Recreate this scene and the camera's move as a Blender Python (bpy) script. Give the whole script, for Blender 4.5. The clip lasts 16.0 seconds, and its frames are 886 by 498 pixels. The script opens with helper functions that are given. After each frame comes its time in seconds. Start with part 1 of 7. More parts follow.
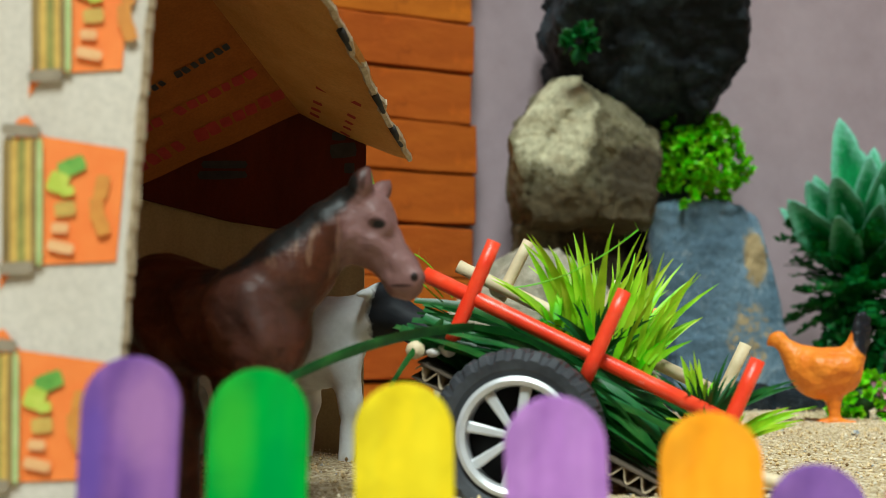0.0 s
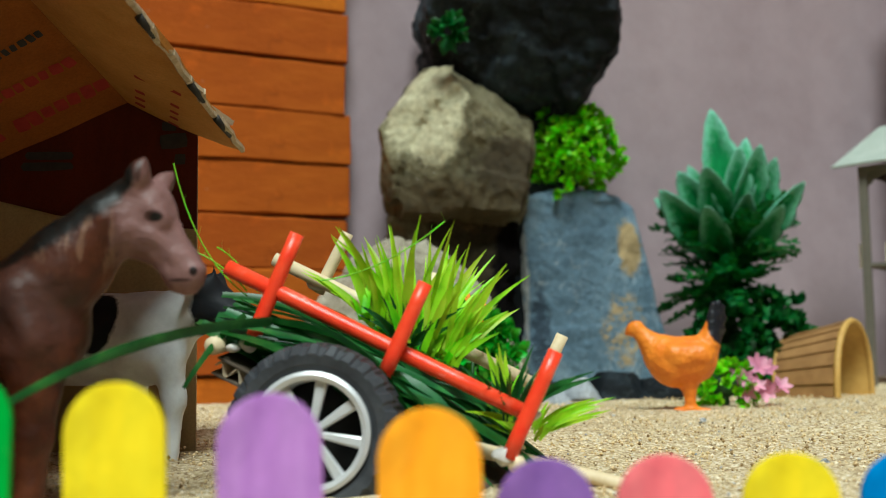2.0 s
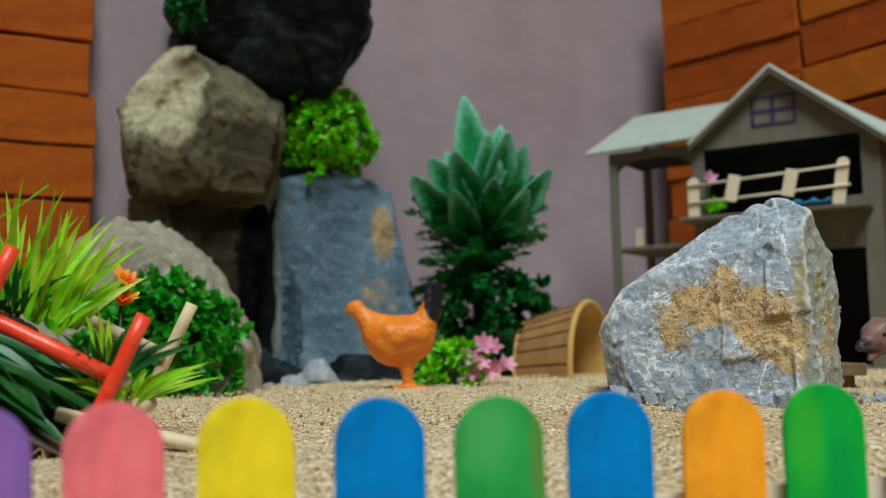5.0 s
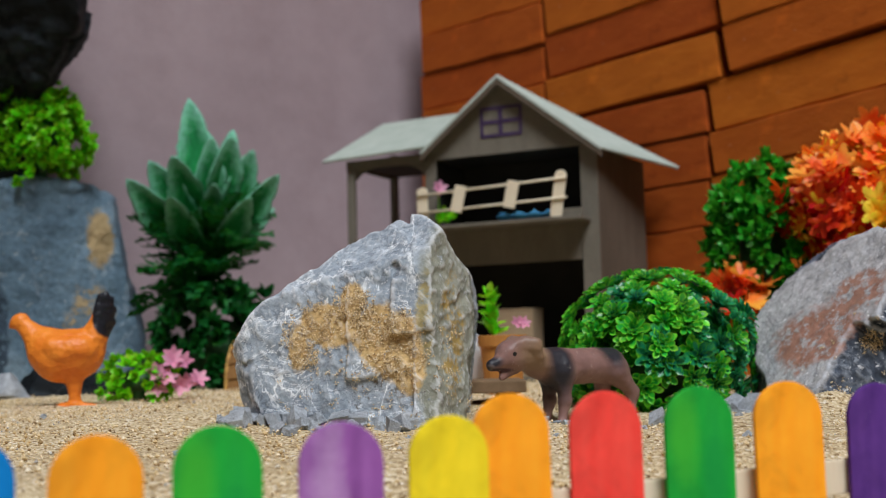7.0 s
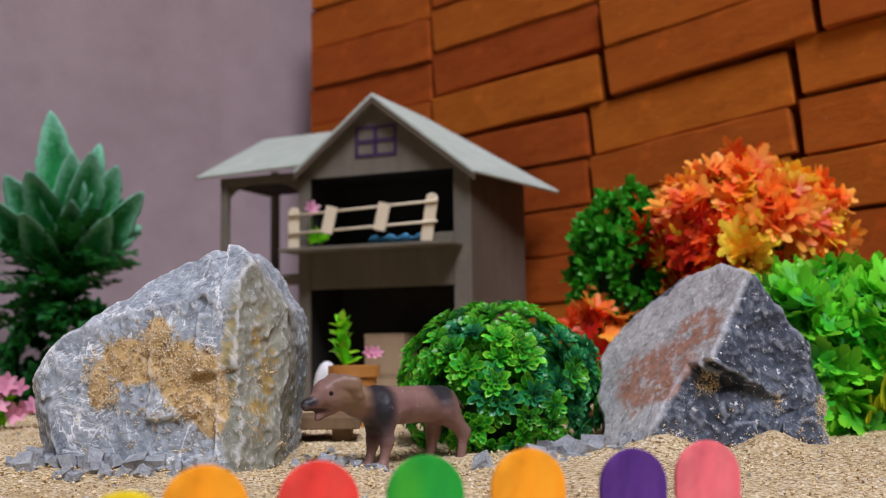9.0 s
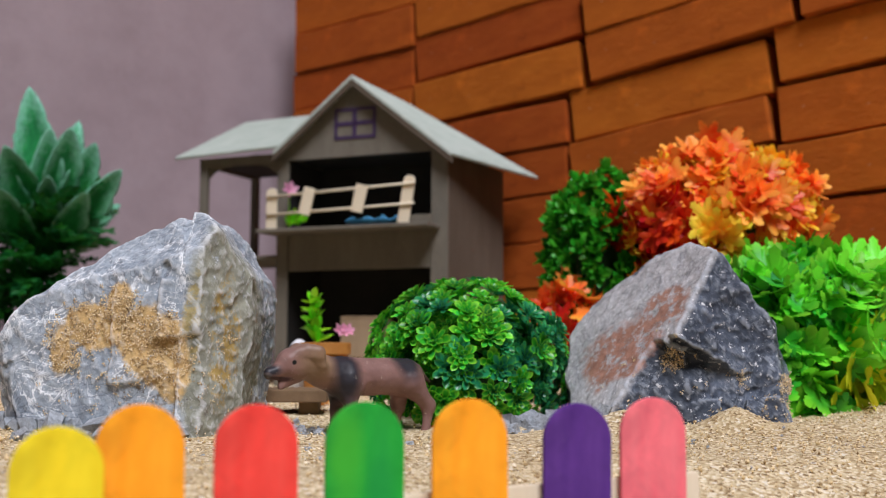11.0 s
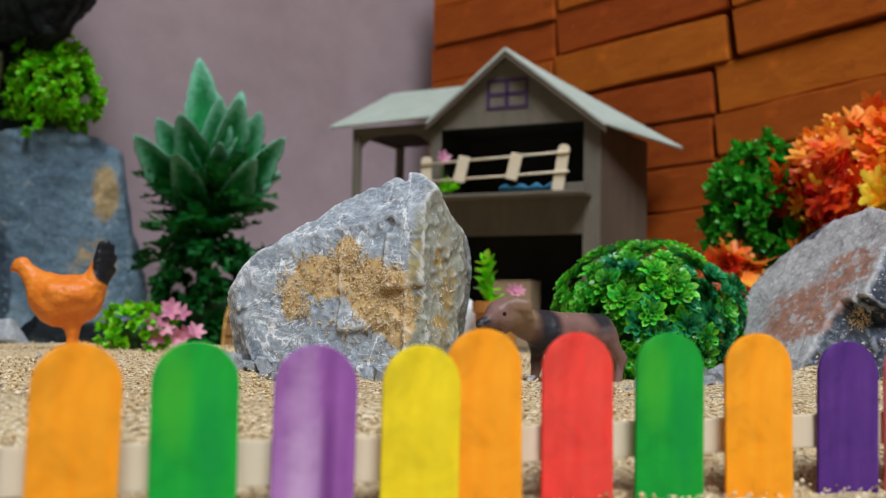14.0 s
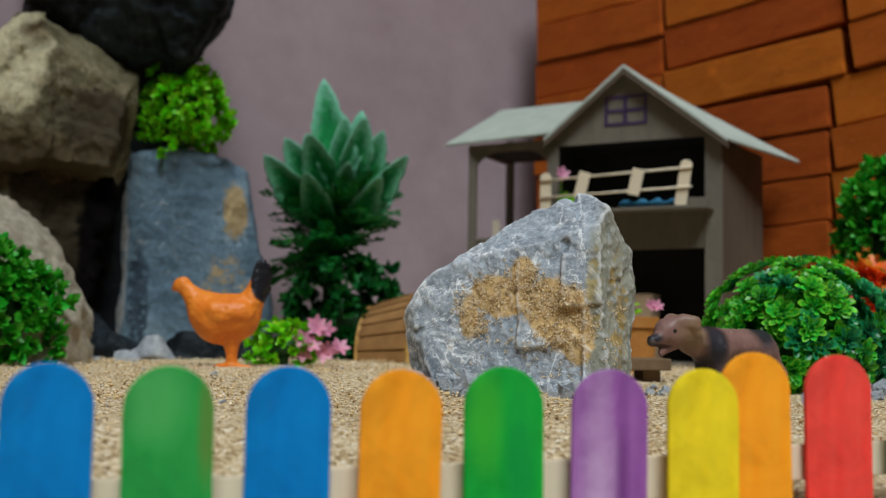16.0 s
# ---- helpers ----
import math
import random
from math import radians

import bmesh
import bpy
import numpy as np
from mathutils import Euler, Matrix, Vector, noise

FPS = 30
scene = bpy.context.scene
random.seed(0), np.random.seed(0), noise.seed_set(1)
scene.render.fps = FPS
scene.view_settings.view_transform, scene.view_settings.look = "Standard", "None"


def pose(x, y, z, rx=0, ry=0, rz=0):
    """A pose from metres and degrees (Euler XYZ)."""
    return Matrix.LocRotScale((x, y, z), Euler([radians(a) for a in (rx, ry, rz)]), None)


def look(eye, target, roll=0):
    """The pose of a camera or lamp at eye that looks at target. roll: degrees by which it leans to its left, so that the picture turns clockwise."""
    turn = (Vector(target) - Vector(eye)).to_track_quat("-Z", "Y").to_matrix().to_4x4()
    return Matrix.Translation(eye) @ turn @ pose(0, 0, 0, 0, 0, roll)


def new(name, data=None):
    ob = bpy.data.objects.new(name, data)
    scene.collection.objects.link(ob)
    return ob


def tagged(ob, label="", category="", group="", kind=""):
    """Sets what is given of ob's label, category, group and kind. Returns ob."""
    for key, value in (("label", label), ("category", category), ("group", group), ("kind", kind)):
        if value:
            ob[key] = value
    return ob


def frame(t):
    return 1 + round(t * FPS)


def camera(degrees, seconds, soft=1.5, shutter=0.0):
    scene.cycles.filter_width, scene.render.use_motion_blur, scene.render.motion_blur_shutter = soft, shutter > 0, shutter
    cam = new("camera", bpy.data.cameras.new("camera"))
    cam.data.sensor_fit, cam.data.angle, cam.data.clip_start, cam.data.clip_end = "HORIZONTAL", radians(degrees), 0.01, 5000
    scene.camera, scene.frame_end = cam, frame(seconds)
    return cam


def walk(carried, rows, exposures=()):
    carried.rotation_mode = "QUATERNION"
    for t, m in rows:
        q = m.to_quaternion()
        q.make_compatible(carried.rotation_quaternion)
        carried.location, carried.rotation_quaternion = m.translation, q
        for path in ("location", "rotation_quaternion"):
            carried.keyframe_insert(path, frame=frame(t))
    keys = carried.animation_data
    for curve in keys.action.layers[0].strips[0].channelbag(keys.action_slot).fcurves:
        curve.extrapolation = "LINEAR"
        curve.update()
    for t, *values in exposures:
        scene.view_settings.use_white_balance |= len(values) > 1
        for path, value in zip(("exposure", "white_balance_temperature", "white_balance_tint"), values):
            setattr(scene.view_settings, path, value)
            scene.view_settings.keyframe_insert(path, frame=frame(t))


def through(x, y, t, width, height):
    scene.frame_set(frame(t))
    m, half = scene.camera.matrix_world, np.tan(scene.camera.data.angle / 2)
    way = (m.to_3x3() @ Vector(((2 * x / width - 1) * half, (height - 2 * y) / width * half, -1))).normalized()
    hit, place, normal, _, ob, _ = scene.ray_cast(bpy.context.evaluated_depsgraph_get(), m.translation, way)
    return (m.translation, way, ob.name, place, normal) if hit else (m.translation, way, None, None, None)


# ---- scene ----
cam = camera(43.3, 16.0, soft=0.8)
cam.data.dof.use_dof = True
cam.data.dof.focus_distance = 0.56
cam.data.dof.aperture_fstop = 10.0
METRES, EYE, TILT, LEAN, TURN = 0.6, 0.065, 6.0, 0.0, 0.0
ROWS = [
    (0.0, 0.0, 0.0, 0.0, 0.0, 0.0, -0.0),
    (0.5, 0.0198, 0.005, 0.0051, -0.68, -0.08, 0.08),
    (1.0, 0.0375, 0.0111, 0.0056, -1.54, -0.23, 0.08),
    (1.5, 0.0575, 0.0107, 0.0044, -2.37, -0.32, 0.1),
    (2.0, 0.0862, 0.0108, 0.0004, -3.63, -0.47, 0.38),
    (2.5, 0.0981, 0.0051, -0.005, -4.45, -0.36, 0.19),
    (3.0, 0.1154, -0.0024, -0.0074, -5.63, -0.25, 0.0),
    (5.5, 0.3262, -0.0111, -0.024, -12.81, -0.71, 0.26),
    (6.0, 0.3997, -0.0183, -0.0138, -15.08, -0.56, -0.05),
    (6.5, 0.4404, -0.021, -0.0064, -16.06, -0.49, -0.67),
    (7.0, 0.4885, -0.0299, -0.0068, -17.32, -0.66, -0.4),
    (7.5, 0.5275, -0.0362, 0.0045, -18.14, -0.43, -1.25),
    (8.0, 0.5603, -0.0373, 0.0212, -18.92, 0.21, -1.64),
    (8.5, 0.5882, -0.0301, 0.0133, -19.38, -0.35, -0.98),
    (9.0, 0.6185, -0.0235, 0.0196, -19.85, -0.26, -1.39),
    (9.5, 0.6505, -0.0224, 0.0149, -20.51, -0.29, -1.58),
    (12.0, 0.6191, -0.0388, -0.0147, -19.37, -0.14, -3.04),
    (12.5, 0.592, -0.0388, -0.0153, -18.67, -0.26, -3.08),
    (13.0, 0.5541, -0.0431, -0.0266, -17.9, -0.85, -2.86),
    (13.5, 0.5245, -0.0467, -0.0345, -17.38, -1.44, -2.83),
    (14.0, 0.4992, -0.0485, -0.0325, -16.76, -1.41, -2.94),
    (14.5, 0.4726, -0.0498, -0.0305, -16.19, -1.39, -3.05),
    (15.0, 0.4394, -0.0489, -0.0327, -15.41, -1.52, -2.87),
    (15.5, 0.4122, -0.0483, -0.0316, -15.0, -1.32, -2.97),
    (16.0, 0.3662, -0.0441, -0.0262, -14.65, -1.1, -2.46),
]
walk(cam, [(t, pose(0, 0, EYE, TILT, LEAN, TURN) @ pose(METRES * x, METRES * y, METRES * z, 90 + pitch, roll, yaw)) for t, x, y, z, yaw, pitch, roll in ROWS],
     exposures=[(0.0, -0.21, 6500, -4), (3.2, -0.25, 6500, -4), (5.3, -0.68, 6500, 3), (7.0, -0.60, 6500, 12), (9.5, -0.57, 6500, 22), (12.0, -0.38, 6500, 15), (14.0, -0.57, 6500, 11), (16.0, -0.82, 6500, 7)])

# ---- light: an open yard under a bright veiled sky ----
SUN_AZ, SUN_EL = 183.0, 56.0        # degrees: compass-like angle from +y, clockwise, and height
world = bpy.data.worlds.new("sky")
scene.world = world
world.use_nodes = True
wn = world.node_tree
sky = wn.nodes.new("ShaderNodeTexSky")
sky.sky_type = "NISHITA"
sky.sun_disc = False
sky.sun_elevation, sky.sun_rotation = radians(SUN_EL), radians(SUN_AZ)
sky.dust_density = 3.0
wn.nodes["Background"].inputs["Strength"].default_value = 0.011
wn.links.new(sky.outputs["Color"], wn.nodes["Background"].inputs["Color"])
sun = new("sun", bpy.data.lights.new("sun", "SUN"))
sun.data.energy, sun.data.angle, sun.data.color = 5.2, radians(24), (0.925, 0.985, 1.03)
sa, se = radians(SUN_AZ), radians(SUN_EL)
sun.matrix_world = look((math.sin(sa) * math.cos(se) * 5, math.cos(sa) * math.cos(se) * 5, math.sin(se) * 5), (0, 0, 0))

# ---- materials ----
class Nodes:
    """A node material with a Principled shader and object-space texture helpers."""

    def __init__(self, name, rough=0.6, metal=0.0, spec=0.5, generated=False):
        self.mat = bpy.data.materials.new(name)
        self.mat.use_nodes = True
        self.t = self.mat.node_tree
        self.p = self.t.nodes["Principled BSDF"]
        self.p.inputs["Roughness"].default_value = rough
        self.p.inputs["Metallic"].default_value = metal
        self.p.inputs["Specular IOR Level"].default_value = spec
        tc = self.t.nodes.new("ShaderNodeTexCoord")
        self.co = tc.outputs["Object"]
        self.info = None

    def node(self, kind, **sets):
        n = self.t.nodes.new(kind)
        for k, v in sets.items():
            n.inputs[k].default_value = v
        return n

    def link(self, a, b):
        self.t.links.new(a, b)

    def mapped(self, scale=(1, 1, 1), rot=(0, 0, 0), loc=(0, 0, 0)):
        m = self.t.nodes.new("ShaderNodeMapping")
        m.inputs["Scale"].default_value, m.inputs["Rotation"].default_value, m.inputs["Location"].default_value = scale, rot, loc
        self.link(self.co, m.inputs["Vector"])
        return m.outputs["Vector"]

    def noise(self, scale, detail=6, rough=0.6, co=None, distort=0.0):
        n = self.node("ShaderNodeTexNoise", Scale=scale, Detail=detail, Roughness=rough, Distortion=distort)
        self.link(co or self.co, n.inputs["Vector"])
        return n.outputs["Fac"]

    def cells(self, scale, co=None, feature="F1", out="Distance"):
        n = self.node("ShaderNodeTexVoronoi", Scale=scale)
        n.feature = feature
        self.link(co or self.co, n.inputs["Vector"])
        return n.outputs[out]

    def ramp(self, fac, stops):
        r = self.t.nodes.new("ShaderNodeValToRGB")
        e = r.color_ramp.elements
        while len(e) < len(stops):
            e.new(0.5)
        for el, (pos, col) in zip(e, stops):
            el.position = pos
            el.color = (*col, 1) if len(col) == 3 else col
        self.link(fac, r.inputs["Fac"])
        return r.outputs["Color"]

    def mix(self, fac, a, b, mode="MIX"):
        m = self.t.nodes.new("ShaderNodeMix")
        m.data_type, m.blend_type = "RGBA", mode
        for sock, v in ((m.inputs[0], fac), (m.inputs[6], a), (m.inputs[7], b)):
            if isinstance(v, (int, float)):
                sock.default_value = v
            elif isinstance(v, tuple):
                sock.default_value = (*v, 1)
            else:
                self.link(v, sock)
        return m.outputs[2]

    def maths(self, op, a, b=0.0, clamp=False):
        m = self.t.nodes.new("ShaderNodeMath")
        m.operation, m.use_clamp = op, clamp
        for sock, v in zip(m.inputs, (a, b)):
            if isinstance(v, (int, float)):
                sock.default_value = v
            else:
                self.link(v, sock)
        return m.outputs[0]

    def near(self, centre, radii, soft=0.5, wobble=0.0, scale=40, slope=0):
        """1 inside an ellipsoid of object space, 0 outside, with an uneven rim."""
        m = self.t.nodes.new("ShaderNodeMapping")
        m.vector_type = "POINT"
        m.inputs["Location"].default_value = [-c / r for c, r in zip(centre, radii)]
        src = self.co
        if slope:
            first = self.t.nodes.new("ShaderNodeVectorRotate")
            first.rotation_type = "Y_AXIS"
            first.inputs["Center"].default_value = centre
            first.inputs["Angle"].default_value = math.radians(slope)
            self.link(self.co, first.inputs["Vector"])
            src = first.outputs["Vector"]
        m.inputs["Scale"].default_value = [1 / r for r in radii]
        self.link(src, m.inputs["Vector"])
        ln = self.t.nodes.new("ShaderNodeVectorMath")
        ln.operation = "LENGTH"
        self.link(m.outputs["Vector"], ln.inputs[0])
        d = ln.outputs["Value"]
        if wobble:
            d = self.maths("ADD", d, self.maths("MULTIPLY", self.maths("SUBTRACT", self.noise(scale, 5, 0.7), 0.5), wobble * 2))
        r = self.t.nodes.new("ShaderNodeMapRange")
        r.inputs["From Min"].default_value, r.inputs["From Max"].default_value = 1 + soft / 2, 1 - soft / 2
        self.link(d, r.inputs["Value"])
        return r.outputs["Result"]

    def random(self):
        if not self.info:
            self.info = self.t.nodes.new("ShaderNodeObjectInfo")
        return self.info.outputs["Random"]

    def island(self):
        return self.t.nodes.new("ShaderNodeNewGeometry").outputs["Random Per Island"]

    def vary(self, col, fac, hue=0.0, value=0.3):
        h = self.node("ShaderNodeHueSaturation")
        self.link(col, h.inputs["Color"])
        self.link(self.maths("ADD", self.maths("MULTIPLY", fac, value), 1 - value / 2), h.inputs["Value"])
        if hue:
            self.link(self.maths("ADD", self.maths("MULTIPLY", fac, hue), 0.5 - hue / 2), h.inputs["Hue"])
        return h.outputs["Color"]

    def bump(self, height, strength=0.4, dist=0.001):
        b = self.node("ShaderNodeBump", Strength=strength, Distance=dist)
        self.link(height, b.inputs["Height"])
        prev = self.p.inputs["Normal"]
        if prev.is_linked:
            self.link(prev.links[0].from_socket, b.inputs["Normal"])
        self.link(b.outputs["Normal"], prev)
        return self

    def color(self, c):
        if isinstance(c, tuple):
            self.p.inputs["Base Color"].default_value = (*c, 1)
        else:
            self.link(c, self.p.inputs["Base Color"])
        return self

    def roughness(self, c):
        self.link(c, self.p.inputs["Roughness"])
        return self


def simple(name, a, b, scale=60, rough=0.6, bump=0.2, bscale=None, bdist=0.0006, metal=0.0, stretch=(1, 1, 1), spec=0.5, rnd=0.0):
    n = Nodes(name, rough, metal, spec)
    co = n.mapped(stretch)
    f = n.noise(scale, 7, 0.65, co)
    c = n.ramp(f, [(0.3, a), (0.7, b)])
    if rnd:
        c = n.vary(c, n.random(), 0.0, rnd)
    n.color(c)
    if bump:
        n.bump(n.noise(bscale or scale * 6, 6, 0.7, co), bump, bdist)
    return n.mat


def sand_mat():
    n = Nodes("sand", 0.95, spec=0.2)
    grains = n.cells(620, out="Color")
    sep = n.t.nodes.new("ShaderNodeSeparateColor")
    n.link(grains, sep.inputs[0])
    g = n.ramp(sep.outputs[0], [(0.0, (0.20, 0.12, 0.055)), (0.12, (0.42, 0.30, 0.16)), (0.6, (0.66, 0.53, 0.33)), (0.93, (0.82, 0.70, 0.50)), (1.0, (0.85, 0.78, 0.66))])
    broad = n.ramp(n.noise(7, 5, 0.6), [(0.3, (0.82, 0.78, 0.72)), (0.7, (1.0, 1.0, 1.0))])
    n.color(n.mix(1.0, g, broad, "MULTIPLY"))
    n.bump(n.noise(150, 5, 0.7), 0.5, 0.003)
    n.bump(n.cells(620), 0.6, 0.0012)
    return n.mat


def plaster_mat():
    n = Nodes("mauve_plaster", 0.85, spec=0.25)
    c = n.ramp(n.noise(3.0, 5, 0.6), [(0.3, (0.315, 0.242, 0.262)), (0.7, (0.385, 0.300, 0.322))])
    s = n.ramp(n.noise(14, 7, 0.75), [(0.35, (0.86, 0.84, 0.84)), (0.6, (1, 1, 1))])
    n.color(n.mix(1.0, c, s, "MULTIPLY"))
    n.bump(n.noise(9, 6, 0.55), 0.35, 0.006)
    n.bump(n.noise(320, 3, 0.6), 0.15, 0.0006)
    return n.mat


def brick_mat():
    n = Nodes("fired_clay", 0.9, spec=0.2)
    c = n.ramp(n.noise(9, 6, 0.65, n.mapped((0.6, 1, 2.2))), [(0.25, (0.27, 0.052, 0.004)), (0.55, (0.38, 0.087, 0.007)), (0.8, (0.47, 0.130, 0.013))])
    c = n.vary(c, n.random(), 0.014, 0.34)
    stain = n.ramp(n.noise(26, 7, 0.7), [(0.56, (1, 1, 1)), (0.70, (1.35, 1.35, 1.3))])
    c = n.mix(1.0, c, stain, "MULTIPLY")
    fleck = n.ramp(n.noise(75, 3, 0.5), [(0.73, (0, 0, 0)), (0.78, (1, 1, 1))])
    c = n.mix(n.maths("MULTIPLY", fleck, 0.35), c, (0.62, 0.42, 0.28))
    dark = n.ramp(n.noise(16, 5, 0.6), [(0.28, (0.45, 0.4, 0.38)), (0.42, (1, 1, 1))])
    n.color(n.mix(1.0, c, dark, "MULTIPLY"))
    n.bump(n.noise(40, 6, 0.7, n.mapped((1, 1, 2.5))), 0.4, 0.003)
    n.bump(n.noise(400, 4, 0.7), 0.3, 0.0006)
    return n.mat


def stone_mat(name, dark, mid, light, scale=18, veins=0.6, vein_col=(0.75, 0.76, 0.78), rough=0.75, grain=0.35, patches=(), specks=0.5, face=None, thin=False, contrast=1.0, spec=0.35, relief=1.0):
    """patches: (colour, centre, radii, wobble, cover) in object space."""
    n = Nodes(name, rough, spec=spec)
    f = n.noise(scale, 9, 0.68, distort=0.6)
    c = n.ramp(f, [(0.25, dark), (0.48, mid), (0.72, light)])
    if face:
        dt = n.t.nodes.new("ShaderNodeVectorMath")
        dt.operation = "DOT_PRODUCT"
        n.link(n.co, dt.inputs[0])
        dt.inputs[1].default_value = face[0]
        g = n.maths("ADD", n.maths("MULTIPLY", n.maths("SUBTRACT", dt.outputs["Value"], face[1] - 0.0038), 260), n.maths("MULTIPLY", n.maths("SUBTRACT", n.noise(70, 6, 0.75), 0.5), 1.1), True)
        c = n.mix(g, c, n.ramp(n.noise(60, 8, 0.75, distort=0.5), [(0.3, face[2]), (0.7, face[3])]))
    lo_, hi_ = 1 - 0.28 * contrast, 1 + 0.3 * contrast
    sp = n.ramp(n.noise(240, 4, 0.8), [(0.3, (lo_, lo_, lo_)), (0.5, (1, 1, 1)), (0.7, (hi_, hi_, hi_))])
    c = n.mix(1.0, c, sp, "MULTIPLY")
    fleck = n.ramp(n.noise(300 if thin else 420, 3, 0.7), [(0.62 if thin else 0.66, (0, 0, 0)), (0.67 if thin else 0.71, (1, 1, 1))])
    c = n.mix(n.maths("MULTIPLY", fleck, specks), c, (0.85, 0.85, 0.86))
    edge = n.noise(scale * 1.5, 7, 0.62, n.mapped((1.0, 0.6, 0.55), rot=(0.2, 0.5, 0.1)), distort=0.5)
    wide = 0.011 if thin else 0.008
    vm = n.ramp(edge, [(0.5 - wide * 1.6, (0, 0, 0)), (0.5 - wide * 0.3, (1, 1, 1)), (0.5 + wide * 0.3, (1, 1, 1)), (0.5 + wide * 1.6, (0, 0, 0))])
    gate = n.ramp(n.noise(scale * 1.1, 5, 0.6), [(0.42, (0, 0, 0)), (0.58, (1, 1, 1))])
    c = n.mix(n.maths("MULTIPLY", n.maths("MULTIPLY", vm, gate), veins), c, vein_col)
    if thin:
        hair = n.noise(scale * 2.6, 8, 0.66, n.mapped((0.5, 1.0, 1.1), rot=(0.4, -0.7, 0.3)), distort=0.9)
        hm = n.ramp(hair, [(0.482, (0, 0, 0)), (0.496, (1, 1, 1)), (0.504, (1, 1, 1)), (0.518, (0, 0, 0))])
        hg = n.ramp(n.noise(scale * 1.7, 5, 0.6), [(0.47, (0, 0, 0)), (0.56, (1, 1, 1))])
        c = n.mix(n.maths("MULTIPLY", n.maths("MULTIPLY", hm, hg), veins * 0.8), c, vein_col)
        crack = n.ramp(n.noise(scale * 1.9, 8, 0.6, distort=1.2), [(0.480, (1, 1, 1)), (0.495, (0.5, 0.5, 0.52)), (0.505, (0.5, 0.5, 0.52)), (0.520, (1, 1, 1))])
        c = n.mix(0.7, c, crack, "MULTIPLY")
    for col, centre, radii, wob, cover, *slope in patches:
        m = n.near(centre, radii, 0.25, wob * 1.6, 38, slope[0] if slope else 0)
        gr = n.ramp(n.cells(620, out="Distance"), [(0.0, tuple(min(1, x * 1.2) for x in col)), (0.6, tuple(x * 0.5 for x in col))]) if wob >= 0.5 else n.ramp(n.noise(130, 7, 0.75), [(0.3, tuple(x * 0.6 for x in col)), (0.7, tuple(min(1, x * 1.25) for x in col))])
        holes = n.ramp(n.noise(110, 6, 0.75), [(0.5 - cover * 0.32, (0, 0, 0)), (0.58 - cover * 0.3, (1, 1, 1))])
        c = n.mix(n.maths("MULTIPLY", m, holes), c, gr)
    if thin:
        worn = n.t.nodes.new("ShaderNodeNewGeometry").outputs["Pointiness"]
        wf = n.ramp(worn, [(0.503, (0, 0, 0)), (0.545, (1, 1, 1))])
        c = n.mix(n.maths("MULTIPLY", wf, 0.75), c, n.mix(0.65, c, vein_col))
    n.color(c)
    n.bump(n.noise(scale * 2.6, 10, 0.75), 0.9 * relief, 0.006 * relief)
    n.bump(edge, 0.3 * relief, 0.004)
    n.bump(n.cells(75), 0.35 * relief, 0.004 * relief)
    n.bump(n.cells(190), 0.35 * relief, 0.0018)
    n.bump(n.noise(330, 6, 0.8), min(1.0, grain * 1.8), 0.0012 * relief)
    return n.mat


def card_mat(name, a=(0.29, 0.155, 0.058), b=(0.39, 0.225, 0.095), flute=0.15, axis=(0, 0, 1)):
    n = Nodes(name, 0.85, spec=0.2)
    c = n.ramp(n.noise(45, 7, 0.7, n.mapped((1, 1, 0.25))), [(0.3, a), (0.7, b)])
    sp = n.ramp(n.noise(700, 3, 0.7), [(0.35, (0.85, 0.85, 0.85)), (0.6, (1, 1, 1))])
    n.color(n.mix(1.0, c, sp, "MULTIPLY"))
    n.bump(n.noise(25, 5, 0.6), 0.25, 0.003)
    return n.mat


def paint_mat(name, base, light, streak=0.5, smears=()):
    """Brushed paint on a wooden stick: streaks along its length, thin spots, wood grain below. smears: (colour, x, z, half width, half length, cover)."""
    n = Nodes(name, 0.7, spec=0.12)
    co = n.mapped((1, 1, 0.12), loc=(0, 0, 0))
    f = n.noise(130, 7, 0.6, co)
    c = n.ramp(f, [(0.3, base), (0.75, light)])
    patch = n.ramp(n.noise(45, 4, 0.6, n.mapped((1, 1, 0.35))), [(0.52, (0, 0, 0)), (0.68, (1, 1, 1))])
    c = n.mix(n.maths("MULTIPLY", patch, streak), c, light)
    blot = n.ramp(n.noise(55, 5, 0.6, distort=0.8), [(0.34, (0.86, 0.85, 0.87)), (0.5, (1, 1, 1)), (0.66, (1.14, 1.12, 1.12))])
    c = n.mix(1.0, c, blot, "MULTIPLY")
    scuff = n.ramp(n.noise(210, 6, 0.75, n.mapped((1, 1, 0.5))), [(0.66, (0, 0, 0)), (0.74, (1, 1, 1))])
    c = n.mix(n.maths("MULTIPLY", scuff, 0.16), c, (0.78, 0.66, 0.52))
    c = n.vary(c, n.random(), 0.0, 0.12)
    for col, x, z, rx, rz, cover in smears:
        c = n.mix(n.maths("MULTIPLY", n.near((x, 0, z), (rx, 0.02, rz), 0.85, 0.45, 130), cover), c, col)
    n.color(c)
    n.bump(n.noise(420, 5, 0.7, n.mapped((1, 1, 0.06))), 0.3, 0.0004)
    return n.mat


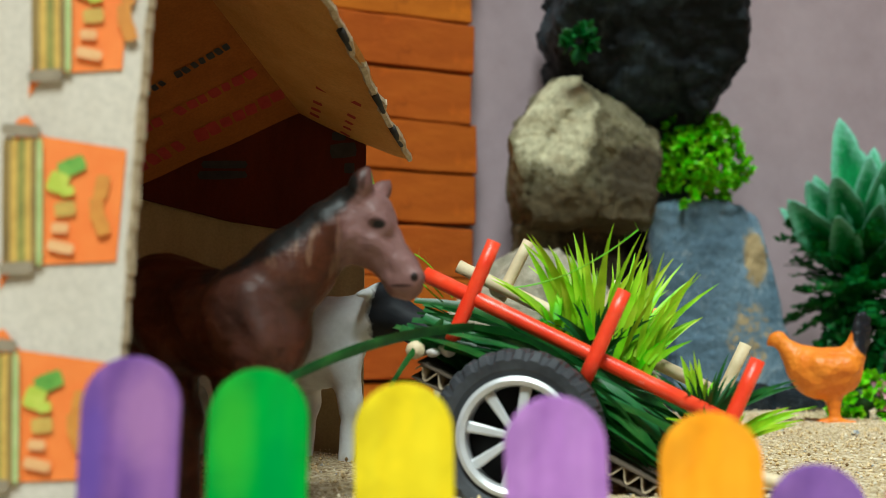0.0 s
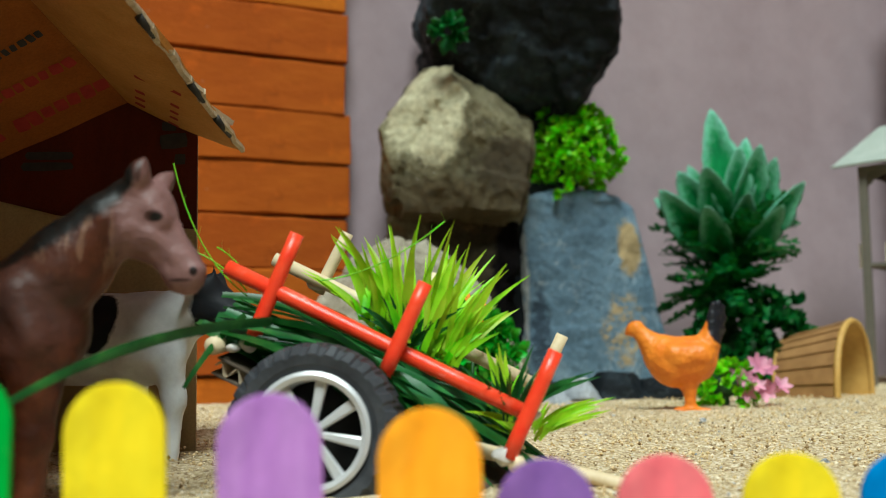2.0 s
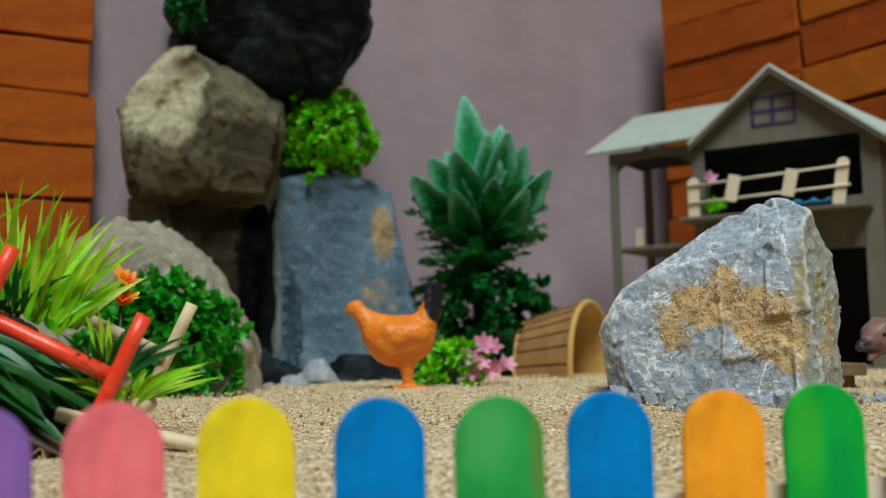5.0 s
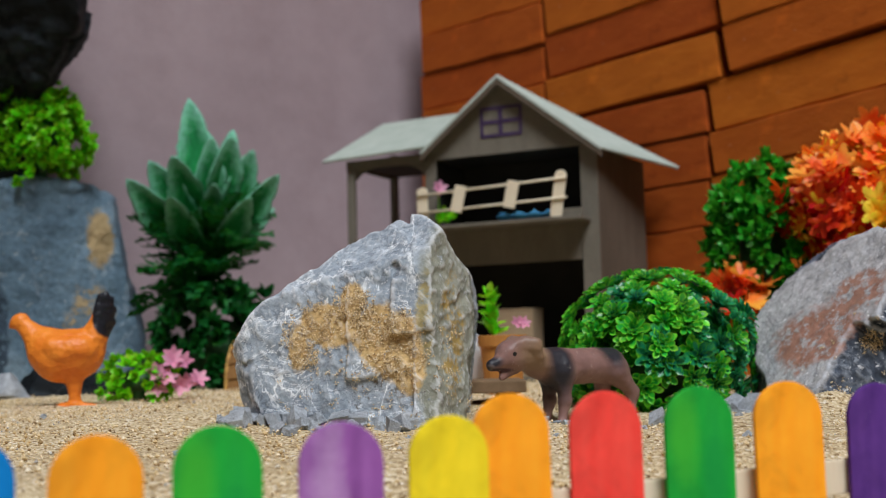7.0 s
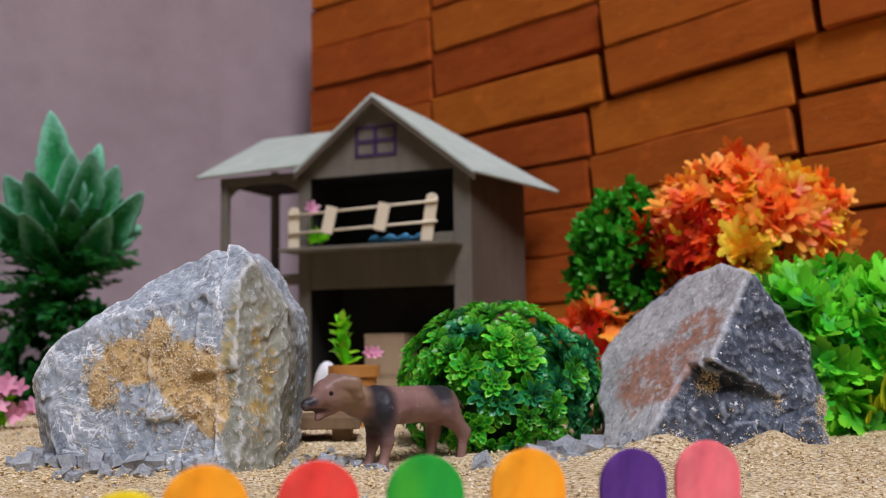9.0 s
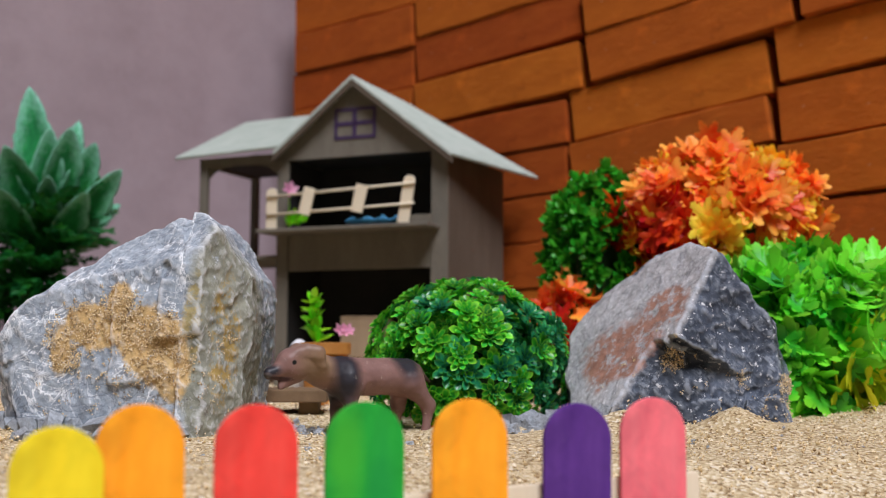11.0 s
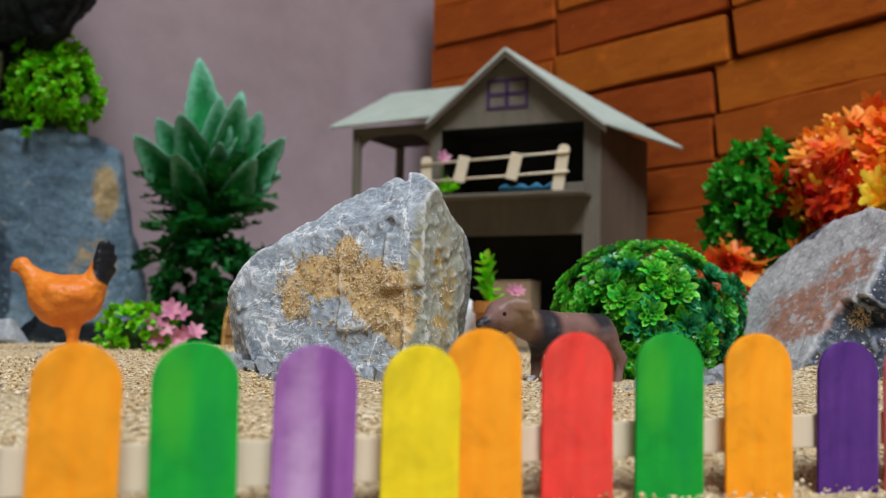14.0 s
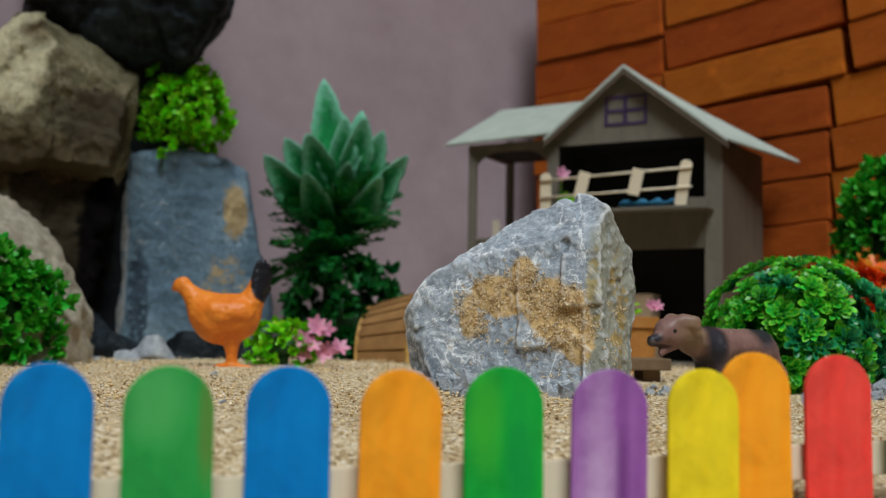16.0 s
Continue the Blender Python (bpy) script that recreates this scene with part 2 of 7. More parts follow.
def leaf_mat(name, dark, mid, light, rough=0.42, hue=0.03, value=0.5, frost=None, rim=None, heart=None, size=0.016, edged=False):
    n = Nodes(name, rough, spec=0.4)
    c = n.ramp(n.noise(70, 4, 0.6), [(0.3, dark), (0.52, mid), (0.75, light)])
    if rim:
        ln = n.t.nodes.new("ShaderNodeVectorMath")
        ln.operation = "LENGTH"
        n.link(n.co, ln.inputs[0])
        k = n.maths("ADD", n.maths("DIVIDE", ln.outputs["Value"], size), n.maths("MULTIPLY", n.maths("SUBTRACT", n.random(), 0.5), 0.35))
        c = n.mix(n.ramp(k, [(0.15, (1, 1, 1)), (0.55, (0, 0, 0))]), c, heart)
        c = n.mix(n.ramp(k, [(0.72, (0, 0, 0)), (1.0, (1, 1, 1))]), c, rim)
        if edged:
            at = n.t.nodes.new("ShaderNodeAttribute")
            at.attribute_name = "margin"
            c = n.mix(n.maths("MULTIPLY", n.ramp(at.outputs["Fac"], [(0.55, (0, 0, 0)), (0.95, (1, 1, 1))]), 0.8), c, rim)
    c = n.vary(c, n.island(), hue, value)
    c = n.vary(c, n.random(), 0.01, 0.25)
    if frost:
        fz = n.ramp(n.noise(160, 5, 0.75), [(0.36, (0, 0, 0)), (0.62, (1, 1, 1))])
        c = n.mix(n.maths("MULTIPLY", fz, 0.75), c, frost)
    n.color(c)
    n.bump(n.noise(500, 3, 0.6), 0.15, 0.0004)
    thin = n.t.nodes.new("ShaderNodeBsdfTranslucent")
    n.link(c, thin.inputs["Color"])
    both = n.t.nodes.new("ShaderNodeMixShader")
    both.inputs[0].default_value = 0.35
    n.link(n.p.outputs[0], both.inputs[1])
    n.link(thin.outputs[0], both.inputs[2])
    n.link(both.outputs[0], n.t.nodes["Material Output"].inputs["Surface"])
    return n.mat


def worn_red():
    """Brushed red paint on a dowel, thin over the grain and chipped to pale wood in spots."""
    n = Nodes("red_painted_dowel", 0.3, spec=0.5)
    c = n.ramp(n.noise(70, 6, 0.65), [(0.3, (0.86, 0.030, 0.012)), (0.55, (0.95, 0.070, 0.025)), (0.75, (0.95, 0.17, 0.10))])
    chip = n.ramp(n.noise(150, 6, 0.75), [(0.64, (0, 0, 0)), (0.70, (1, 1, 1))])
    n.color(n.mix(n.maths("MULTIPLY", chip, 0.65), c, (0.90, 0.58, 0.48)))
    n.bump(n.noise(380, 5, 0.7), 0.35, 0.0006)
    return n.mat


def agave_mat():
    """Velvety leaf: deep green in the middle, frosted towards rim and tip; leaf space is one unit long."""
    n = Nodes("frosted_leaf", 0.7, spec=0.2)
    c = n.ramp(n.noise(7, 5, 0.65), [(0.3, (0.004, 0.12, 0.035)), (0.55, (0.012, 0.26, 0.065)), (0.8, (0.04, 0.40, 0.11))])
    sep = n.t.nodes.new("ShaderNodeSeparateXYZ")
    n.link(n.co, sep.inputs[0])
    rim = n.maths("ABSOLUTE", sep.outputs["Y"])
    f = n.maths("ADD", n.maths("MULTIPLY", rim, 2.9), n.maths("MULTIPLY", n.maths("POWER", sep.outputs["Z"], 2.2), 0.85))
    f = n.maths("ADD", f, n.maths("MULTIPLY", n.maths("SUBTRACT", n.noise(26, 5, 0.7), 0.5), 0.7))
    fr = n.ramp(f, [(0.46, (0, 0, 0)), (1.0, (1, 1, 1))])
    c = n.mix(n.maths("MULTIPLY", fr, 0.85), c, (0.30, 0.66, 0.52))
    n.color(n.vary(c, n.random(), 0.01, 0.3))
    n.bump(n.noise(60, 4, 0.7), 0.4, 0.02)
    return n.mat


M = dict(
    sand=sand_mat(), plaster=plaster_mat(), brick=brick_mat(),
    card=card_mat("cardboard", (0.30, 0.112, 0.025), (0.42, 0.172, 0.043)),
    card_brown=card_mat("brown_card", (0.095, 0.070, 0.050), (0.135, 0.102, 0.075)),
    # red-brown of the upper back flap, deepened for shade under the stable roof
    card_dark=card_mat("shaded_carton", (0.065, 0.008, 0.003), (0.10, 0.015, 0.005)),
    carton=card_mat("carton_card", (0.33, 0.23, 0.14), (0.42, 0.31, 0.20)),
    card_grey=card_mat("grey_card", (0.145, 0.127, 0.100), (0.195, 0.172, 0.137)),
    card_pale=card_mat("pale_card", (0.60, 0.53, 0.45), (0.70, 0.63, 0.55)),
    card_tan=card_mat("tan_card", (0.38, 0.265, 0.135), (0.48, 0.35, 0.19)),
    # one carton in two tones: shaded left roof sheet, lit right flap
    card_shaded=card_mat("shaded_brown_card", (0.24, 0.066, 0.009), (0.32, 0.098, 0.016)),
    card_lit=card_mat("lit_orange_card", (0.52, 0.225, 0.055), (0.64, 0.31, 0.09)),
    flute=simple("torn_card_edge", (0.34, 0.25, 0.15), (0.62, 0.5, 0.35), 320, 0.9, 0.6, 900),
    roof=simple("sage_corrugated_card", (0.36, 0.41, 0.36), (0.46, 0.50, 0.45), 50, 0.75),
    cream_wood=simple("bare_stick_wood", (0.72, 0.60, 0.42), (0.84, 0.74, 0.57), 90, 0.6, 0.25, 500, stretch=(1, 1, 0.1)),
    dowel=simple("bare_dowel_wood", (0.62, 0.47, 0.27), (0.80, 0.66, 0.44), 80, 0.55, 0.3, 400),
    red_paint=worn_red(),
    rubber=simple("black_rubber", (0.014, 0.016, 0.021), (0.060, 0.064, 0.072), 55, 0.55, 0.3, 500),
    rim=simple("grey_silver_plastic", (0.50, 0.50, 0.51), (0.66, 0.66, 0.67), 60, 0.36, 0.1, 300, metal=0.25),
    board=simple("weathered_board", (0.13, 0.075, 0.035), (0.22, 0.135, 0.07), 70, 0.8, 0.3, 400),
    # near black; carries the shade inside the toy house, also wheel back and axle
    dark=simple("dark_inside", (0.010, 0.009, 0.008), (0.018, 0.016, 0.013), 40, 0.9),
    glue=simple("milky_glue", (0.55, 0.50, 0.46), (0.70, 0.66, 0.63), 90, 0.25),
    purple_ink=simple("dark_purple_marker", (0.035, 0.015, 0.06), (0.06, 0.03, 0.10), 120, 0.6),
    blue_cloth=simple("sky_blue_cloth", (0.05, 0.30, 0.58), (0.10, 0.42, 0.74), 140, 0.9, 0.4, 900),
    terracotta=simple("terracotta_pot", (0.42, 0.16, 0.03), (0.56, 0.24, 0.05), 60, 0.6),
    white=simple("white_plastic", (0.74, 0.74, 0.78), (0.84, 0.84, 0.86), 60, 0.4, 0.05),
    wicker=simple("woven_bamboo", (0.46, 0.25, 0.055), (0.62, 0.37, 0.10), 90, 0.6, 0.3, 600),
    stave=simple("brown_bamboo_stave", (0.24, 0.115, 0.038), (0.40, 0.21, 0.075), 60, 0.6, 0.3, 500),
    pink=leaf_mat("pink_petal", (0.62, 0.22, 0.36), (0.76, 0.34, 0.50), (0.85, 0.5, 0.62), 0.5, 0.02, 0.3),
    blade=leaf_mat("dark_grass_blade", (0.010, 0.075, 0.018), (0.022, 0.14, 0.028), (0.06, 0.25, 0.05), 0.35, 0.03, 0.6),
    lime=leaf_mat("lime_grass_tuft", (0.24, 0.66, 0.015), (0.46, 0.86, 0.03), (0.68, 0.96, 0.08), 0.4, 0.05, 0.7),
    bush=leaf_mat("bright_green_leaf", (0.12, 0.54, 0.008), (0.27, 0.74, 0.012), (0.48, 0.88, 0.03), 0.45, 0.05, 0.6),
    rosette=leaf_mat("rosette_leaf", (0.012, 0.34, 0.02), (0.03, 0.48, 0.03), (0.10, 0.66, 0.05), 0.30, 0.03, 0.3, rim=(0.30, 0.84, 0.05), heart=(0.006, 0.20, 0.06), size=0.0120, edged=True),
    rosette_dark=leaf_mat("deep_green_rosette_leaf", (0.008, 0.20, 0.10), (0.016, 0.34, 0.14), (0.05, 0.50, 0.17), 0.28, 0.02, 0.35, rim=(0.09, 0.50, 0.08), heart=(0.006, 0.15, 0.10), size=0.0120, edged=True),
    fern=leaf_mat("deep_green_fern", (0.003, 0.06, 0.012), (0.008, 0.13, 0.018), (0.028, 0.25, 0.028), 0.45, 0.03, 0.6),
    agave=agave_mat(),
    maple_orange=leaf_mat("orange_maple_leaf", (0.94, 0.10, 0.008), (1.0, 0.185, 0.018), (1.0, 0.31, 0.06), 0.45, 0.03, 0.25, rim=(1.0, 0.38, 0.05), heart=(0.88, 0.06, 0.006), size=0.021),
    maple_yellow=leaf_mat("yellow_maple_leaf", (0.98, 0.32, 0.008), (1.0, 0.50, 0.015), (1.0, 0.66, 0.04), 0.45, 0.04, 0.25, rim=(1.0, 0.80, 0.06), heart=(0.95, 0.15, 0.01), size=0.021),
    maple_red=leaf_mat("red_maple_leaf", (0.60, 0.02, 0.004), (0.80, 0.05, 0.006), (0.92, 0.12, 0.01), 0.45, 0.02, 0.4),
    maple_green=leaf_mat("green_maple_leaf", (0.03, 0.36, 0.02), (0.07, 0.56, 0.025), (0.17, 0.74, 0.04), 0.40, 0.03, 0.5, rim=(0.22, 0.76, 0.035), heart=(0.01, 0.26, 0.09), size=0.028),
    maple_lime=leaf_mat("lime_maple_leaf", (0.34, 0.62, 0.015), (0.55, 0.76, 0.02), (0.75, 0.84, 0.04), 0.40, 0.03, 0.3, rim=(0.90, 0.88, 0.04), heart=(0.10, 0.45, 0.03), size=0.028),
    mid_green=leaf_mat("mid_green_leaf", (0.02, 0.24, 0.012), (0.05, 0.40, 0.02), (0.15, 0.60, 0.04), 0.4, 0.03, 0.5),
    stem=simple("plastic_stem", (0.01, 0.05, 0.01), (0.02, 0.09, 0.02), 60, 0.5),
    red_ink=simple("faded_red_print", (0.26, 0.012, 0.006), (0.36, 0.025, 0.012), 150, 0.85),
    black_ink=simple("black_print", (0.015, 0.012, 0.01), (0.035, 0.03, 0.025), 150, 0.85),
    print_orange=simple("orange_print", (0.86, 0.19, 0.03), (0.92, 0.25, 0.05), 90, 0.7, 0.1),
    print_green=simple("green_print", (0.10, 0.30, 0.04), (0.22, 0.45, 0.07), 200, 0.7, 0.1),
    print_brown=simple("brown_olive_print", (0.16, 0.10, 0.03), (0.34, 0.22, 0.06), 160, 0.7, 0.1, stretch=(3, 1, 0.4)),
    print_cream=simple("cream_print", (0.74, 0.36, 0.14), (0.84, 0.50, 0.24), 160, 0.7, 0.1),
    print_ochre=simple("ochre_print", (0.50, 0.30, 0.06), (0.68, 0.44, 0.10), 200, 0.7, 0.1),
    print_olive=simple("olive_print", (0.20, 0.19, 0.04), (0.36, 0.32, 0.07), 200, 0.7, 0.1),
    print_lime=simple("lime_print", (0.40, 0.50, 0.04), (0.58, 0.62, 0.10), 200, 0.7, 0.1),
    print_pale_green=simple("pale_green_print", (0.36, 0.46, 0.16), (0.50, 0.58, 0.26), 200, 0.7, 0.1),
    print_grey=simple("dull_grey_print", (0.24, 0.19, 0.13), (0.34, 0.27, 0.19), 160, 0.7, 0.1),
    print_rust=simple("rust_print", (0.58, 0.20, 0.03), (0.70, 0.30, 0.05), 200, 0.7, 0.1),
)
PAINT = dict(
    purple=paint_mat("purple_paint", (0.11, 0.045, 0.24), (0.27, 0.12, 0.38), 0.6, [((0.42, 0.20, 0.42), 0.004, 0.068, 0.007, 0.011, 0.65), ((0.10, 0.06, 0.36), -0.009, 0.058, 0.003, 0.016, 0.6), ((0.38, 0.17, 0.42), 0.008, 0.045, 0.004, 0.02, 0.5)]),
    green=paint_mat("green_paint", (0.004, 0.32, 0.04), (0.02, 0.41, 0.045), 0.5, [((0.06, 0.46, 0.03), -0.006, 0.066, 0.005, 0.014, 0.6), ((0.003, 0.26, 0.06), 0.005, 0.052, 0.004, 0.02, 0.5)]),
    sea_green=paint_mat("worn_green_paint", (0.015, 0.32, 0.055), (0.04, 0.37, 0.08), 0.4, [((0.09, 0.44, 0.12), -0.003, 0.072, 0.0075, 0.011, 0.7), ((0.12, 0.24, 0.045), 0.0105, 0.066, 0.0022, 0.015, 0.75)]),
    yellow=paint_mat("yellow_paint", (0.82, 0.60, 0.012), (0.90, 0.74, 0.03), 0.4),
    lilac=paint_mat("lilac_paint", (0.36, 0.13, 0.48), (0.52, 0.26, 0.62), 0.6),
    violet=paint_mat("streaked_violet_paint", (0.25, 0.075, 0.32), (0.34, 0.13, 0.42), 0.5, [((0.60, 0.40, 0.66), -0.0035, 0.0, 0.0060, 0.072, 0.85), ((0.15, 0.035, 0.20), 0.0042, 0.010, 0.0022, 0.066, 0.7), ((0.46, 0.22, 0.54), -0.0105, 0.010, 0.0024, 0.060, 0.6)]),
    orange=paint_mat("orange_paint", (0.95, 0.31, 0.008), (0.98, 0.42, 0.03), 0.5),
    pink=paint_mat("coral_pink_paint", (0.84, 0.13, 0.17), (0.88, 0.22, 0.24), 0.4),
    red=paint_mat("coral_red_paint", (0.88, 0.045, 0.035), (0.92, 0.10, 0.075), 0.5),
    blue=paint_mat("blue_paint", (0.001, 0.17, 0.53), (0.004, 0.23, 0.61), 0.4),
    soft_purple=paint_mat("soft_purple_paint", (0.20, 0.085, 0.36), (0.30, 0.15, 0.46), 0.5),
    deep_purple=paint_mat("deep_purple_paint", (0.075, 0.022, 0.19), (0.13, 0.05, 0.26), 0.5),
)

# ---- building helpers ----
def ground_z(x, y):
    """Height of the sand: a slight rise to the back, lower along the fence, soft mounds."""
    y = np.asarray(y, float)
    x = np.asarray(x, float)
    z = 0.002 + 0.026 * np.clip(y, 0, 1.3)
    k = np.clip((0.42 - y) / 0.11, 0, 1)
    z = z - 0.022 * k * k * (3 - 2 * k)
    z = z + 0.004 * np.exp(-((x - 0.36) ** 2 + (y - 0.68) ** 2) / 0.006) + 0.004 * np.exp(-((x - 0.80) ** 2 + (y - 0.52) ** 2) / 0.004)
    for mx, my, mh, mr in ((0.572, 0.580, -0.0085, 0.055), (0.760, 0.519, 0.011, 0.016), (0.709, 0.548, 0.010, 0.022), (0.905, 0.55, 0.012, 0.05), (0.86, 0.50, 0.006, 0.03), (0.52, 0.55, 0.004, 0.03)):
        z = z + mh * np.exp(-((x - mx) ** 2 + (y - my) ** 2) / mr ** 2)
    return z


def gz(x, y):
    return float(ground_z(x, y))


def mesh_of(name, verts, faces, smooth=True):
    me = bpy.data.meshes.new(name)
    me.from_pydata([tuple(v) for v in verts], [], [tuple(f) for f in faces])
    if smooth:
        me.polygons.foreach_set("use_smooth", np.ones(len(me.polygons), bool))
    me.update()
    return me


def bm_mesh(name, bm, smooth=True):
    me = bpy.data.meshes.new(name)
    bm.normal_update()
    bm.to_mesh(me)
    bm.free()
    if smooth:
        me.polygons.foreach_set("use_smooth", np.ones(len(me.polygons), bool))
    return me


def thing(name, at, label, category, group="", kind="", turn=0.0):
    ob = new(name)
    ob.empty_display_size = 0.01
    ob.matrix_world = pose(*at, 0, 0, turn)
    return tagged(ob, label, category, group, kind)


def part(name, data, material, parent, label="", m=None, smooth=True):
    """One mesh object under a thing or a part; data: a mesh or a bmesh, in the parent's space."""
    if isinstance(data, bmesh.types.BMesh):
        data = bm_mesh(name, data, smooth)
    if material and not data.materials:
        data.materials.append(material)
    ob = new(name, data)
    ob.parent = parent
    if m is not None:
        ob.matrix_basis = m
    return tagged(ob, label) if label else ob


def solo(name, data, material, at, label, category, group="", kind="", smooth=True, turn=0.0):
    """A thing that is one mesh."""
    if isinstance(data, bmesh.types.BMesh):
        data = bm_mesh(name, data, smooth)
    if material and not data.materials:
        data.materials.append(material)
    ob = new(name, data)
    ob.matrix_world = pose(*at, 0, 0, turn)
    return tagged(ob, label, category, group, kind)


def box(bm, lo, hi, bevel=0.0, seg=2, m=None):
    r = bmesh.ops.create_cube(bm, size=1)
    vs = r["verts"]
    for v in vs:
        v.co = Vector([l + (c + 0.5) * (h - l) for l, h, c in zip(lo, hi, v.co)])
    if bevel:
        es = list({e for v in vs for e in v.link_edges})
        out = bmesh.ops.bevel(bm, geom=es, offset=bevel, segments=seg, affect="EDGES", profile=0.6)
        vs = list({v for f in out["faces"] for v in f.verts} | {v for v in vs if v.is_valid})
    if m is not None:
        bmesh.ops.transform(bm, matrix=m, verts=[v for v in vs if v.is_valid])
    return vs


def tube(bm, a, b, r0, r1=None, seg=14, cap=True, rings=1):
    a, b = Vector(a), Vector(b)
    r1 = r0 if r1 is None else r1
    q = (b - a).to_track_quat("Z", "Y")
    loops = []
    for i in range(rings + 1):
        k = i / rings
        c, r = a.lerp(b, k), r0 + (r1 - r0) * k
        loops.append([bm.verts.new(c + q @ Vector((math.cos(t) * r, math.sin(t) * r, 0))) for t in (2 * math.pi * j / seg for j in range(seg))])
    for l0, l1 in zip(loops, loops[1:]):
        for j in range(seg):
            bm.faces.new((l0[j], l0[(j + 1) % seg], l1[(j + 1) % seg], l1[j]))
    if cap:
        bm.faces.new(list(reversed(loops[0])))
        bm.faces.new(loops[-1])


def ribbon(bm, pts, widths, up=(0, 0, 1), fold=0.25):
    """A blade along pts: a creased strip, three points across."""
    pts = [Vector(p) for p in pts]
    rows = []
    for i, (p, w) in enumerate(zip(pts, widths)):
        d = (pts[min(i + 1, len(pts) - 1)] - pts[max(i - 1, 0)]).normalized()
        s = d.cross(Vector(up))
        s = s.normalized() if s.length > 1e-5 else Vector((1, 0, 0))
        n = s.cross(d)
        rows.append([bm.verts.new(p + s * w), bm.verts.new(p - n * w * fold), bm.verts.new(p - s * w)])
    for a, b in zip(rows, rows[1:]):
        bm.faces.new((a[0], a[1], b[1], b[0]))
        bm.faces.new((a[1], a[2], b[2], b[1]))


# signed-distance modelling: round cones, planes and noise, meshed with surface nets
class Body:
    def __init__(self, blend=0.006):
        self.prims, self.blend = [], blend

    def cone(self, a, b, ra, rb, flat=1.0):
        self.prims.append((np.array(a, float), np.array(b, float), ra, rb, flat))
        return self

    def ball(self, a, r):
        return self.cone(a, (a[0], a[1], a[2] + 1e-5), r, r)

    def __call__(self, p):
        out = None
        for a, b, ra, rb, flat in self.prims:
            ab = b - a
            t = np.clip(((p - a) @ ab) / (ab @ ab), 0, 1)
            q = p - (a + t[..., None] * ab)
            if flat != 1.0:
                q = q * np.array([1, flat, 1])
            d = np.linalg.norm(q, axis=-1) - (ra + (rb - ra) * t)
            if out is None:
                out = d
            else:
                k = self.blend
                h = np.clip(0.5 + 0.5 * (out - d) / k, 0, 1)
                out = out * (1 - h) + d * h - k * h * (1 - h)
        return out


def nets(fn, lo, hi, step):
    """Surface nets: a quad mesh of the zero level of fn within a box."""
    lo, hi = np.array(lo, float), np.array(hi, float)
    n = np.maximum(((hi - lo) / step).astype(int) + 2, 4)
    ax = [lo[i] + step * np.arange(n[i]) for i in range(3)]
    P = np.stack(np.meshgrid(*ax, indexing="ij"), -1)
    v = fn(P)
    ins = v < 0
    cs = tuple(k - 1 for k in v.shape)
    acc, cnt = np.zeros(cs + (3,)), np.zeros(cs)
    offs = [(0, 0, 0), (1, 0, 0), (0, 1, 0), (1, 1, 0), (0, 0, 1), (1, 0, 1), (0, 1, 1), (1, 1, 1)]
    sub = lambda arr, o: arr[o[0]:o[0] + cs[0], o[1]:o[1] + cs[1], o[2]:o[2] + cs[2]]
    for i in range(8):
        for a in range(3):
            if offs[i][a]:
                continue
            o2 = list(offs[i])
            o2[a] = 1
            va, vb = sub(v, offs[i]), sub(v, o2)
            cross = (va < 0) != (vb < 0)
            t = np.where(cross, va / np.where(cross, va - vb, 1), 0)
            pa = sub(P, offs[i]) + 0.0
            pa[..., a] += t * step
            acc += np.where(cross[..., None], pa, 0)
            cnt += cross
    idx = -np.ones(cs, int)
    has = cnt > 0
    idx[has] = np.arange(has.sum())
    verts = acc[has] / cnt[has][:, None]
    faces = []
    for a in range(3):
        b, c = (a + 1) % 3, (a + 2) % 3
        s0 = [slice(1, k - 1) for k in v.shape]
        s1 = [slice(1, k - 1) for k in v.shape]
        s0[a], s1[a] = slice(0, v.shape[a] - 1), slice(1, v.shape[a])
        i0, i1 = ins[tuple(s0)], ins[tuple(s1)]
        for flip, m in ((False, i0 & ~i1), (True, ~i0 & i1)):
            w = np.argwhere(m)
            if not len(w):
                continue
            w = w + np.array([0 if k == a else 1 for k in range(3)])
            q = []
            for db, dc in ((0, 0), (-1, 0), (-1, -1), (0, -1)):
                e = w.copy()
                e[:, b] += db
                e[:, c] += dc
                q.append(idx[e[:, 0], e[:, 1], e[:, 2]])
            q = np.stack(q if not flip else q[::-1], -1)
            faces.append(q[(q >= 0).all(1)])
    return verts, np.concatenate(faces)


def fbm(p, scale, octaves=4, seed=0.0, gain=0.5):
    """Cheap vector noise from rotated sine sums, for rock faces."""
    rng = np.random.RandomState(int(seed * 100) + 7)
    out = np.zeros(p.shape[:-1])
    amp = 1.0
    for o in range(octaves):
        for _ in range(3):
            d = rng.normal(size=3)
            d /= np.linalg.norm(d)
            d2 = rng.normal(size=3)
            ph = rng.rand() * 6.28
            out += amp / 3 * np.sin((p @ d) * scale * 6.28 + ph + 1.6 * np.sin((p @ d2) * scale * 3.9 + ph * 2))
        scale *= 2.03
        amp *= gain
    return out


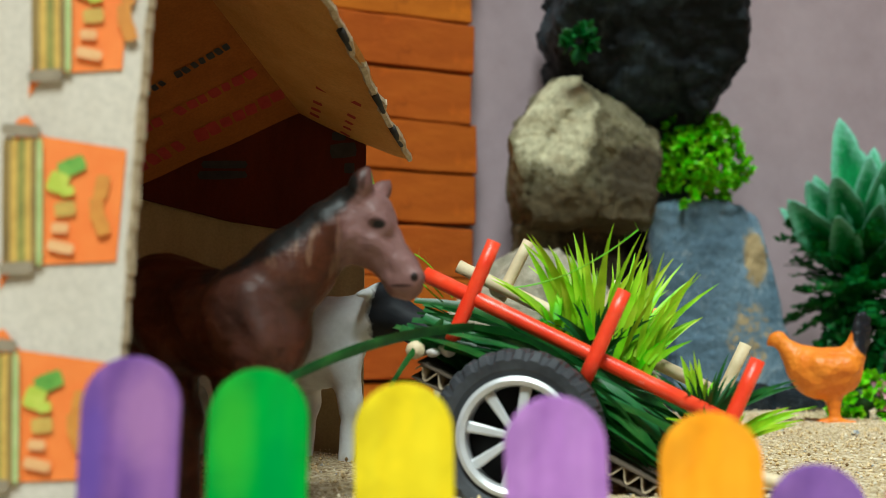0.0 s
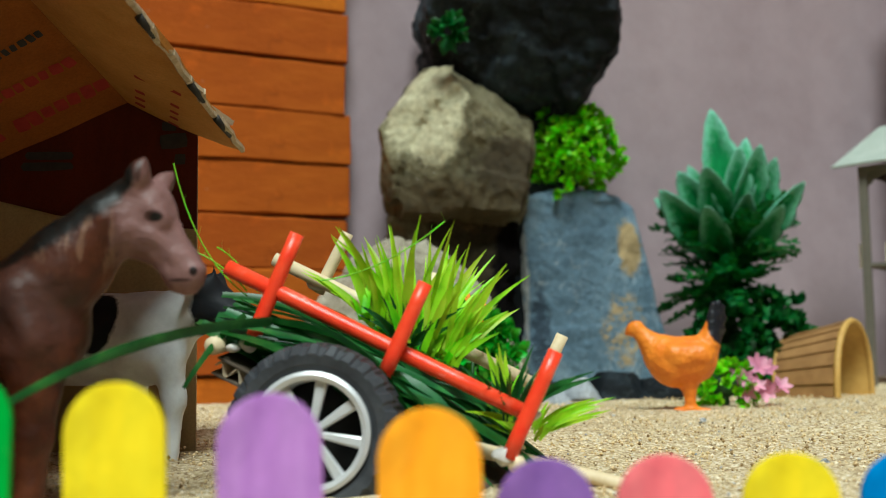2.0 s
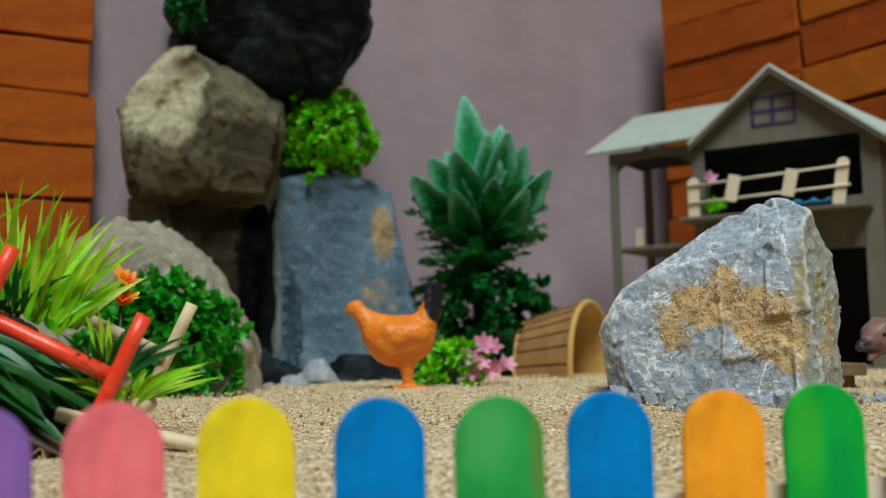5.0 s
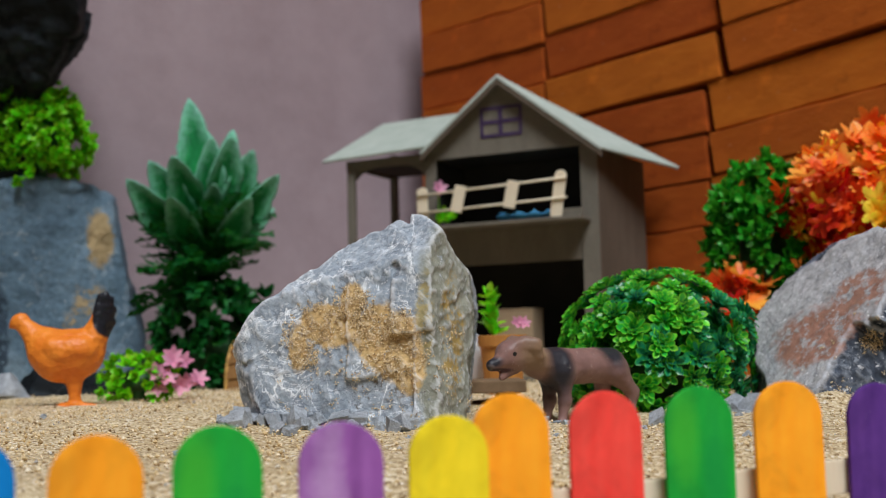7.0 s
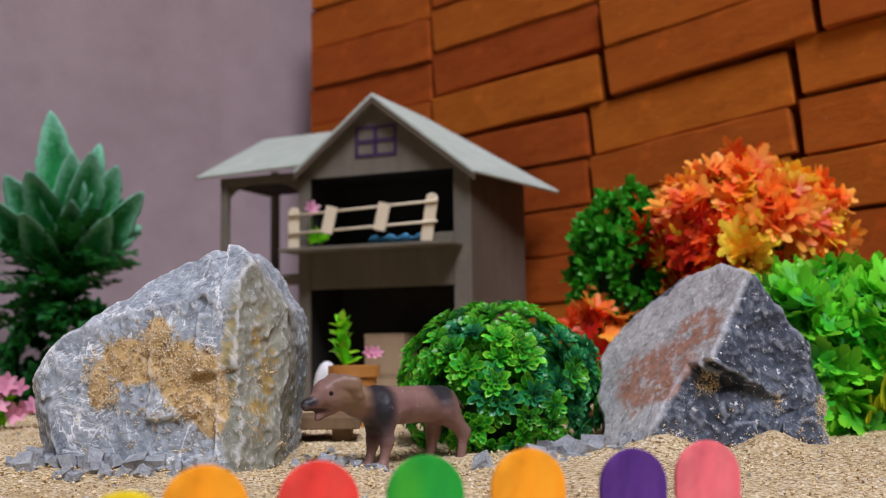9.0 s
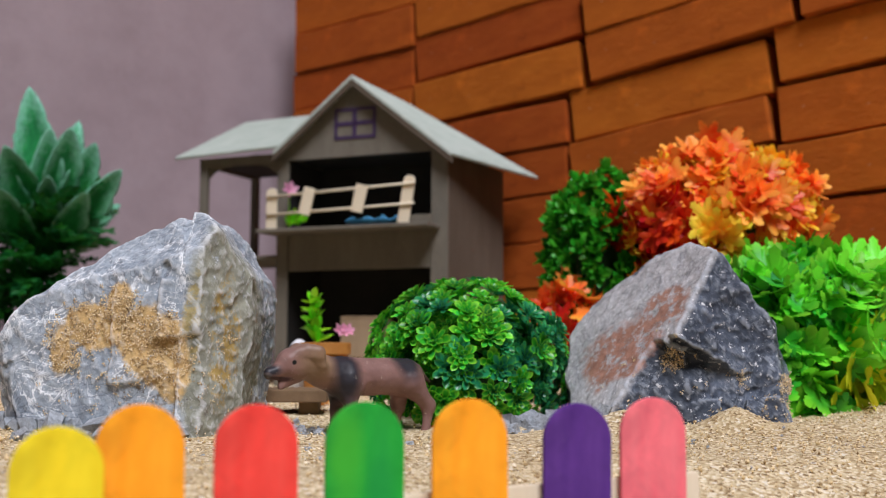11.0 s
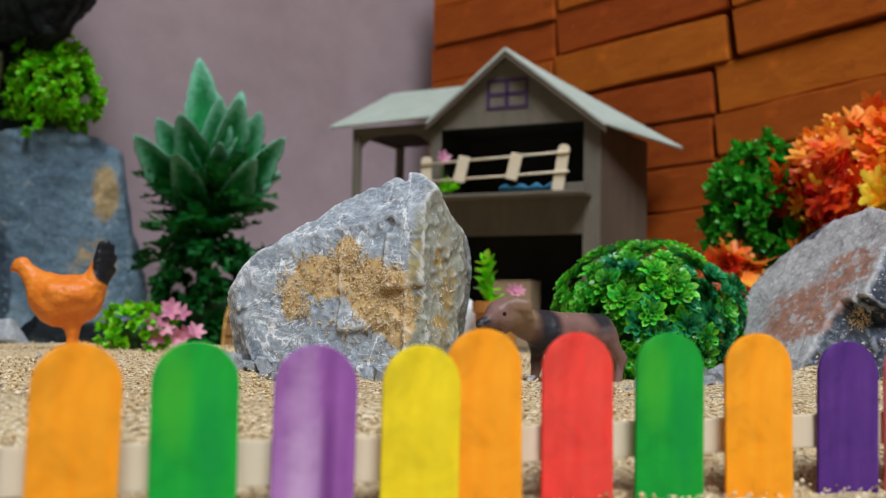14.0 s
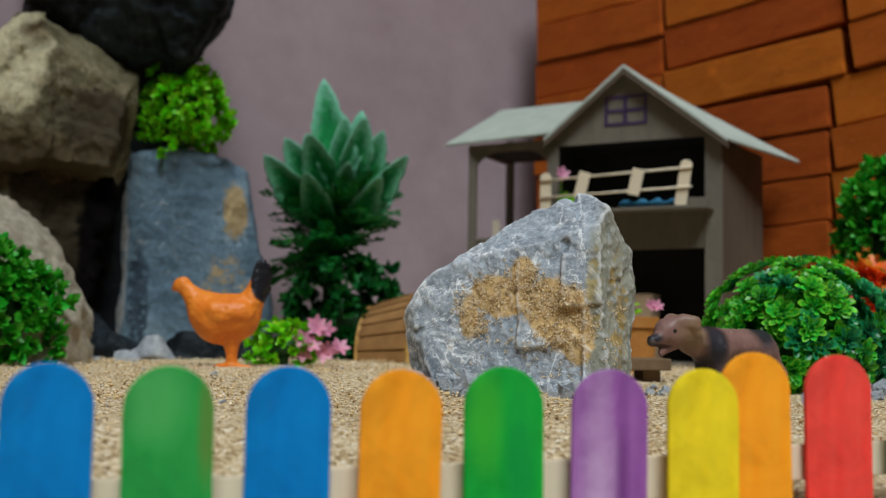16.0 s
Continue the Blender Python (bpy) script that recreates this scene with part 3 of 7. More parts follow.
def chipped(v, f, amp, seed):
    """Breaks a stone's faces into small tilted flakes, cell by cell, with fine pitting."""
    nrm = np.zeros_like(v)
    fn = np.cross(v[f[:, 1]] - v[f[:, 0]], v[f[:, 2]] - v[f[:, 0]])
    for k in range(4):
        np.add.at(nrm, f[:, k], fn)
    nrm /= np.linalg.norm(nrm, axis=1, keepdims=True) + 1e-12
    out = np.empty(len(v))
    sh = Vector((seed * 3.1, seed * 1.7, 0))
    for i, p in enumerate(v):
        co = Vector(p)
        d = 0.0
        for s, a in ((15.0, 2.3), (42.0, 0.7)):
            q = co * s + sh
            cell = noise.voronoi(q)[1][0]
            d += a * (q - cell).dot(noise.noise_vector(cell * 7.3)) * 1.6
        d += 0.35 * noise.ridged_multi_fractal(co * 90, 0.9, 2.1, 4, 1.0, 2.0) - 0.35
        out[i] = d
    return v + nrm * (out * amp)[:, None]


def rock_mesh(name, outline, depth, faces, turn, step=0.003, rough=0.003, seed=1, round_=0.0009, ledges=0.0, chip=14):
    """A broken stone. outline: convex polygon (s, z), clockwise from the left as seen from the front; depth: (front, back) reach;
    faces: further cutting planes (ns, nf, nz, reach), f pointing away from the viewer; turn: degrees of the s axis from x."""
    ca, sa_ = math.cos(radians(turn)), math.sin(radians(turn))
    planes = []
    k = len(outline)
    for (s0, z0), (s1, z1) in zip(outline, outline[1:] + outline[:1]):
        ns, nz = -(z1 - z0), (s1 - s0)
        ln = math.hypot(ns, nz)
        ns, nz = ns / ln, nz / ln
        planes.append((ns, 0.0, nz, ns * s0 + nz * z0))
    planes += [(0, -1, 0, depth[0]), (0, 1, 0, depth[1])]
    rng = np.random.RandomState(int(seed) + 40)
    cs_, cz_ = np.mean([s for s, _ in outline]), np.mean([z for _, z in outline])
    base = list(planes)
    for ns, nf, nz, d in faces:
        ln = math.sqrt(ns * ns + nf * nf + nz * nz)
        base.append((ns / ln, nf / ln, nz / ln, d))
    # chipped corners: random cuts a little inside the farthest point of the block
    for _ in range(chip):
        n = rng.normal(size=3)
        n[1] = -abs(n[1]) if rng.rand() < 0.8 else n[1]
        n /= np.linalg.norm(n)
        corners = [(s, f, z) for s, z in outline for f in (-depth[0], depth[1])]
        inside = [max(0.0, max(a * s + b * f + c * z - d for a, b, c, d in base)) for s, f, z in corners]
        reach = max(n[0] * s + n[1] * f + n[2] * z - o for (s, f, z), o in zip(corners, inside))
        planes.append((n[0], n[1], n[2], reach - rng.uniform(0.001, 0.009)))
    for ns, nf, nz, d in faces:
        ln = math.sqrt(ns * ns + nf * nf + nz * nz)
        planes.append((ns / ln, nf / ln, nz / ln, d))

    def fn(p):
        out = None
        for ns, nf, nz, d in planes:
            v = p[..., 0] * ns + p[..., 1] * nf + p[..., 2] * nz - d
            if out is None:
                out = v
            else:
                h = np.clip(0.5 - 0.5 * (out - v) / round_, 0, 1)
                out = out * (1 - h) + v * h + round_ * h * (1 - h)
        n = fbm(p, 14, 3, seed, 0.5) * rough * 0.45
        n = n + np.abs(fbm(p, 11, 4, seed + 3, 0.6)) * rough * 1.1 + np.abs(fbm(p, 40, 3, seed + 8, 0.6)) * rough * 0.4
        if ledges:
            w = p[..., 2] * 0.8 + p[..., 0] * 0.35 + fbm(p, 7, 2, seed + 5) * 0.01
            n = n + ledges * (np.abs(((w * 45) % 1.0) - 0.5) - 0.25)
        return out + n
    ss = [s for s, _ in outline]
    zs = [z for _, z in outline]
    pad = 0.012
    v, f = nets(fn, (min(ss) - pad, -depth[0] - pad, min(zs) - pad), (max(ss) + pad, depth[1] + pad, max(zs) + pad), step)
    v = chipped(v, f, rough, seed)
    v = np.stack([v[:, 0] * ca - v[:, 1] * sa_, v[:, 0] * sa_ + v[:, 1] * ca, v[:, 2]], -1)
    return mesh_of(name, v, f)


def rock(name, at, outline, depth, faces, turn, mat, label, step=0.003, rough=0.003, seed=1, ledges=0.0, group="", smooth=True):
    me = rock_mesh(name, outline, depth, faces, turn, step, rough, seed, ledges=ledges)
    return solo(name, me, mat, at, label, "rock", group)


# ---- ground, walls ----
def axis_cuts(lo, hi, step, far):
    core = np.arange(lo, hi + step / 2, step)
    out = step * 1.35 ** np.arange(1, 40)
    out = out[np.cumsum(out) < far]
    return np.concatenate([lo - np.cumsum(out)[::-1], core, hi + np.cumsum(out)])


gx, gy = axis_cuts(-0.28, 1.06, 0.005, 40), axis_cuts(0.22, 1.12, 0.005, 40)
GX, GY = np.meshgrid(gx, gy, indexing="ij")
P3 = np.stack([GX, GY, np.zeros_like(GX)], -1)
inner = np.exp(-np.clip(np.abs(GX - 0.4) - 0.75, 0, None) * 3) * np.exp(-np.clip(np.abs(GY - 0.65) - 0.6, 0, None) * 3)
GZ = ground_z(GX, GY) + inner * (fbm(P3, 5, 3, 2.0) * 0.0016 + fbm(P3, 22, 4, 4.0) * 0.0011 + np.abs(fbm(P3, 13, 2, 6.0)) * 0.0012)
nv = GX.shape[1]
ii, jj = np.meshgrid(np.arange(len(gx) - 1), np.arange(len(gy) - 1), indexing="ij")
q0 = (ii * nv + jj).ravel()
ground = solo("ground", mesh_of("ground", np.stack([GX, GY, GZ], -1).reshape(-1, 3), np.stack([q0, q0 + nv, q0 + nv + 1, q0 + 1], -1)),
              M["sand"], (0, 0, 0), "coarse golden sand with soft dents and scattered grit", "sand", kind="structure")


def wall(name, at, turn, length0, length1, height, thick=0.12, label=""):
    """A plastered yard wall along its local x axis, its face on y = 0."""
    bm = bmesh.new()
    box(bm, (length0, 0, -0.15), (length1, thick, height), 0.004)
    return solo(name, bm, M["plaster"], at, label, "wall", kind="structure", smooth=False, turn=turn)


wall("wall_north", (0.0294, 1.0483 + 0.022, 0.0), 19.5, -1.6, 0.80, 2.2, label="mauve painted plaster yard wall, blotchy and slightly uneven")
wall("wall_east", (0.6585 + 0.085, 1.2381 + 0.10, 0.0), -55.8, -0.02, 2.4, 2.2, label="mauve painted plaster yard wall behind stacked bricks")


# ---- painted stick fence ----
def picket_mesh(name, w, h, t=0.0021):
    bm = bmesh.new()
    r = w / 2
    prof = [(-r, 0)] + [(-r * math.cos(a), h - r + r * math.sin(a)) for a in (math.pi * i / 18 for i in range(19))] + [(r, 0)]
    front = [bm.verts.new((x, -t / 2, z)) for x, z in prof]
    f = bm.faces.new(front)
    ext = bmesh.ops.extrude_face_region(bm, geom=[f])
    for v in ext["geom"]:
        if isinstance(v, bmesh.types.BMVert):
            v.co.y += t
    bmesh.ops.recalc_face_normals(bm, faces=bm.faces[:])
    rim = [e for e in bm.edges if len(e.link_faces) == 2 and abs(e.calc_face_angle(0)) > 1.2]
    bmesh.ops.bevel(bm, geom=rim, offset=0.0005, segments=2, affect="EDGES", profile=0.6)
    me = bm_mesh(name, bm, False)
    return me


FENCE_LEFT = [("purple", -0.0775, 0.274, 0.0675, 1.5), ("green", -0.046, 0.2775, 0.0645, 0.5), ("yellow", -0.0085, 0.279, 0.061, -1.0),
              ("lilac", 0.029, 0.274, 0.058, -1.5), ("orange", 0.0655, 0.2745, 0.0540, -0.5)]
FENCE_RIGHT = [("soft_purple", 0.0955, 0.286, 0.0405, -1.0), ("pink", 0.1265, 0.290, 0.0405, -1.0), ("yellow", 0.158, 0.290, 0.0405, 0.0), ("blue", 0.194, 0.302, 0.039, 0.0),
               ("sea_green", 0.227, 0.298, 0.0385, -0.5), ("blue", 0.2607, 0.3055, 0.0385, 0.0), ("orange", 0.293, 0.3014, 0.038, 0.5),
               ("green", 0.3267, 0.3034, 0.039, -0.5), ("violet", 0.3608, 0.3045, 0.0385, 0.5), ("yellow", 0.3945, 0.3058, 0.039, 0.0),
               ("orange", 0.4181, 0.3122, 0.0445, -1.0), ("red", 0.4514, 0.3155, 0.0440, -0.5), ("green", 0.4838, 0.3136, 0.0445, 0.0),
               ("orange", 0.5195, 0.315, 0.045, -0.5), ("deep_purple", 0.5596, 0.3212, 0.043, 0.5), ("pink", 0.590, 0.3224, 0.0445, 0.0)]
COLOUR_WORDS = dict(soft_purple="soft purple", sea_green="worn green", deep_purple="deep purple", violet="streaked violet", pink="coral pink", red="coral red")


def fence(sticks, rails, label):
    base = thing("picket_fence", (0, 0, 0), label, "fence")
    me = picket_mesh("picket", 0.0248, 0.082)
    for i, (col, x, y, top, lean) in enumerate(sticks):
        m2 = me.copy()
        m2.materials.append(PAINT[col])
        part("picket", m2, None, base, COLOUR_WORDS.get(col, col) + " painted craft stick",
             pose(x, y, top - 0.082, 0.0, lean, -4.0 + 3 * math.sin(i * 2.3)), smooth=False)
    for mat, a, b, z0, z1 in rails:
        a, b = Vector(a), Vector(b)
        d = b - a
        bm = bmesh.new()
        box(bm, (0, 0, z0), (d.length, 0.002, z1), 0.0005)
        part("rail", bm, mat, base, "", Matrix.Translation(a) @ pose(0, 0, 0, 0, -math.degrees(math.asin(d.z / d.length)), math.degrees(math.atan2(d.y, d.x))), smooth=False)
    return base


fence(FENCE_LEFT, [(PAINT["green"], (-0.10, 0.2785, 0.018), (0.085, 0.2795, 0.012), -0.006, 0.006)], "low fence of craft sticks painted bright colours, stuck in sand")
fence(FENCE_RIGHT, [(M["cream_wood"], (0.09, 0.2965, 0.0), (0.262, 0.3095, 0.0), -0.006, 0.0065), (M["cream_wood"], (0.255, 0.3085, 0.001), (0.425, 0.3155, 0.004), -0.007, 0.007),
                    (M["cream_wood"], (0.405, 0.3180, 0.006), (0.612, 0.3275, 0.012), -0.006, 0.006)], "low fence of painted craft sticks with bare wooden rails")

# ---- rocks ----
rockA_mat = stone_mat("pale_grey_limestone", (0.145, 0.175, 0.215), (0.30, 0.345, 0.395), (0.50, 0.555, 0.615), 22, 1.0, (0.92, 0.94, 0.96), 0.8, 0.7,
                      [((0.30, 0.305, 0.245), (0.056, -0.05, 0.050), (0.021, 0.07, 0.078), 0.3, 0.6), ((0.42, 0.29, 0.09), (0.054, -0.05, 0.058), (0.006, 0.05, 0.034), 0.45, 0.1), ((0.40, 0.32, 0.14), (0.040, -0.05, 0.066), (0.005, 0.05, 0.024), 0.45, 0.1), ((0.36, 0.31, 0.15), (0.041, -0.05, 0.072), (0.004, 0.05, 0.020), 0.45, -0.2),
                       ((0.17, 0.15, 0.13), (0.022, -0.06, 0.024), (0.026, 0.06, 0.012), 0.45, -0.1), ((0.66, 0.45, 0.20), (0.020, -0.06, 0.056), (0.019, 0.06, 0.020), 0.49, 0.9), ((0.66, 0.45, 0.20), (-0.014, -0.06, 0.066), (0.022, 0.06, 0.011), 0.49, 0.9),
                       ((0.66, 0.45, 0.20), (0.031, -0.06, 0.044), (0.009, 0.06, 0.016), 0.49, 0.8), ((0.66, 0.45, 0.20), (-0.032, -0.06, 0.054), (0.006, 0.06, 0.017), 0.49, 0.7), ((0.66, 0.45, 0.20), (-0.001, -0.06, 0.079), (0.007, 0.06, 0.010), 0.49, 0.8)], thin=True, contrast=1.0, relief=0.55)
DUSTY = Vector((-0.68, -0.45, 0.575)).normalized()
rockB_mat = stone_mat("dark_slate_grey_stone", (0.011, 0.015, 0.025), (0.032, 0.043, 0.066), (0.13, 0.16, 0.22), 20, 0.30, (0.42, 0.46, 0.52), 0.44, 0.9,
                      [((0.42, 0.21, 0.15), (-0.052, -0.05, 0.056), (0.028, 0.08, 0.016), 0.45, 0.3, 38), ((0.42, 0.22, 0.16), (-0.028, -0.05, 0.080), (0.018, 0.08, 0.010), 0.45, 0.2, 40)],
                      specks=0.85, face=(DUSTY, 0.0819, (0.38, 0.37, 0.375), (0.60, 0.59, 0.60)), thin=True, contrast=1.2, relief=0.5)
slab_mat = stone_mat("blue_grey_slate", (0.045, 0.085, 0.125), (0.12, 0.195, 0.26), (0.31, 0.41, 0.48), 8, 0.4, (0.5, 0.56, 0.6), 0.65, 0.6,
                     [((0.42, 0.30, 0.15), (0.036, -0.03, 0.150), (0.013, 0.05, 0.026), 0.48, 0.75), ((0.42, 0.31, 0.17), (0.026, -0.03, 0.070), (0.020, 0.05, 0.034), 0.48, 0.1), ((0.33, 0.38, 0.40), (-0.035, -0.03, 0.13), (0.026, 0.05, 0.05), 0.48, -0.2), ((0.40, 0.40, 0.38), (-0.071, -0.02, 0.10), (0.008, 0.05, 0.10), 0.4, 0.4), ((0.035, 0.06, 0.09), (-0.052, -0.03, 0.06), (0.010, 0.05, 0.05), 0.4, 0.3)])
# lit upper-left face and dim lower right put into the cream and brown tones
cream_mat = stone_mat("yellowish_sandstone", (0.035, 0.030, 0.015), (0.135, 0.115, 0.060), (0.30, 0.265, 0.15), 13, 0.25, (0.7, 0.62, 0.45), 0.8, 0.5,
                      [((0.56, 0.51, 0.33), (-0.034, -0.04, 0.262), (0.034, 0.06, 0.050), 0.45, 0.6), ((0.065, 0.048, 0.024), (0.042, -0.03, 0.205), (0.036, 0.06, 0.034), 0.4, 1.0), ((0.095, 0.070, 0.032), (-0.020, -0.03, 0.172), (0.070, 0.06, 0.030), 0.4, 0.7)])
# base and right patch blackened for shade under the block; lighter patches are brown stone
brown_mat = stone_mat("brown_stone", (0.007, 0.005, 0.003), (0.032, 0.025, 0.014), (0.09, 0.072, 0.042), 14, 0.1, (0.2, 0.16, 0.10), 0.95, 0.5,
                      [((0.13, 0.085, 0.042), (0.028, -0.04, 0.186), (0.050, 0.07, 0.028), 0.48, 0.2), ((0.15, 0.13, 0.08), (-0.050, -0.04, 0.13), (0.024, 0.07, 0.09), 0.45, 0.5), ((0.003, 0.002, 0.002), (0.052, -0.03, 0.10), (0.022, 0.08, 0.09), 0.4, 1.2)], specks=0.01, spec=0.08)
black_mat = stone_mat("near_black_stone", (0.002, 0.003, 0.004), (0.007, 0.010, 0.013), (0.05, 0.075, 0.095), 12, 0.18, (0.22, 0.27, 0.29), 0.5, 0.4, specks=0.02, spec=0.18)
beige_mat = stone_mat("beige_granite", (0.24, 0.21, 0.15), (0.44, 0.39, 0.29), (0.62, 0.56, 0.44), 20, 0.3, (0.6, 0.57, 0.5), 0.8, 0.5)
grey_mat = stone_mat("grey_pebble_stone", (0.26, 0.29, 0.33), (0.46, 0.49, 0.53), (0.66, 0.69, 0.72), 30, 0.3, (0.5, 0.5, 0.52), 0.7, 0.5)


def plane(p, n, through, wob=0.0):
    n = np.array(n, float)
    n /= np.linalg.norm(n)
    return p @ n - float(n @ np.array(through, float)) + wob


def hull(p, outline, front, back):
    out = np.maximum(-p[..., 1] - front, p[..., 1] - back)
    for (s0, z0), (s1, z1) in zip(outline, outline[1:] + outline[:1]):
        out = np.maximum(out, plane(p, (-(z1 - z0), 0, s1 - s0), (s0, 0, z0)))
    return out


def warped(p, seed, big, fine):
    w = np.stack([fbm(p, 16, 3, seed + k, 0.55) for k in range(3)], -1) * big
    return p + w + np.stack([fbm(p, 85, 2, seed + 5 + k, 0.6) for k in range(3)], -1) * fine


def flakes(v, f, amp, seed, calm=None):
    """Tilted flakes with sharp steps between them, then fine pitting."""
    nrm = np.zeros_like(v)
    fn = np.cross(v[f[:, 1]] - v[f[:, 0]], v[f[:, 2]] - v[f[:, 0]])
    for k in range(4):
        np.add.at(nrm, f[:, k], fn)
    nrm /= np.linalg.norm(nrm, axis=1, keepdims=True) + 1e-12
    out = np.empty(len(v))
    sh = Vector((seed * 3.1, seed * 1.7, 0))
    for i, p in enumerate(v):
        co = Vector(p)
        q = co + noise.noise_vector(co * 60) * 0.004
        d = 0.0
        for k, a in ((24.0, 0.95), (70.0, 0.50), (170.0, 0.32)):
            g = q * k + sh
            cell = noise.voronoi(g)[1][0]
            d += a * ((g - cell).dot(noise.noise_vector(cell * 7.3)) * 2.2 + noise.noise(cell * 3.7) * 0.8)
        d += 0.5 * (noise.ridged_multi_fractal(co * 120, 0.9, 2.1, 4, 1.0, 2.0) - 1.0)
        out[i] = d
    k = calm(v) if calm else 1.0
    return v + nrm * (out * amp * k)[:, None], nrm


def rock_a(p):
    o = [(-0.064, -0.012), (-0.0690, 0.023), (-0.0765, 0.0470), (-0.0580, 0.0800), (-0.0535, 0.0838), (-0.0300, 0.0992), (-0.0138, 0.1078), (0.0081, 0.1195), (0.0206, 0.1272), (0.0310, 0.1302), (0.0375, 0.1285), (0.047, 0.1205), (0.0640, 0.094), (0.0670, 0.066), (0.0600, 0.01), (0.058, -0.012)]
    q = warped(p, 1.0, 0.0012, 0.0005)
    h = hull(q, o, 0.07, 0.06)
    # a notch between the two tops, a small step on the long slope
    s, z = q[..., 0], q[..., 2]
    h = np.maximum(h, np.minimum((z - 0.1232 - 0.7 * (0.0300 - s)) / 1.22, (z - 0.1232 - 6 * (s - 0.0300)) / 6.1))
    h = np.maximum(h, np.minimum(z - 0.1196, (z - 0.1196 - 1.2 * (s - 0.0140)) / 1.56))
    h = np.maximum(h, plane(q, (-0.75, -0.65, -0.1), (-0.061, -0.040, 0.040)))
    h = np.maximum(h, np.minimum(plane(q, (-0.55, -0.80, 0.25), (-0.046, -0.044, 0.055)), 0.0535 + 0.35 * (s + 0.040) - z))
    h = np.maximum(h, plane(q, (0.85, -0.5, 0.1), (0.0615, -0.030, 0.065)))
    h = np.maximum(h, plane(q, (-0.30, -0.62, 0.72), (-0.020, -0.045, 0.087)))
    left = plane(q, (-0.20, -0.97, 0.14), (0.0, -0.0490, 0.06))
    crust = np.maximum(plane(q, (-0.16, -0.97, 0.16), (0.0, -0.0512, 0.06)), np.maximum(0.036 + 0.16 * q[..., 0] - q[..., 2], -0.004 - q[..., 0]))
    right = np.maximum(plane(q, (0.42, -0.90, 0.14), (0.034, -0.0595, 0.06)), plane(q, (-0.95, -0.2, 0.05), (0.0335, -0.055, 0.06)))
    rib = np.maximum(plane(q, (-0.1, -0.98, 0.2), (0.028, -0.0545, 0.085)), np.maximum(0.022 - q[..., 0], 0.060 - q[..., 2]))
    out = np.maximum(h, np.minimum(np.minimum(left, crust), np.minimum(right, rib)))
    pit = np.linalg.norm((q - np.array([0.0235, -0.0535, 0.0955])) * np.array([1.5, 0.8, 1.0]), axis=-1) - 0.0055
    return np.maximum(out, -pit)


def rock_b(p):
    o = [(-0.078, -0.012), (-0.086, 0.043), (-0.078, 0.072), (-0.050, 0.1015), (-0.026, 0.1155), (-0.008, 0.1205), (0.004, 0.1165), (0.022, 0.093), (0.032, 0.081), (0.0495, 0.045), (0.044, 0.0), (0.036, -0.012)]
    q = warped(p, 2.0, 0.0020, 0.0007)
    dust = plane(p, (-0.68, -0.45, 0.575), (-0.005, -0.030, 0.113), fbm(p, 12, 3, 4.0) * 0.0008)
    h = np.maximum(hull(q, o, 0.075, 0.055), dust)
    h = np.maximum(h, plane(q, (0.9, -0.35, 0.25), (0.040, -0.030, 0.060)))
    low = plane(q, (0.20, -0.97, 0.16), (-0.026, -0.0560, 0.034))
    up = np.maximum(plane(q, (0.38, -0.90, 0.34), (-0.018, -0.0605, 0.056)), np.maximum(plane(q, (-0.555, 0.25, -0.83), (-0.018, -0.058, 0.0535)), plane(q, (0.517, 0.25, -0.856), (-0.018, -0.058, 0.0535))))
    mid = np.maximum(plane(q, (0.50, -0.85, 0.20), (0.018, -0.0465, 0.055)), np.maximum(np.abs(q[..., 0] - 0.018) * 0.35 + 0.0435 - q[..., 2] - 0.3 * (q[..., 1] + 0.05), -0.034 - q[..., 0]))
    spike = np.maximum(plane(q, (0.35, -0.93, 0.0), (0.022, -0.0560, 0.02)), np.maximum(0.012 - q[..., 0] + 0.25 * q[..., 2], q[..., 2] - 0.030))
    step = np.maximum(plane(q, (-0.1, -0.95, 0.3), (-0.025, -0.0540, 0.022)), np.maximum(q[..., 2] - 0.028 - 0.3 * q[..., 0], q[..., 0] - 0.004))
    return np.maximum(h, np.minimum(np.minimum(low, up), np.minimum(np.minimum(mid, spike), step)))


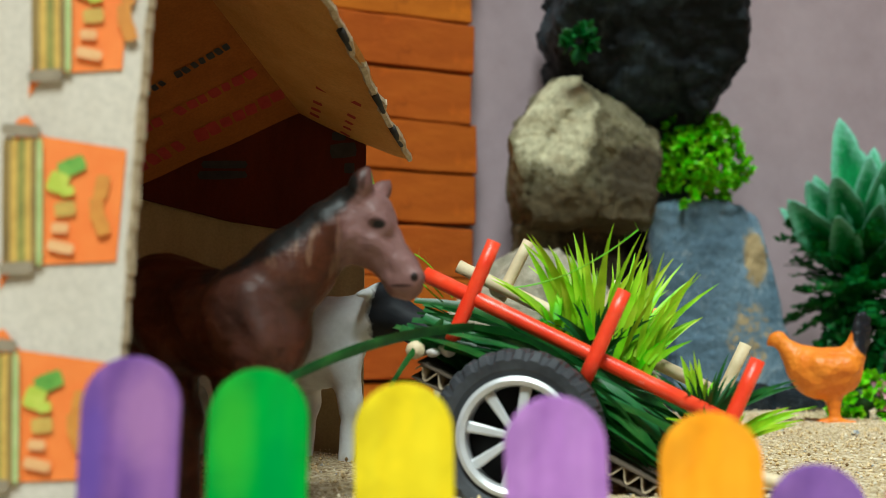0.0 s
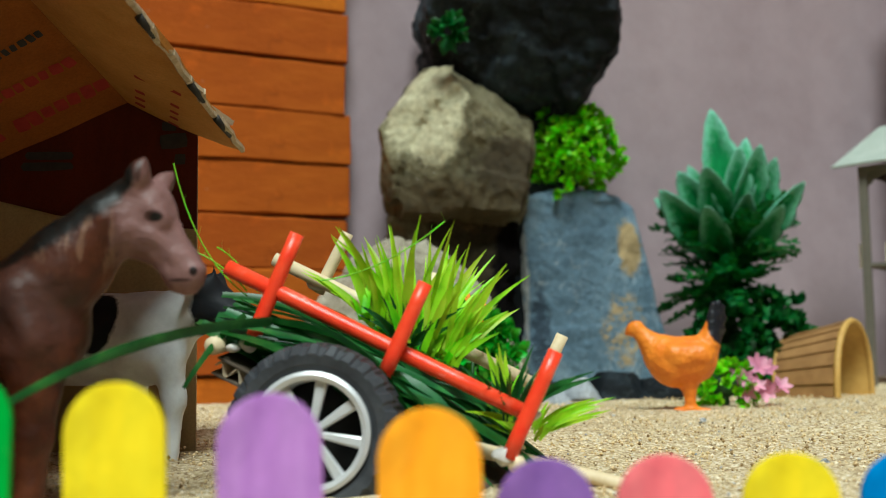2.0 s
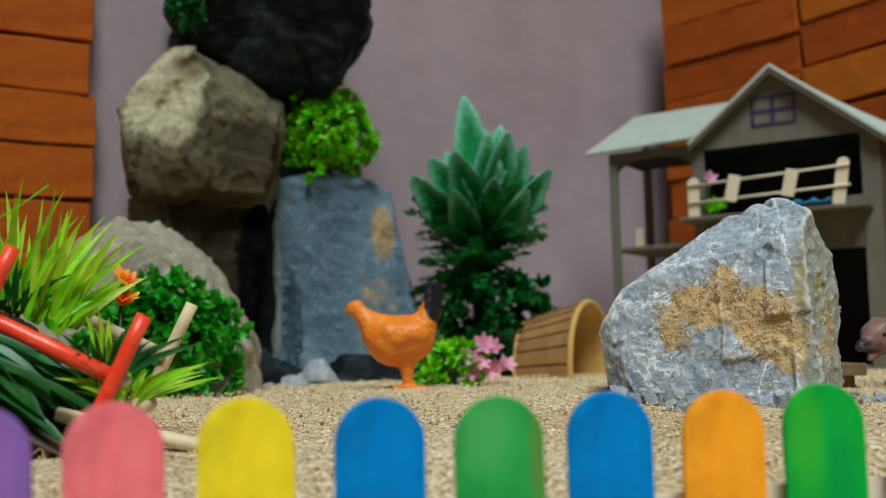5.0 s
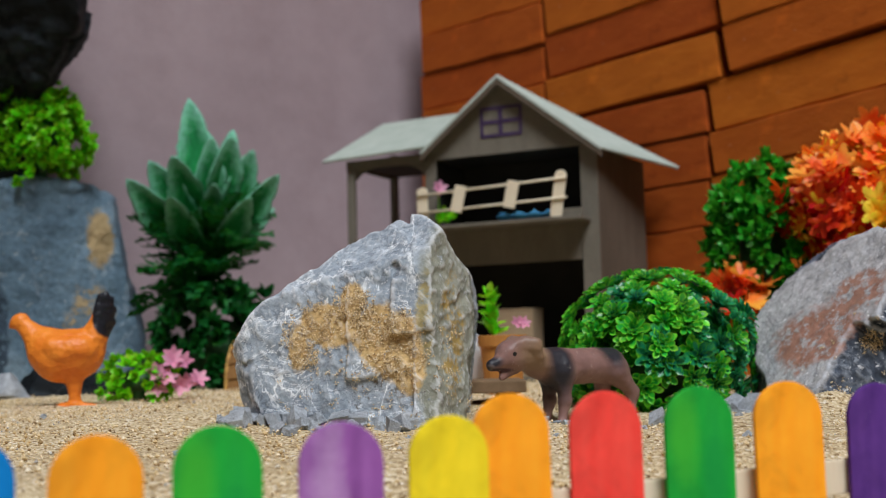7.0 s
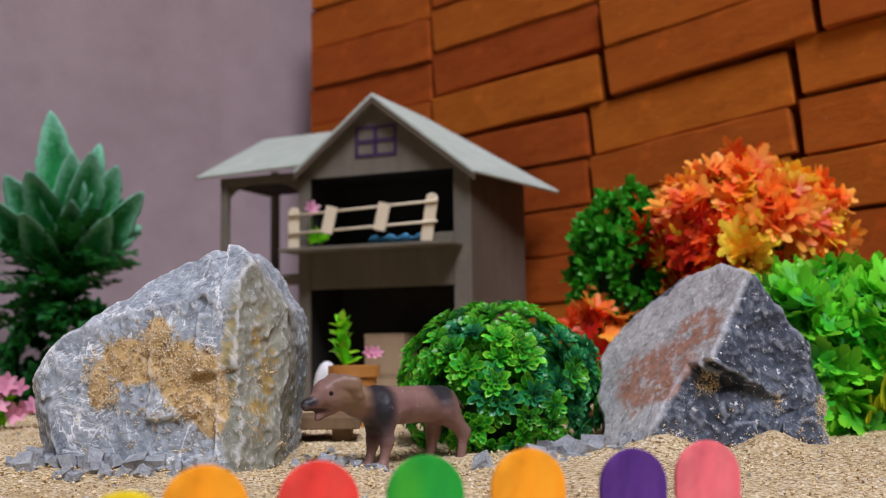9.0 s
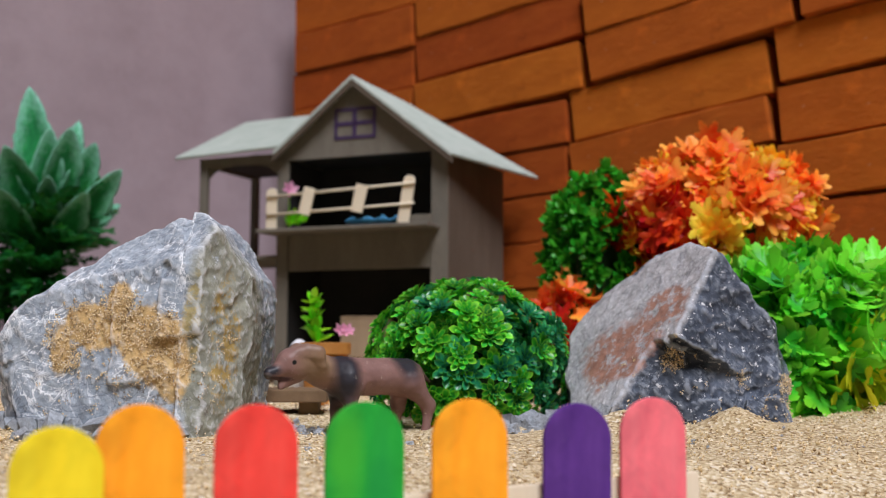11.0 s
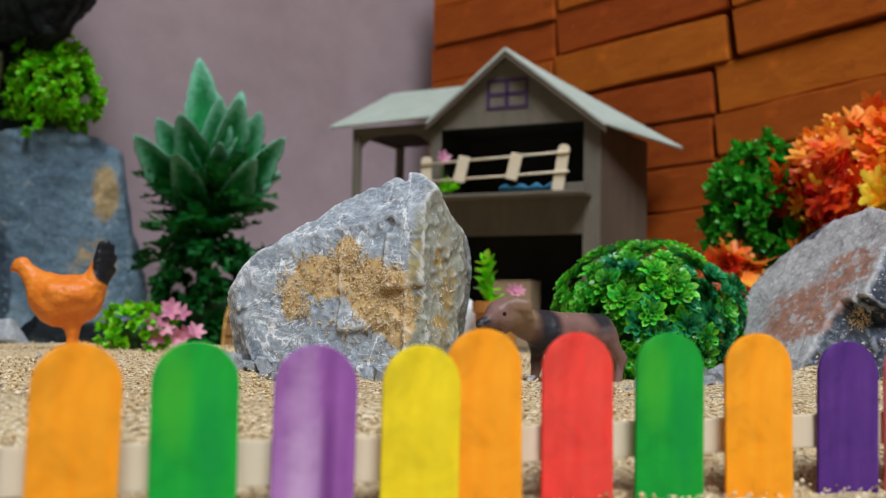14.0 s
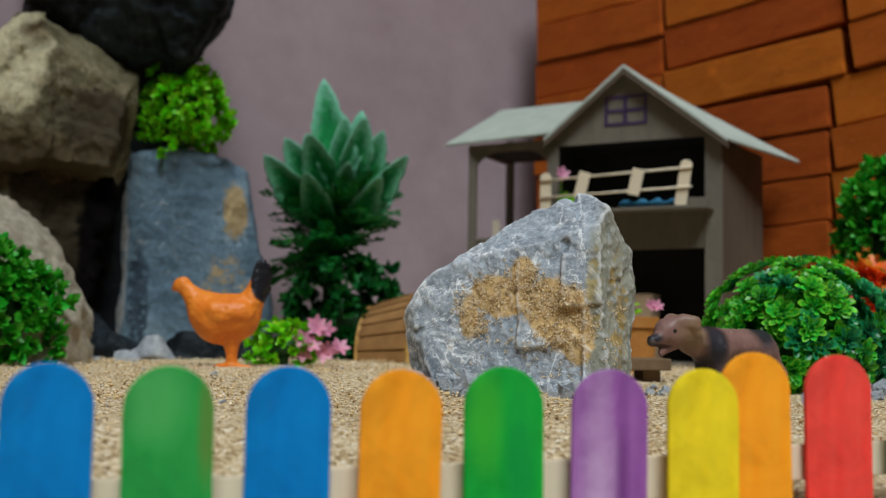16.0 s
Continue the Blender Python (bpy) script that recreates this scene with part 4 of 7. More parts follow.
def boulder(fn, at, turn, lo, hi, step, amp, seed, mat, label, crust, crust_mat, calm=None):
    """A broken rock in its own s, f, z axes with sand grains stuck to it. crust: (s, z, radius, cover, chance)."""
    v, f = nets(fn, lo, hi, step)
    v, nrm = flakes(v, f, amp, seed, calm)
    ob = thing("rock", at, label, "rock", turn=turn)
    part("stone", mesh_of("stone", v, f), mat, ob)
    rng = np.random.RandomState(seed)
    k = np.zeros(len(v))
    for s, z, r, c in crust:
        k = np.maximum(k, c * np.exp(-(((v[:, 0] - s) ** 2 + (v[:, 2] - z) ** 2) / r ** 2) ** 2))
    k *= (nrm[:, 1] < 0.1) * np.clip(0.75 + fbm(v, 55, 3, seed + 9, 0.7) * 0.75, 0, 1.0)
    pick = np.where(rng.rand(len(v)) < k)[0]
    pick = rng.permutation(np.concatenate([pick] * 9))[:52000]
    n = len(pick)
    s = (0.00026 + 0.00032 * rng.rand(n) ** 2)
    c = v[pick] + nrm[pick] * (s * rng.uniform(-0.1, 0.9, n))[:, None] + rng.normal(size=(n, 3)) * step * 0.55
    oc = np.array([(1, 0, 0), (-1, 0, 0), (0, 1, 0), (0, -1, 0), (0, 0, 1), (0, 0, -1)], float)
    gv = oc[None] * rng.uniform(0.6, 1.3, (n, 6, 1)) * s[:, None, None] + c[:, None]
    ang = rng.rand(n) * 6.28
    tri = np.array([(0, 2, 4), (2, 1, 4), (1, 3, 4), (3, 0, 4), (2, 0, 5), (1, 2, 5), (3, 1, 5), (0, 3, 5)])
    d = gv - c[:, None]
    ca, sn = np.cos(ang)[:, None], np.sin(ang)[:, None]
    d = np.stack([d[..., 0] * ca - d[..., 2] * sn, d[..., 1], d[..., 0] * sn + d[..., 2] * ca], -1)
    gv = c[:, None] + d
    gf = tri[None] + 6 * np.arange(n)[:, None, None]
    part("sand_crust", mesh_of("sand_crust", gv.reshape(-1, 3), gf.reshape(-1, 3), False), crust_mat, ob, "ochre sand grains stuck to the stone")
    return ob


def grain_mat():
    n = Nodes("loose_grain", 0.9, spec=0.2)
    n.color(n.ramp(n.island(), [(0.0, (0.20, 0.12, 0.05)), (0.2, (0.62, 0.45, 0.23)), (0.7, (0.82, 0.64, 0.38)), (0.95, (0.92, 0.82, 0.64)), (1.0, (0.3, 0.3, 0.32))]))
    return n.mat


GRAIN = grain_mat()
boulder(rock_a, (0.447, 0.635, 0.0075), -20, (-0.092, -0.078, -0.016), (0.086, 0.068, 0.138), 0.0013, 0.00095, 1, rockA_mat, "large pale grey rock with white veins and a crust of sand",
        [(0.000, 0.074, 0.012, 0.9), (-0.020, 0.065, 0.013, 0.8), (0.007, 0.064, 0.013, 0.7), (0.025, 0.060, 0.012, 0.9), (0.030, 0.046, 0.011, 0.9), (0.016, 0.048, 0.010, 0.8), (-0.027, 0.050, 0.009, 0.8), (-0.033, 0.060, 0.008, 0.8),
         (0.004, 0.084, 0.006, 0.7), (0.010, 0.030, 0.022, 0.045), (-0.020, 0.026, 0.014, 0.05), (0.052, 0.058, 0.006, 0.09), (0.052, 0.038, 0.006, 0.08), (0.055, 0.022, 0.008, 0.05), (0.0, 0.010, 0.05, 0.03), (0.0, 0.034, 0.034, 0.05)], GRAIN,
        lambda v: np.clip(0.62 + (v[:, 0] - 0.030) * 22, 0.62, 0.95))
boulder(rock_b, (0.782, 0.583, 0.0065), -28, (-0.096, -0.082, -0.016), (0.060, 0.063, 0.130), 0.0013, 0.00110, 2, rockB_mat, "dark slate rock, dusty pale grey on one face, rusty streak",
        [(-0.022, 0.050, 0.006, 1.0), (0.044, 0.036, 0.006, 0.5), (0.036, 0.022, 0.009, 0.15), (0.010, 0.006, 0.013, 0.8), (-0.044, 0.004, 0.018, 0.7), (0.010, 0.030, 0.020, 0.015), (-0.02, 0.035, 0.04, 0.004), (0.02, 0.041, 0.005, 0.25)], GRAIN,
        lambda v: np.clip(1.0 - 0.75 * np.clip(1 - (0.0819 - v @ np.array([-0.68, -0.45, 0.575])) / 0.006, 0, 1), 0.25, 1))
rock("rock", (0.262, 1.078, 0.02), [(-0.079, -0.01), (-0.070, 0.198), (-0.055, 0.206), (0.030, 0.202), (0.053, 0.184), (0.076, 0.11), (0.078, 0.03), (0.070, -0.01)],
     (0.030, 0.028), [(-0.95, -1.0, 0.0, 0.070), (0.5, -1.0, 0.1, 0.045)], -4, slab_mat, "upright blue-grey slate slab with ochre stains", 0.0030, 0.0012, 3)
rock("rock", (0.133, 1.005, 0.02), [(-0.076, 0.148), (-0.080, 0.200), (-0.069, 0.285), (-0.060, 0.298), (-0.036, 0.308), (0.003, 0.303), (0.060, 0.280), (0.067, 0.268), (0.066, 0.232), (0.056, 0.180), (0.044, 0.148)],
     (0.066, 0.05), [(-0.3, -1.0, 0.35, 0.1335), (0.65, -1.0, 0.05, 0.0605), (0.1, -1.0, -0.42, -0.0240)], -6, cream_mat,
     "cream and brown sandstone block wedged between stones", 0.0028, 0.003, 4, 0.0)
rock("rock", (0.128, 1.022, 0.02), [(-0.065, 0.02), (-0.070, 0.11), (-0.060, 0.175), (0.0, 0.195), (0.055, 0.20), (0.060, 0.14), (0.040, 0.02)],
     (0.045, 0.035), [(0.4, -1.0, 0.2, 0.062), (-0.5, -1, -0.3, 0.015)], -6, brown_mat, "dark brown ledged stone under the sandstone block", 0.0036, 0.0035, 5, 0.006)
rock("rock", (0.185, 1.015, 0.02), [(-0.100, 0.325), (-0.098, 0.40), (-0.06, 0.47), (0.07, 0.47), (0.100, 0.39), (0.094, 0.332), (0.078, 0.304), (0.046, 0.262), (0.005, 0.275)],
     (0.07, 0.05), [(0.5, -1.0, 0.25, 0.190), (-0.6, -1, 0.2, 0.150), (0.2, -1.0, -0.7, -0.165)], -6, black_mat, "big near-black stone with bluish sheen on top of the pile", 0.0036, 0.0034, 6, 0.0)
# added black block that stands for the deep shadow in the gap
rock("rock", (0.190, 1.088, 0.02), [(-0.05, -0.01), (-0.055, 0.20), (-0.04, 0.27), (0.02, 0.30), (0.048, 0.27), (0.045, 0.1), (0.03, -0.01)],
     (0.03, 0.028), [], -4, black_mat, "tall black stone added to fill the shadowed gap", 0.004, 0.0015, 7)
rock("rock", (0.085, 0.905, 0.014), [(-0.085, -0.01), (-0.085, 0.08), (-0.060, 0.128), (-0.020, 0.148), (0.020, 0.146), (0.060, 0.105), (0.086, 0.050), (0.092, -0.01)],
     (0.055, 0.05), [(-0.4, -1, 0.6, 0.105), (0.5, -1, 0.4, 0.09)], -10, beige_mat, "rounded beige boulder resting on sand", 0.0034, 0.003, 8)
small = [(0.150, 0.93, 0.030, 0.016, "dark"), (0.185, 0.955, 0.036, 0.024, "dark"), (0.222, 0.935, 0.024, 0.026, "grey"), (0.262, 0.955, 0.038, 0.028, "dark"),
         (0.205, 0.925, 0.022, 0.012, "grey"), (0.300, 0.965, 0.034, 0.022, "dark"), (0.340, 0.985, 0.030, 0.016, "dark"), (0.165, 0.985, 0.04, 0.045, "dark")]
for i, (x, y, w, h, c) in enumerate(small):
    rock("stone", (x, y, gz(x, y) - 0.003), [(-w * 0.9, -0.004), (-w, h * 0.5), (-w * 0.5, h), (w * 0.4, h * 0.95), (w, h * 0.4), (w * 0.85, -0.004)],
         (w * 0.6, w * 0.6), [(-0.5, -1, 0.6, w * 0.62), (0.6, -1, 0.5, w * 0.7)], -10 + 25 * math.sin(i * 3.1), black_mat if c == "dark" else grey_mat,
         "small %s grey stone at the foot of the pile" % ("dark" if c == "dark" else "mid"), 0.0028, 0.0015, 20 + i, group="stones at the foot of the pile")


def chips(name, spots, mat, label, seed):
    """Loose angular chips, uncountable: one object."""
    rng = random.Random(seed)
    vs, fs = [], []
    for cx, cy, rx, ry, count, s0, s1 in spots:
        for _ in range(count):
            a, r = rng.uniform(0, 6.28), math.sqrt(rng.random())
            x, y = cx + rx * r * math.cos(a), cy + ry * r * math.sin(a)
            s = s0 + (s1 - s0) * rng.random() ** 2
            q = Euler((rng.gauss(0, 0.45), rng.gauss(0, 0.45), rng.uniform(0, 6.28))).to_matrix()
            sc = Vector((s * rng.uniform(0.7, 1.2), s * rng.uniform(0.6, 1.0), s * rng.uniform(0.50, 0.85)))
            b = len(vs)
            z = gz(x, y) + s * 0.30
            for px in (-1, 1):
                for py in (-1, 1):
                    for pz in (-1, 1):
                        k = rng.uniform(0.55, 1.0)
                        p = q @ Vector((px * sc.x * k, py * sc.y * rng.uniform(0.45, 1), pz * sc.z * rng.uniform(0.5, 1)))
                        vs.append((x + p.x * 0.6, y + p.y * 0.6, z + p.z * 0.6))
            fs += [(b, b + 1, b + 3, b + 2), (b + 4, b + 6, b + 7, b + 5), (b, b + 4, b + 5, b + 1), (b + 2, b + 3, b + 7, b + 6), (b, b + 2, b + 6, b + 4), (b + 1, b + 5, b + 7, b + 3)]
    return solo(name, mesh_of(name, vs, fs, False), mat, (0, 0, 0), label, "gravel", kind="stuff")


chips("gravel", [(0.388, 0.604, 0.034, 0.016, 26, 0.007, 0.014), (0.425, 0.566, 0.05, 0.016, 40, 0.004, 0.013), (0.535, 0.58, 0.04, 0.03, 22, 0.003, 0.009), (0.652, 0.565, 0.050, 0.022, 34, 0.004, 0.013),
                 (0.60, 0.50, 0.15, 0.08, 24, 0.0015, 0.005), (0.37, 0.50, 0.2, 0.1, 22, 0.0012, 0.004), (0.14, 0.90, 0.05, 0.02, 8, 0.003, 0.008), (0.25, 0.75, 0.15, 0.12, 14, 0.001, 0.004),
                 (0.53, 0.62, 0.03, 0.03, 14, 0.002, 0.006)], grey_mat, "loose blue-grey stone chips lying on the sand", 5)


def grains(count, seed):
    rng = np.random.RandomState(seed)
    x = rng.uniform(-0.12, 0.98, count)
    y = 0.30 + 0.66 * rng.rand(count) ** 1.3
    z = ground_z(x, y) + 0.0016 + rng.uniform(-0.0012, 0.001, count)
    s = 0.0005 + 0.0008 * rng.rand(count) ** 3
    oc = np.array([(1, 0, 0), (-1, 0, 0), (0, 1, 0), (0, -1, 0), (0, 0, 1), (0, 0, -1)], float)
    jit = rng.uniform(0.65, 1.2, (count, 6, 1))
    v = oc[None] * jit * s[:, None, None] + np.stack([x, y, z], -1)[:, None]
    tri = np.array([(0, 2, 4), (2, 1, 4), (1, 3, 4), (3, 0, 4), (2, 0, 5), (1, 2, 5), (3, 1, 5), (0, 3, 5)])
    f = tri[None] + 6 * np.arange(count)[:, None, None]
    return solo("sand_grains", mesh_of("sand_grains", v.reshape(-1, 3), f.reshape(-1, 3), False), GRAIN, (0, 0, 0), "loose coarse grains on the sand", "sand", kind="stuff")


grains(26000, 3)

# ---- grey cardboard doll house ----
def house():
    turn = -43.0
    hz = 0.026
    H = thing("dollhouse", (0.6083, 1.0203, 0.0), "grey cardboard toy house with open front, balcony and sage corrugated roof", "toy house", turn=turn)
    T = 0.004

    def slab(name, lo, hi, mat=M["card_grey"], label="", bev=0.0006):
        bm = bmesh.new()
        box(bm, lo, hi, bev)
        return part(name, bm, mat, H, label, smooth=False)

    D = 0.106
    bm = bmesh.new()
    box(bm, (0, 0, hz), (0.004, 0.107, 0.2385), 0.0006)
    # this side's dimmer, brick-tinted light is put into a browner card
    part("side_wall", bm, M["card_brown"], H, "card side tinted darker and browner for its dim light", pose(0.165, 0.002, 0, 0, 0, -7.4), smooth=False)
    slab("side_wall", (-0.006, 0.002, hz), (-0.002, D, 0.250))
    # back walls and added linings are black to stand for the rooms' shade
    slab("back_wall", (0.0012, 0.070, hz + 0.0045), (0.1620, 0.074, 0.1688), M["dark"], "black sheet standing for the shade at the back of the rooms")
    slab("back_wall", (0.0012, 0.070, 0.1746), (0.1620, 0.074, 0.2443), M["dark"], "black sheet standing for the shade at the back of the rooms")
    slab("lining", (0.1622, 0.004, hz + 0.0045), (0.1646, 0.078, 0.2440), M["dark"], "black sheet standing for the shade inside")
    slab("lining", (-0.0016, 0.004, hz + 0.0045), (0.0010, 0.078, 0.2440), M["dark"], "black sheet standing for the shade inside")
    slab("lining", (0.0015, 0.004, 0.1690), (0.1618, 0.069, 0.1708), M["dark"], "black sheet standing for the shade inside")
    slab("post", (0.153, -0.002, hz), (0.1692, 0.0015, 0.244))
    slab("post", (-0.0065, -0.002, hz), (0.0055, 0.0015, 0.248))
    slab("lintel", (0.006, -0.001, 0.137), (0.1525, 0.0022, 0.171))
    slab("floor_slab", (-0.012, -0.030, 0.1712), (0.162, D - 0.005, 0.1745))
    slab("floor_slab", (-0.0015, 0.0, hz), (0.1645, D - 0.005, hz + 0.004))
    # gable front with a small marker-drawn window
    bm = bmesh.new()
    pts = [(-0.006, 0.2425), (0.169, 0.2425), (0.169, 0.2432), (0.077, 0.3125), (-0.006, 0.2462)]
    f = bm.faces.new([bm.verts.new((u, -0.002, z)) for u, z in pts])
    ext = bmesh.ops.extrude_face_region(bm, geom=[f])
    for v in ext["geom"]:
        if isinstance(v, bmesh.types.BMVert):
            v.co.y += 0.004
    bmesh.ops.recalc_face_normals(bm, faces=bm.faces[:])
    gable = part("gable", bm, M["card_grey"], H, smooth=False)
    for lo, hi in [((0.0545, 0.2595), (0.0575, 0.2865)), ((0.0945, 0.2605), (0.0975, 0.2875)), ((0.0545, 0.2585), (0.0975, 0.2615)), ((0.0545, 0.2850), (0.0975, 0.2880)),
                   ((0.0735, 0.2600), (0.0775, 0.2870)), ((0.0560, 0.2715), (0.0965, 0.2750))]:
        bm = bmesh.new()
        box(bm, (lo[0], -0.0028, lo[1]), (hi[0], -0.0016, hi[1]))
        part("window_bar", bm, M["purple_ink"], gable, "dark purple bar", smooth=False)

    # corrugated roof sheets
    def sheet(name, a, b, c, d, n=46, amp=0.0011, th=0.0022):
        """a-b: upper edge, d-c: lower edge; the ribs run from upper to lower edge."""
        a, b, c, d = (Vector(p) for p in (a, b, c, d))
        nrm = (b - a).cross(d - a).normalized()
        if nrm.z < 0:
            nrm.negate()
        bm = bmesh.new()
        cols = []
        for i in range(n * 4 + 1):
            k = i / (n * 4)
            o = nrm * (amp * math.sin(k * n * 2 * math.pi))
            up, lo = a.lerp(b, k), d.lerp(c, k)
            cols.append([bm.verts.new(up + o), bm.verts.new(lo + o), bm.verts.new(lo - nrm * th), bm.verts.new(up - nrm * th)])
        for p, q in zip(cols, cols[1:]):
            for j in range(4):
                bm.faces.new((p[j], q[j], q[(j + 1) % 4], p[(j + 1) % 4]))
        bm.faces.new(cols[0])
        bm.faces.new(list(reversed(cols[-1])))
        bmesh.ops.recalc_face_normals(bm, faces=bm.faces[:])
        return part(name, bm, M["roof"], H, smooth=False)

    rz = 0.3155
    sheet("roof", (0.077, -0.013, rz), (0.077, D, rz), (0.2205, 0.1005, 0.2290), (0.178, -0.013, 0.2360))
    sheet("roof", (0.077, -0.013, rz), (0.077, D, rz), (-0.006, D, 0.2490), (-0.006, -0.013, 0.2490))
    sheet("porch_roof", (0.012, 0.085, 0.3060), (-0.100, 0.085, 0.3040), (-0.118, -0.012, 0.2510), (-0.002, -0.012, 0.2550))
    for (u0, z0), (u1, z1) in (((0.077, rz), (0.178, 0.2360)), ((0.077, rz), (-0.006, 0.2490))):
        bm = bmesh.new()
        vs = [bm.verts.new((u, y, z - o)) for y in (-0.0125, -0.0110) for u, z, o in ((u0, z0, 0.0024), (u1, z1, 0.0024), (u1, z1, 0.0085), (u0, z0, 0.0085))]
        for f in ((0, 1, 2, 3), (7, 6, 5, 4), (0, 4, 5, 1), (1, 5, 6, 2), (2, 6, 7, 3), (3, 7, 4, 0)):
            bm.faces.new([vs[i] for i in f])
        bmesh.ops.recalc_face_normals(bm, faces=bm.faces[:])
        part("fascia", bm, M["card_brown"], H, "dark card strip under the roof edge", smooth=False)
    bm = bmesh.new()
    f = bm.faces.new([bm.verts.new((u, D - 0.003, z)) for u, z in pts])
    ext = bmesh.ops.extrude_face_region(bm, geom=[f])
    for v in ext["geom"]:
        if isinstance(v, bmesh.types.BMVert):
            v.co.y += 0.0025
    bmesh.ops.recalc_face_normals(bm, faces=bm.faces[:])
    part("back_gable", bm, M["card_grey"], H, smooth=False)
    # coloured near black for the dimness under the roof
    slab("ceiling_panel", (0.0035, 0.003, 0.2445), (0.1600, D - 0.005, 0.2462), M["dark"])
    # porch to the side of the main room
    slab("porch_post", (-0.095, -0.002, hz), (-0.087, 0.004, 0.242))
    slab("porch_post", (-0.095, 0.090, hz), (-0.087, 0.096, 0.270))
    slab("porch_beam", (-0.095, -0.0025, 0.2420), (-0.007, 0.0005, 0.2500))
    slab("porch_side", (-0.0945, 0.0045, 0.243), (-0.0905, 0.0895, 0.2490))
    # porch ceiling and the added sheet beside it hold the porch's shade in black
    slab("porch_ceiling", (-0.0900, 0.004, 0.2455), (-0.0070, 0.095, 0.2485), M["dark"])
    slab("porch_lining", (-0.0090, 0.0060, 0.1540), (-0.0064, 0.0940, 0.2450), M["dark"], "black sheet standing for the shade inside")
    slab("porch_floor", (-0.0948, 0.000, 0.1490), (-0.0070, 0.095, 0.1530))
    bm = bmesh.new()
    arch = [(-0.094, 0.2415)] + [(-0.086 + 0.078 * (i / 14), 0.2415 - 0.012 * (abs(2 * i / 14 - 1) ** 4)) for i in range(15)] + [(-0.007, 0.2415)]
    vs = [bm.verts.new((u, 0.0015, z)) for u, z in arch]
    f = bm.faces.new(vs + [bm.verts.new((-0.007, 0.0015, 0.2425)), bm.verts.new((-0.094, 0.0015, 0.2425))])
    part("arch_trim", bm, M["card_grey"], H, smooth=False)
    for u, v in ((-0.105, 0.02), (-0.082, 0.03)):
        bm = bmesh.new()
        box(bm, (u, v, 0.1535 if u > -0.1 else 0.150), (u + 0.008, v + 0.002, 0.1745), 0.0005)
        part("porch_rail_post", bm, M["cream_wood"], H, "bare wooden stick", smooth=False)
    # balcony railing of sticks and toothpicks
    pm = picket_mesh("railing_post", 0.0098, 0.043, 0.0018)
    for u, z0, h, lean in ((0.0022, 0.1745, 0.038, 0), (0.1365, 0.1745, 0.043, 9)):
        part("railing_post", pm, M["cream_wood"], H, "bare craft stick post", pose(u, -0.0255, z0, 0, lean, 0) @ Matrix.Diagonal((1.15, 1, h / 0.043, 1)), smooth=False)
    for u in (0.0390, 0.0925):
        bm = bmesh.new()
        box(bm, (-0.0058, -0.001, 0), (0.0058, 0.001, 0.0252), 0.0004)
        part("railing_post", bm, M["cream_wood"], H, "short square-cut craft stick", pose(u, -0.0300, 0.1858, 0, 14, 0), smooth=False)
    for z0, z1 in ((0.1877, 0.1916), (0.2046, 0.2096)):
        bm = bmesh.new()
        tube(bm, (-0.002, -0.0275, z0), (0.148, -0.0275, z1), 0.0012, seg=8)
        part("railing_bar", bm, M["cream_wood"], H)
    for z0, z1, u0, u1 in ((0.1745, 0.182, 0.136, 0.162),):
        slab("balcony_edge", (u0, -0.024, z0), (u1, -0.020, z1))
    return H


def in_house(u, v, z):
    c, s = math.cos(radians(-43)), math.sin(radians(-43))
    return (0.6083 + u * c - v * s, 1.0203 + u * s + v * c, z)


house()
bm = bmesh.new()
rng = random.Random(4)
rows = []
for i in range(15):
    rows.append([bm.verts.new((-0.03 + 0.060 * i / 14, -0.010 + 0.02 * j / 5, 0.001 + 0.004 * math.sin(i * 0.9 + j) ** 2 + (0.003 if j == 0 else 0) + rng.uniform(0, 0.0012))) for j in range(6)])
for a, b in zip(rows, rows[1:]):
    for j in range(5):
        bm.faces.new((a[j], b[j], b[j + 1], a[j + 1]))
cloth = solo("cloth", bm, M["blue_cloth"], in_house(0.105, -0.008, 0.1752), "crumpled sky-blue cloth lying on the toy balcony", "cloth", turn=-43)
cloth.modifiers.new("thick", "SOLIDIFY").thickness = 0.0012


def carton(u, v, w, d, h, z0=0.0305, tilt=0.0, label="small plain cardboard box inside the toy house"):
    b = thing("carton", in_house(u, v, z0), label, "box", turn=-43 + tilt)
    bm = bmesh.new()
    box(bm, (-w / 2, -d / 2, 0), (w / 2, d / 2, h), 0.0008)
    part("body", bm, M["carton"], b, smooth=False)
    bm = bmesh.new()
    box(bm, (-w / 2 - 0.0004, -d / 2 - 0.0004, h + 0.0001), (w / 2 + 0.0004, d / 2 + 0.0004, h + 0.0018), 0.0005)
    part("lid", bm, M["carton"], b, smooth=False)
    return b


carton(0.079, 0.020, 0.042, 0.03, 0.024)
carton(0.079, 0.020, 0.040, 0.028, 0.036, 0.0305 + 0.0262)

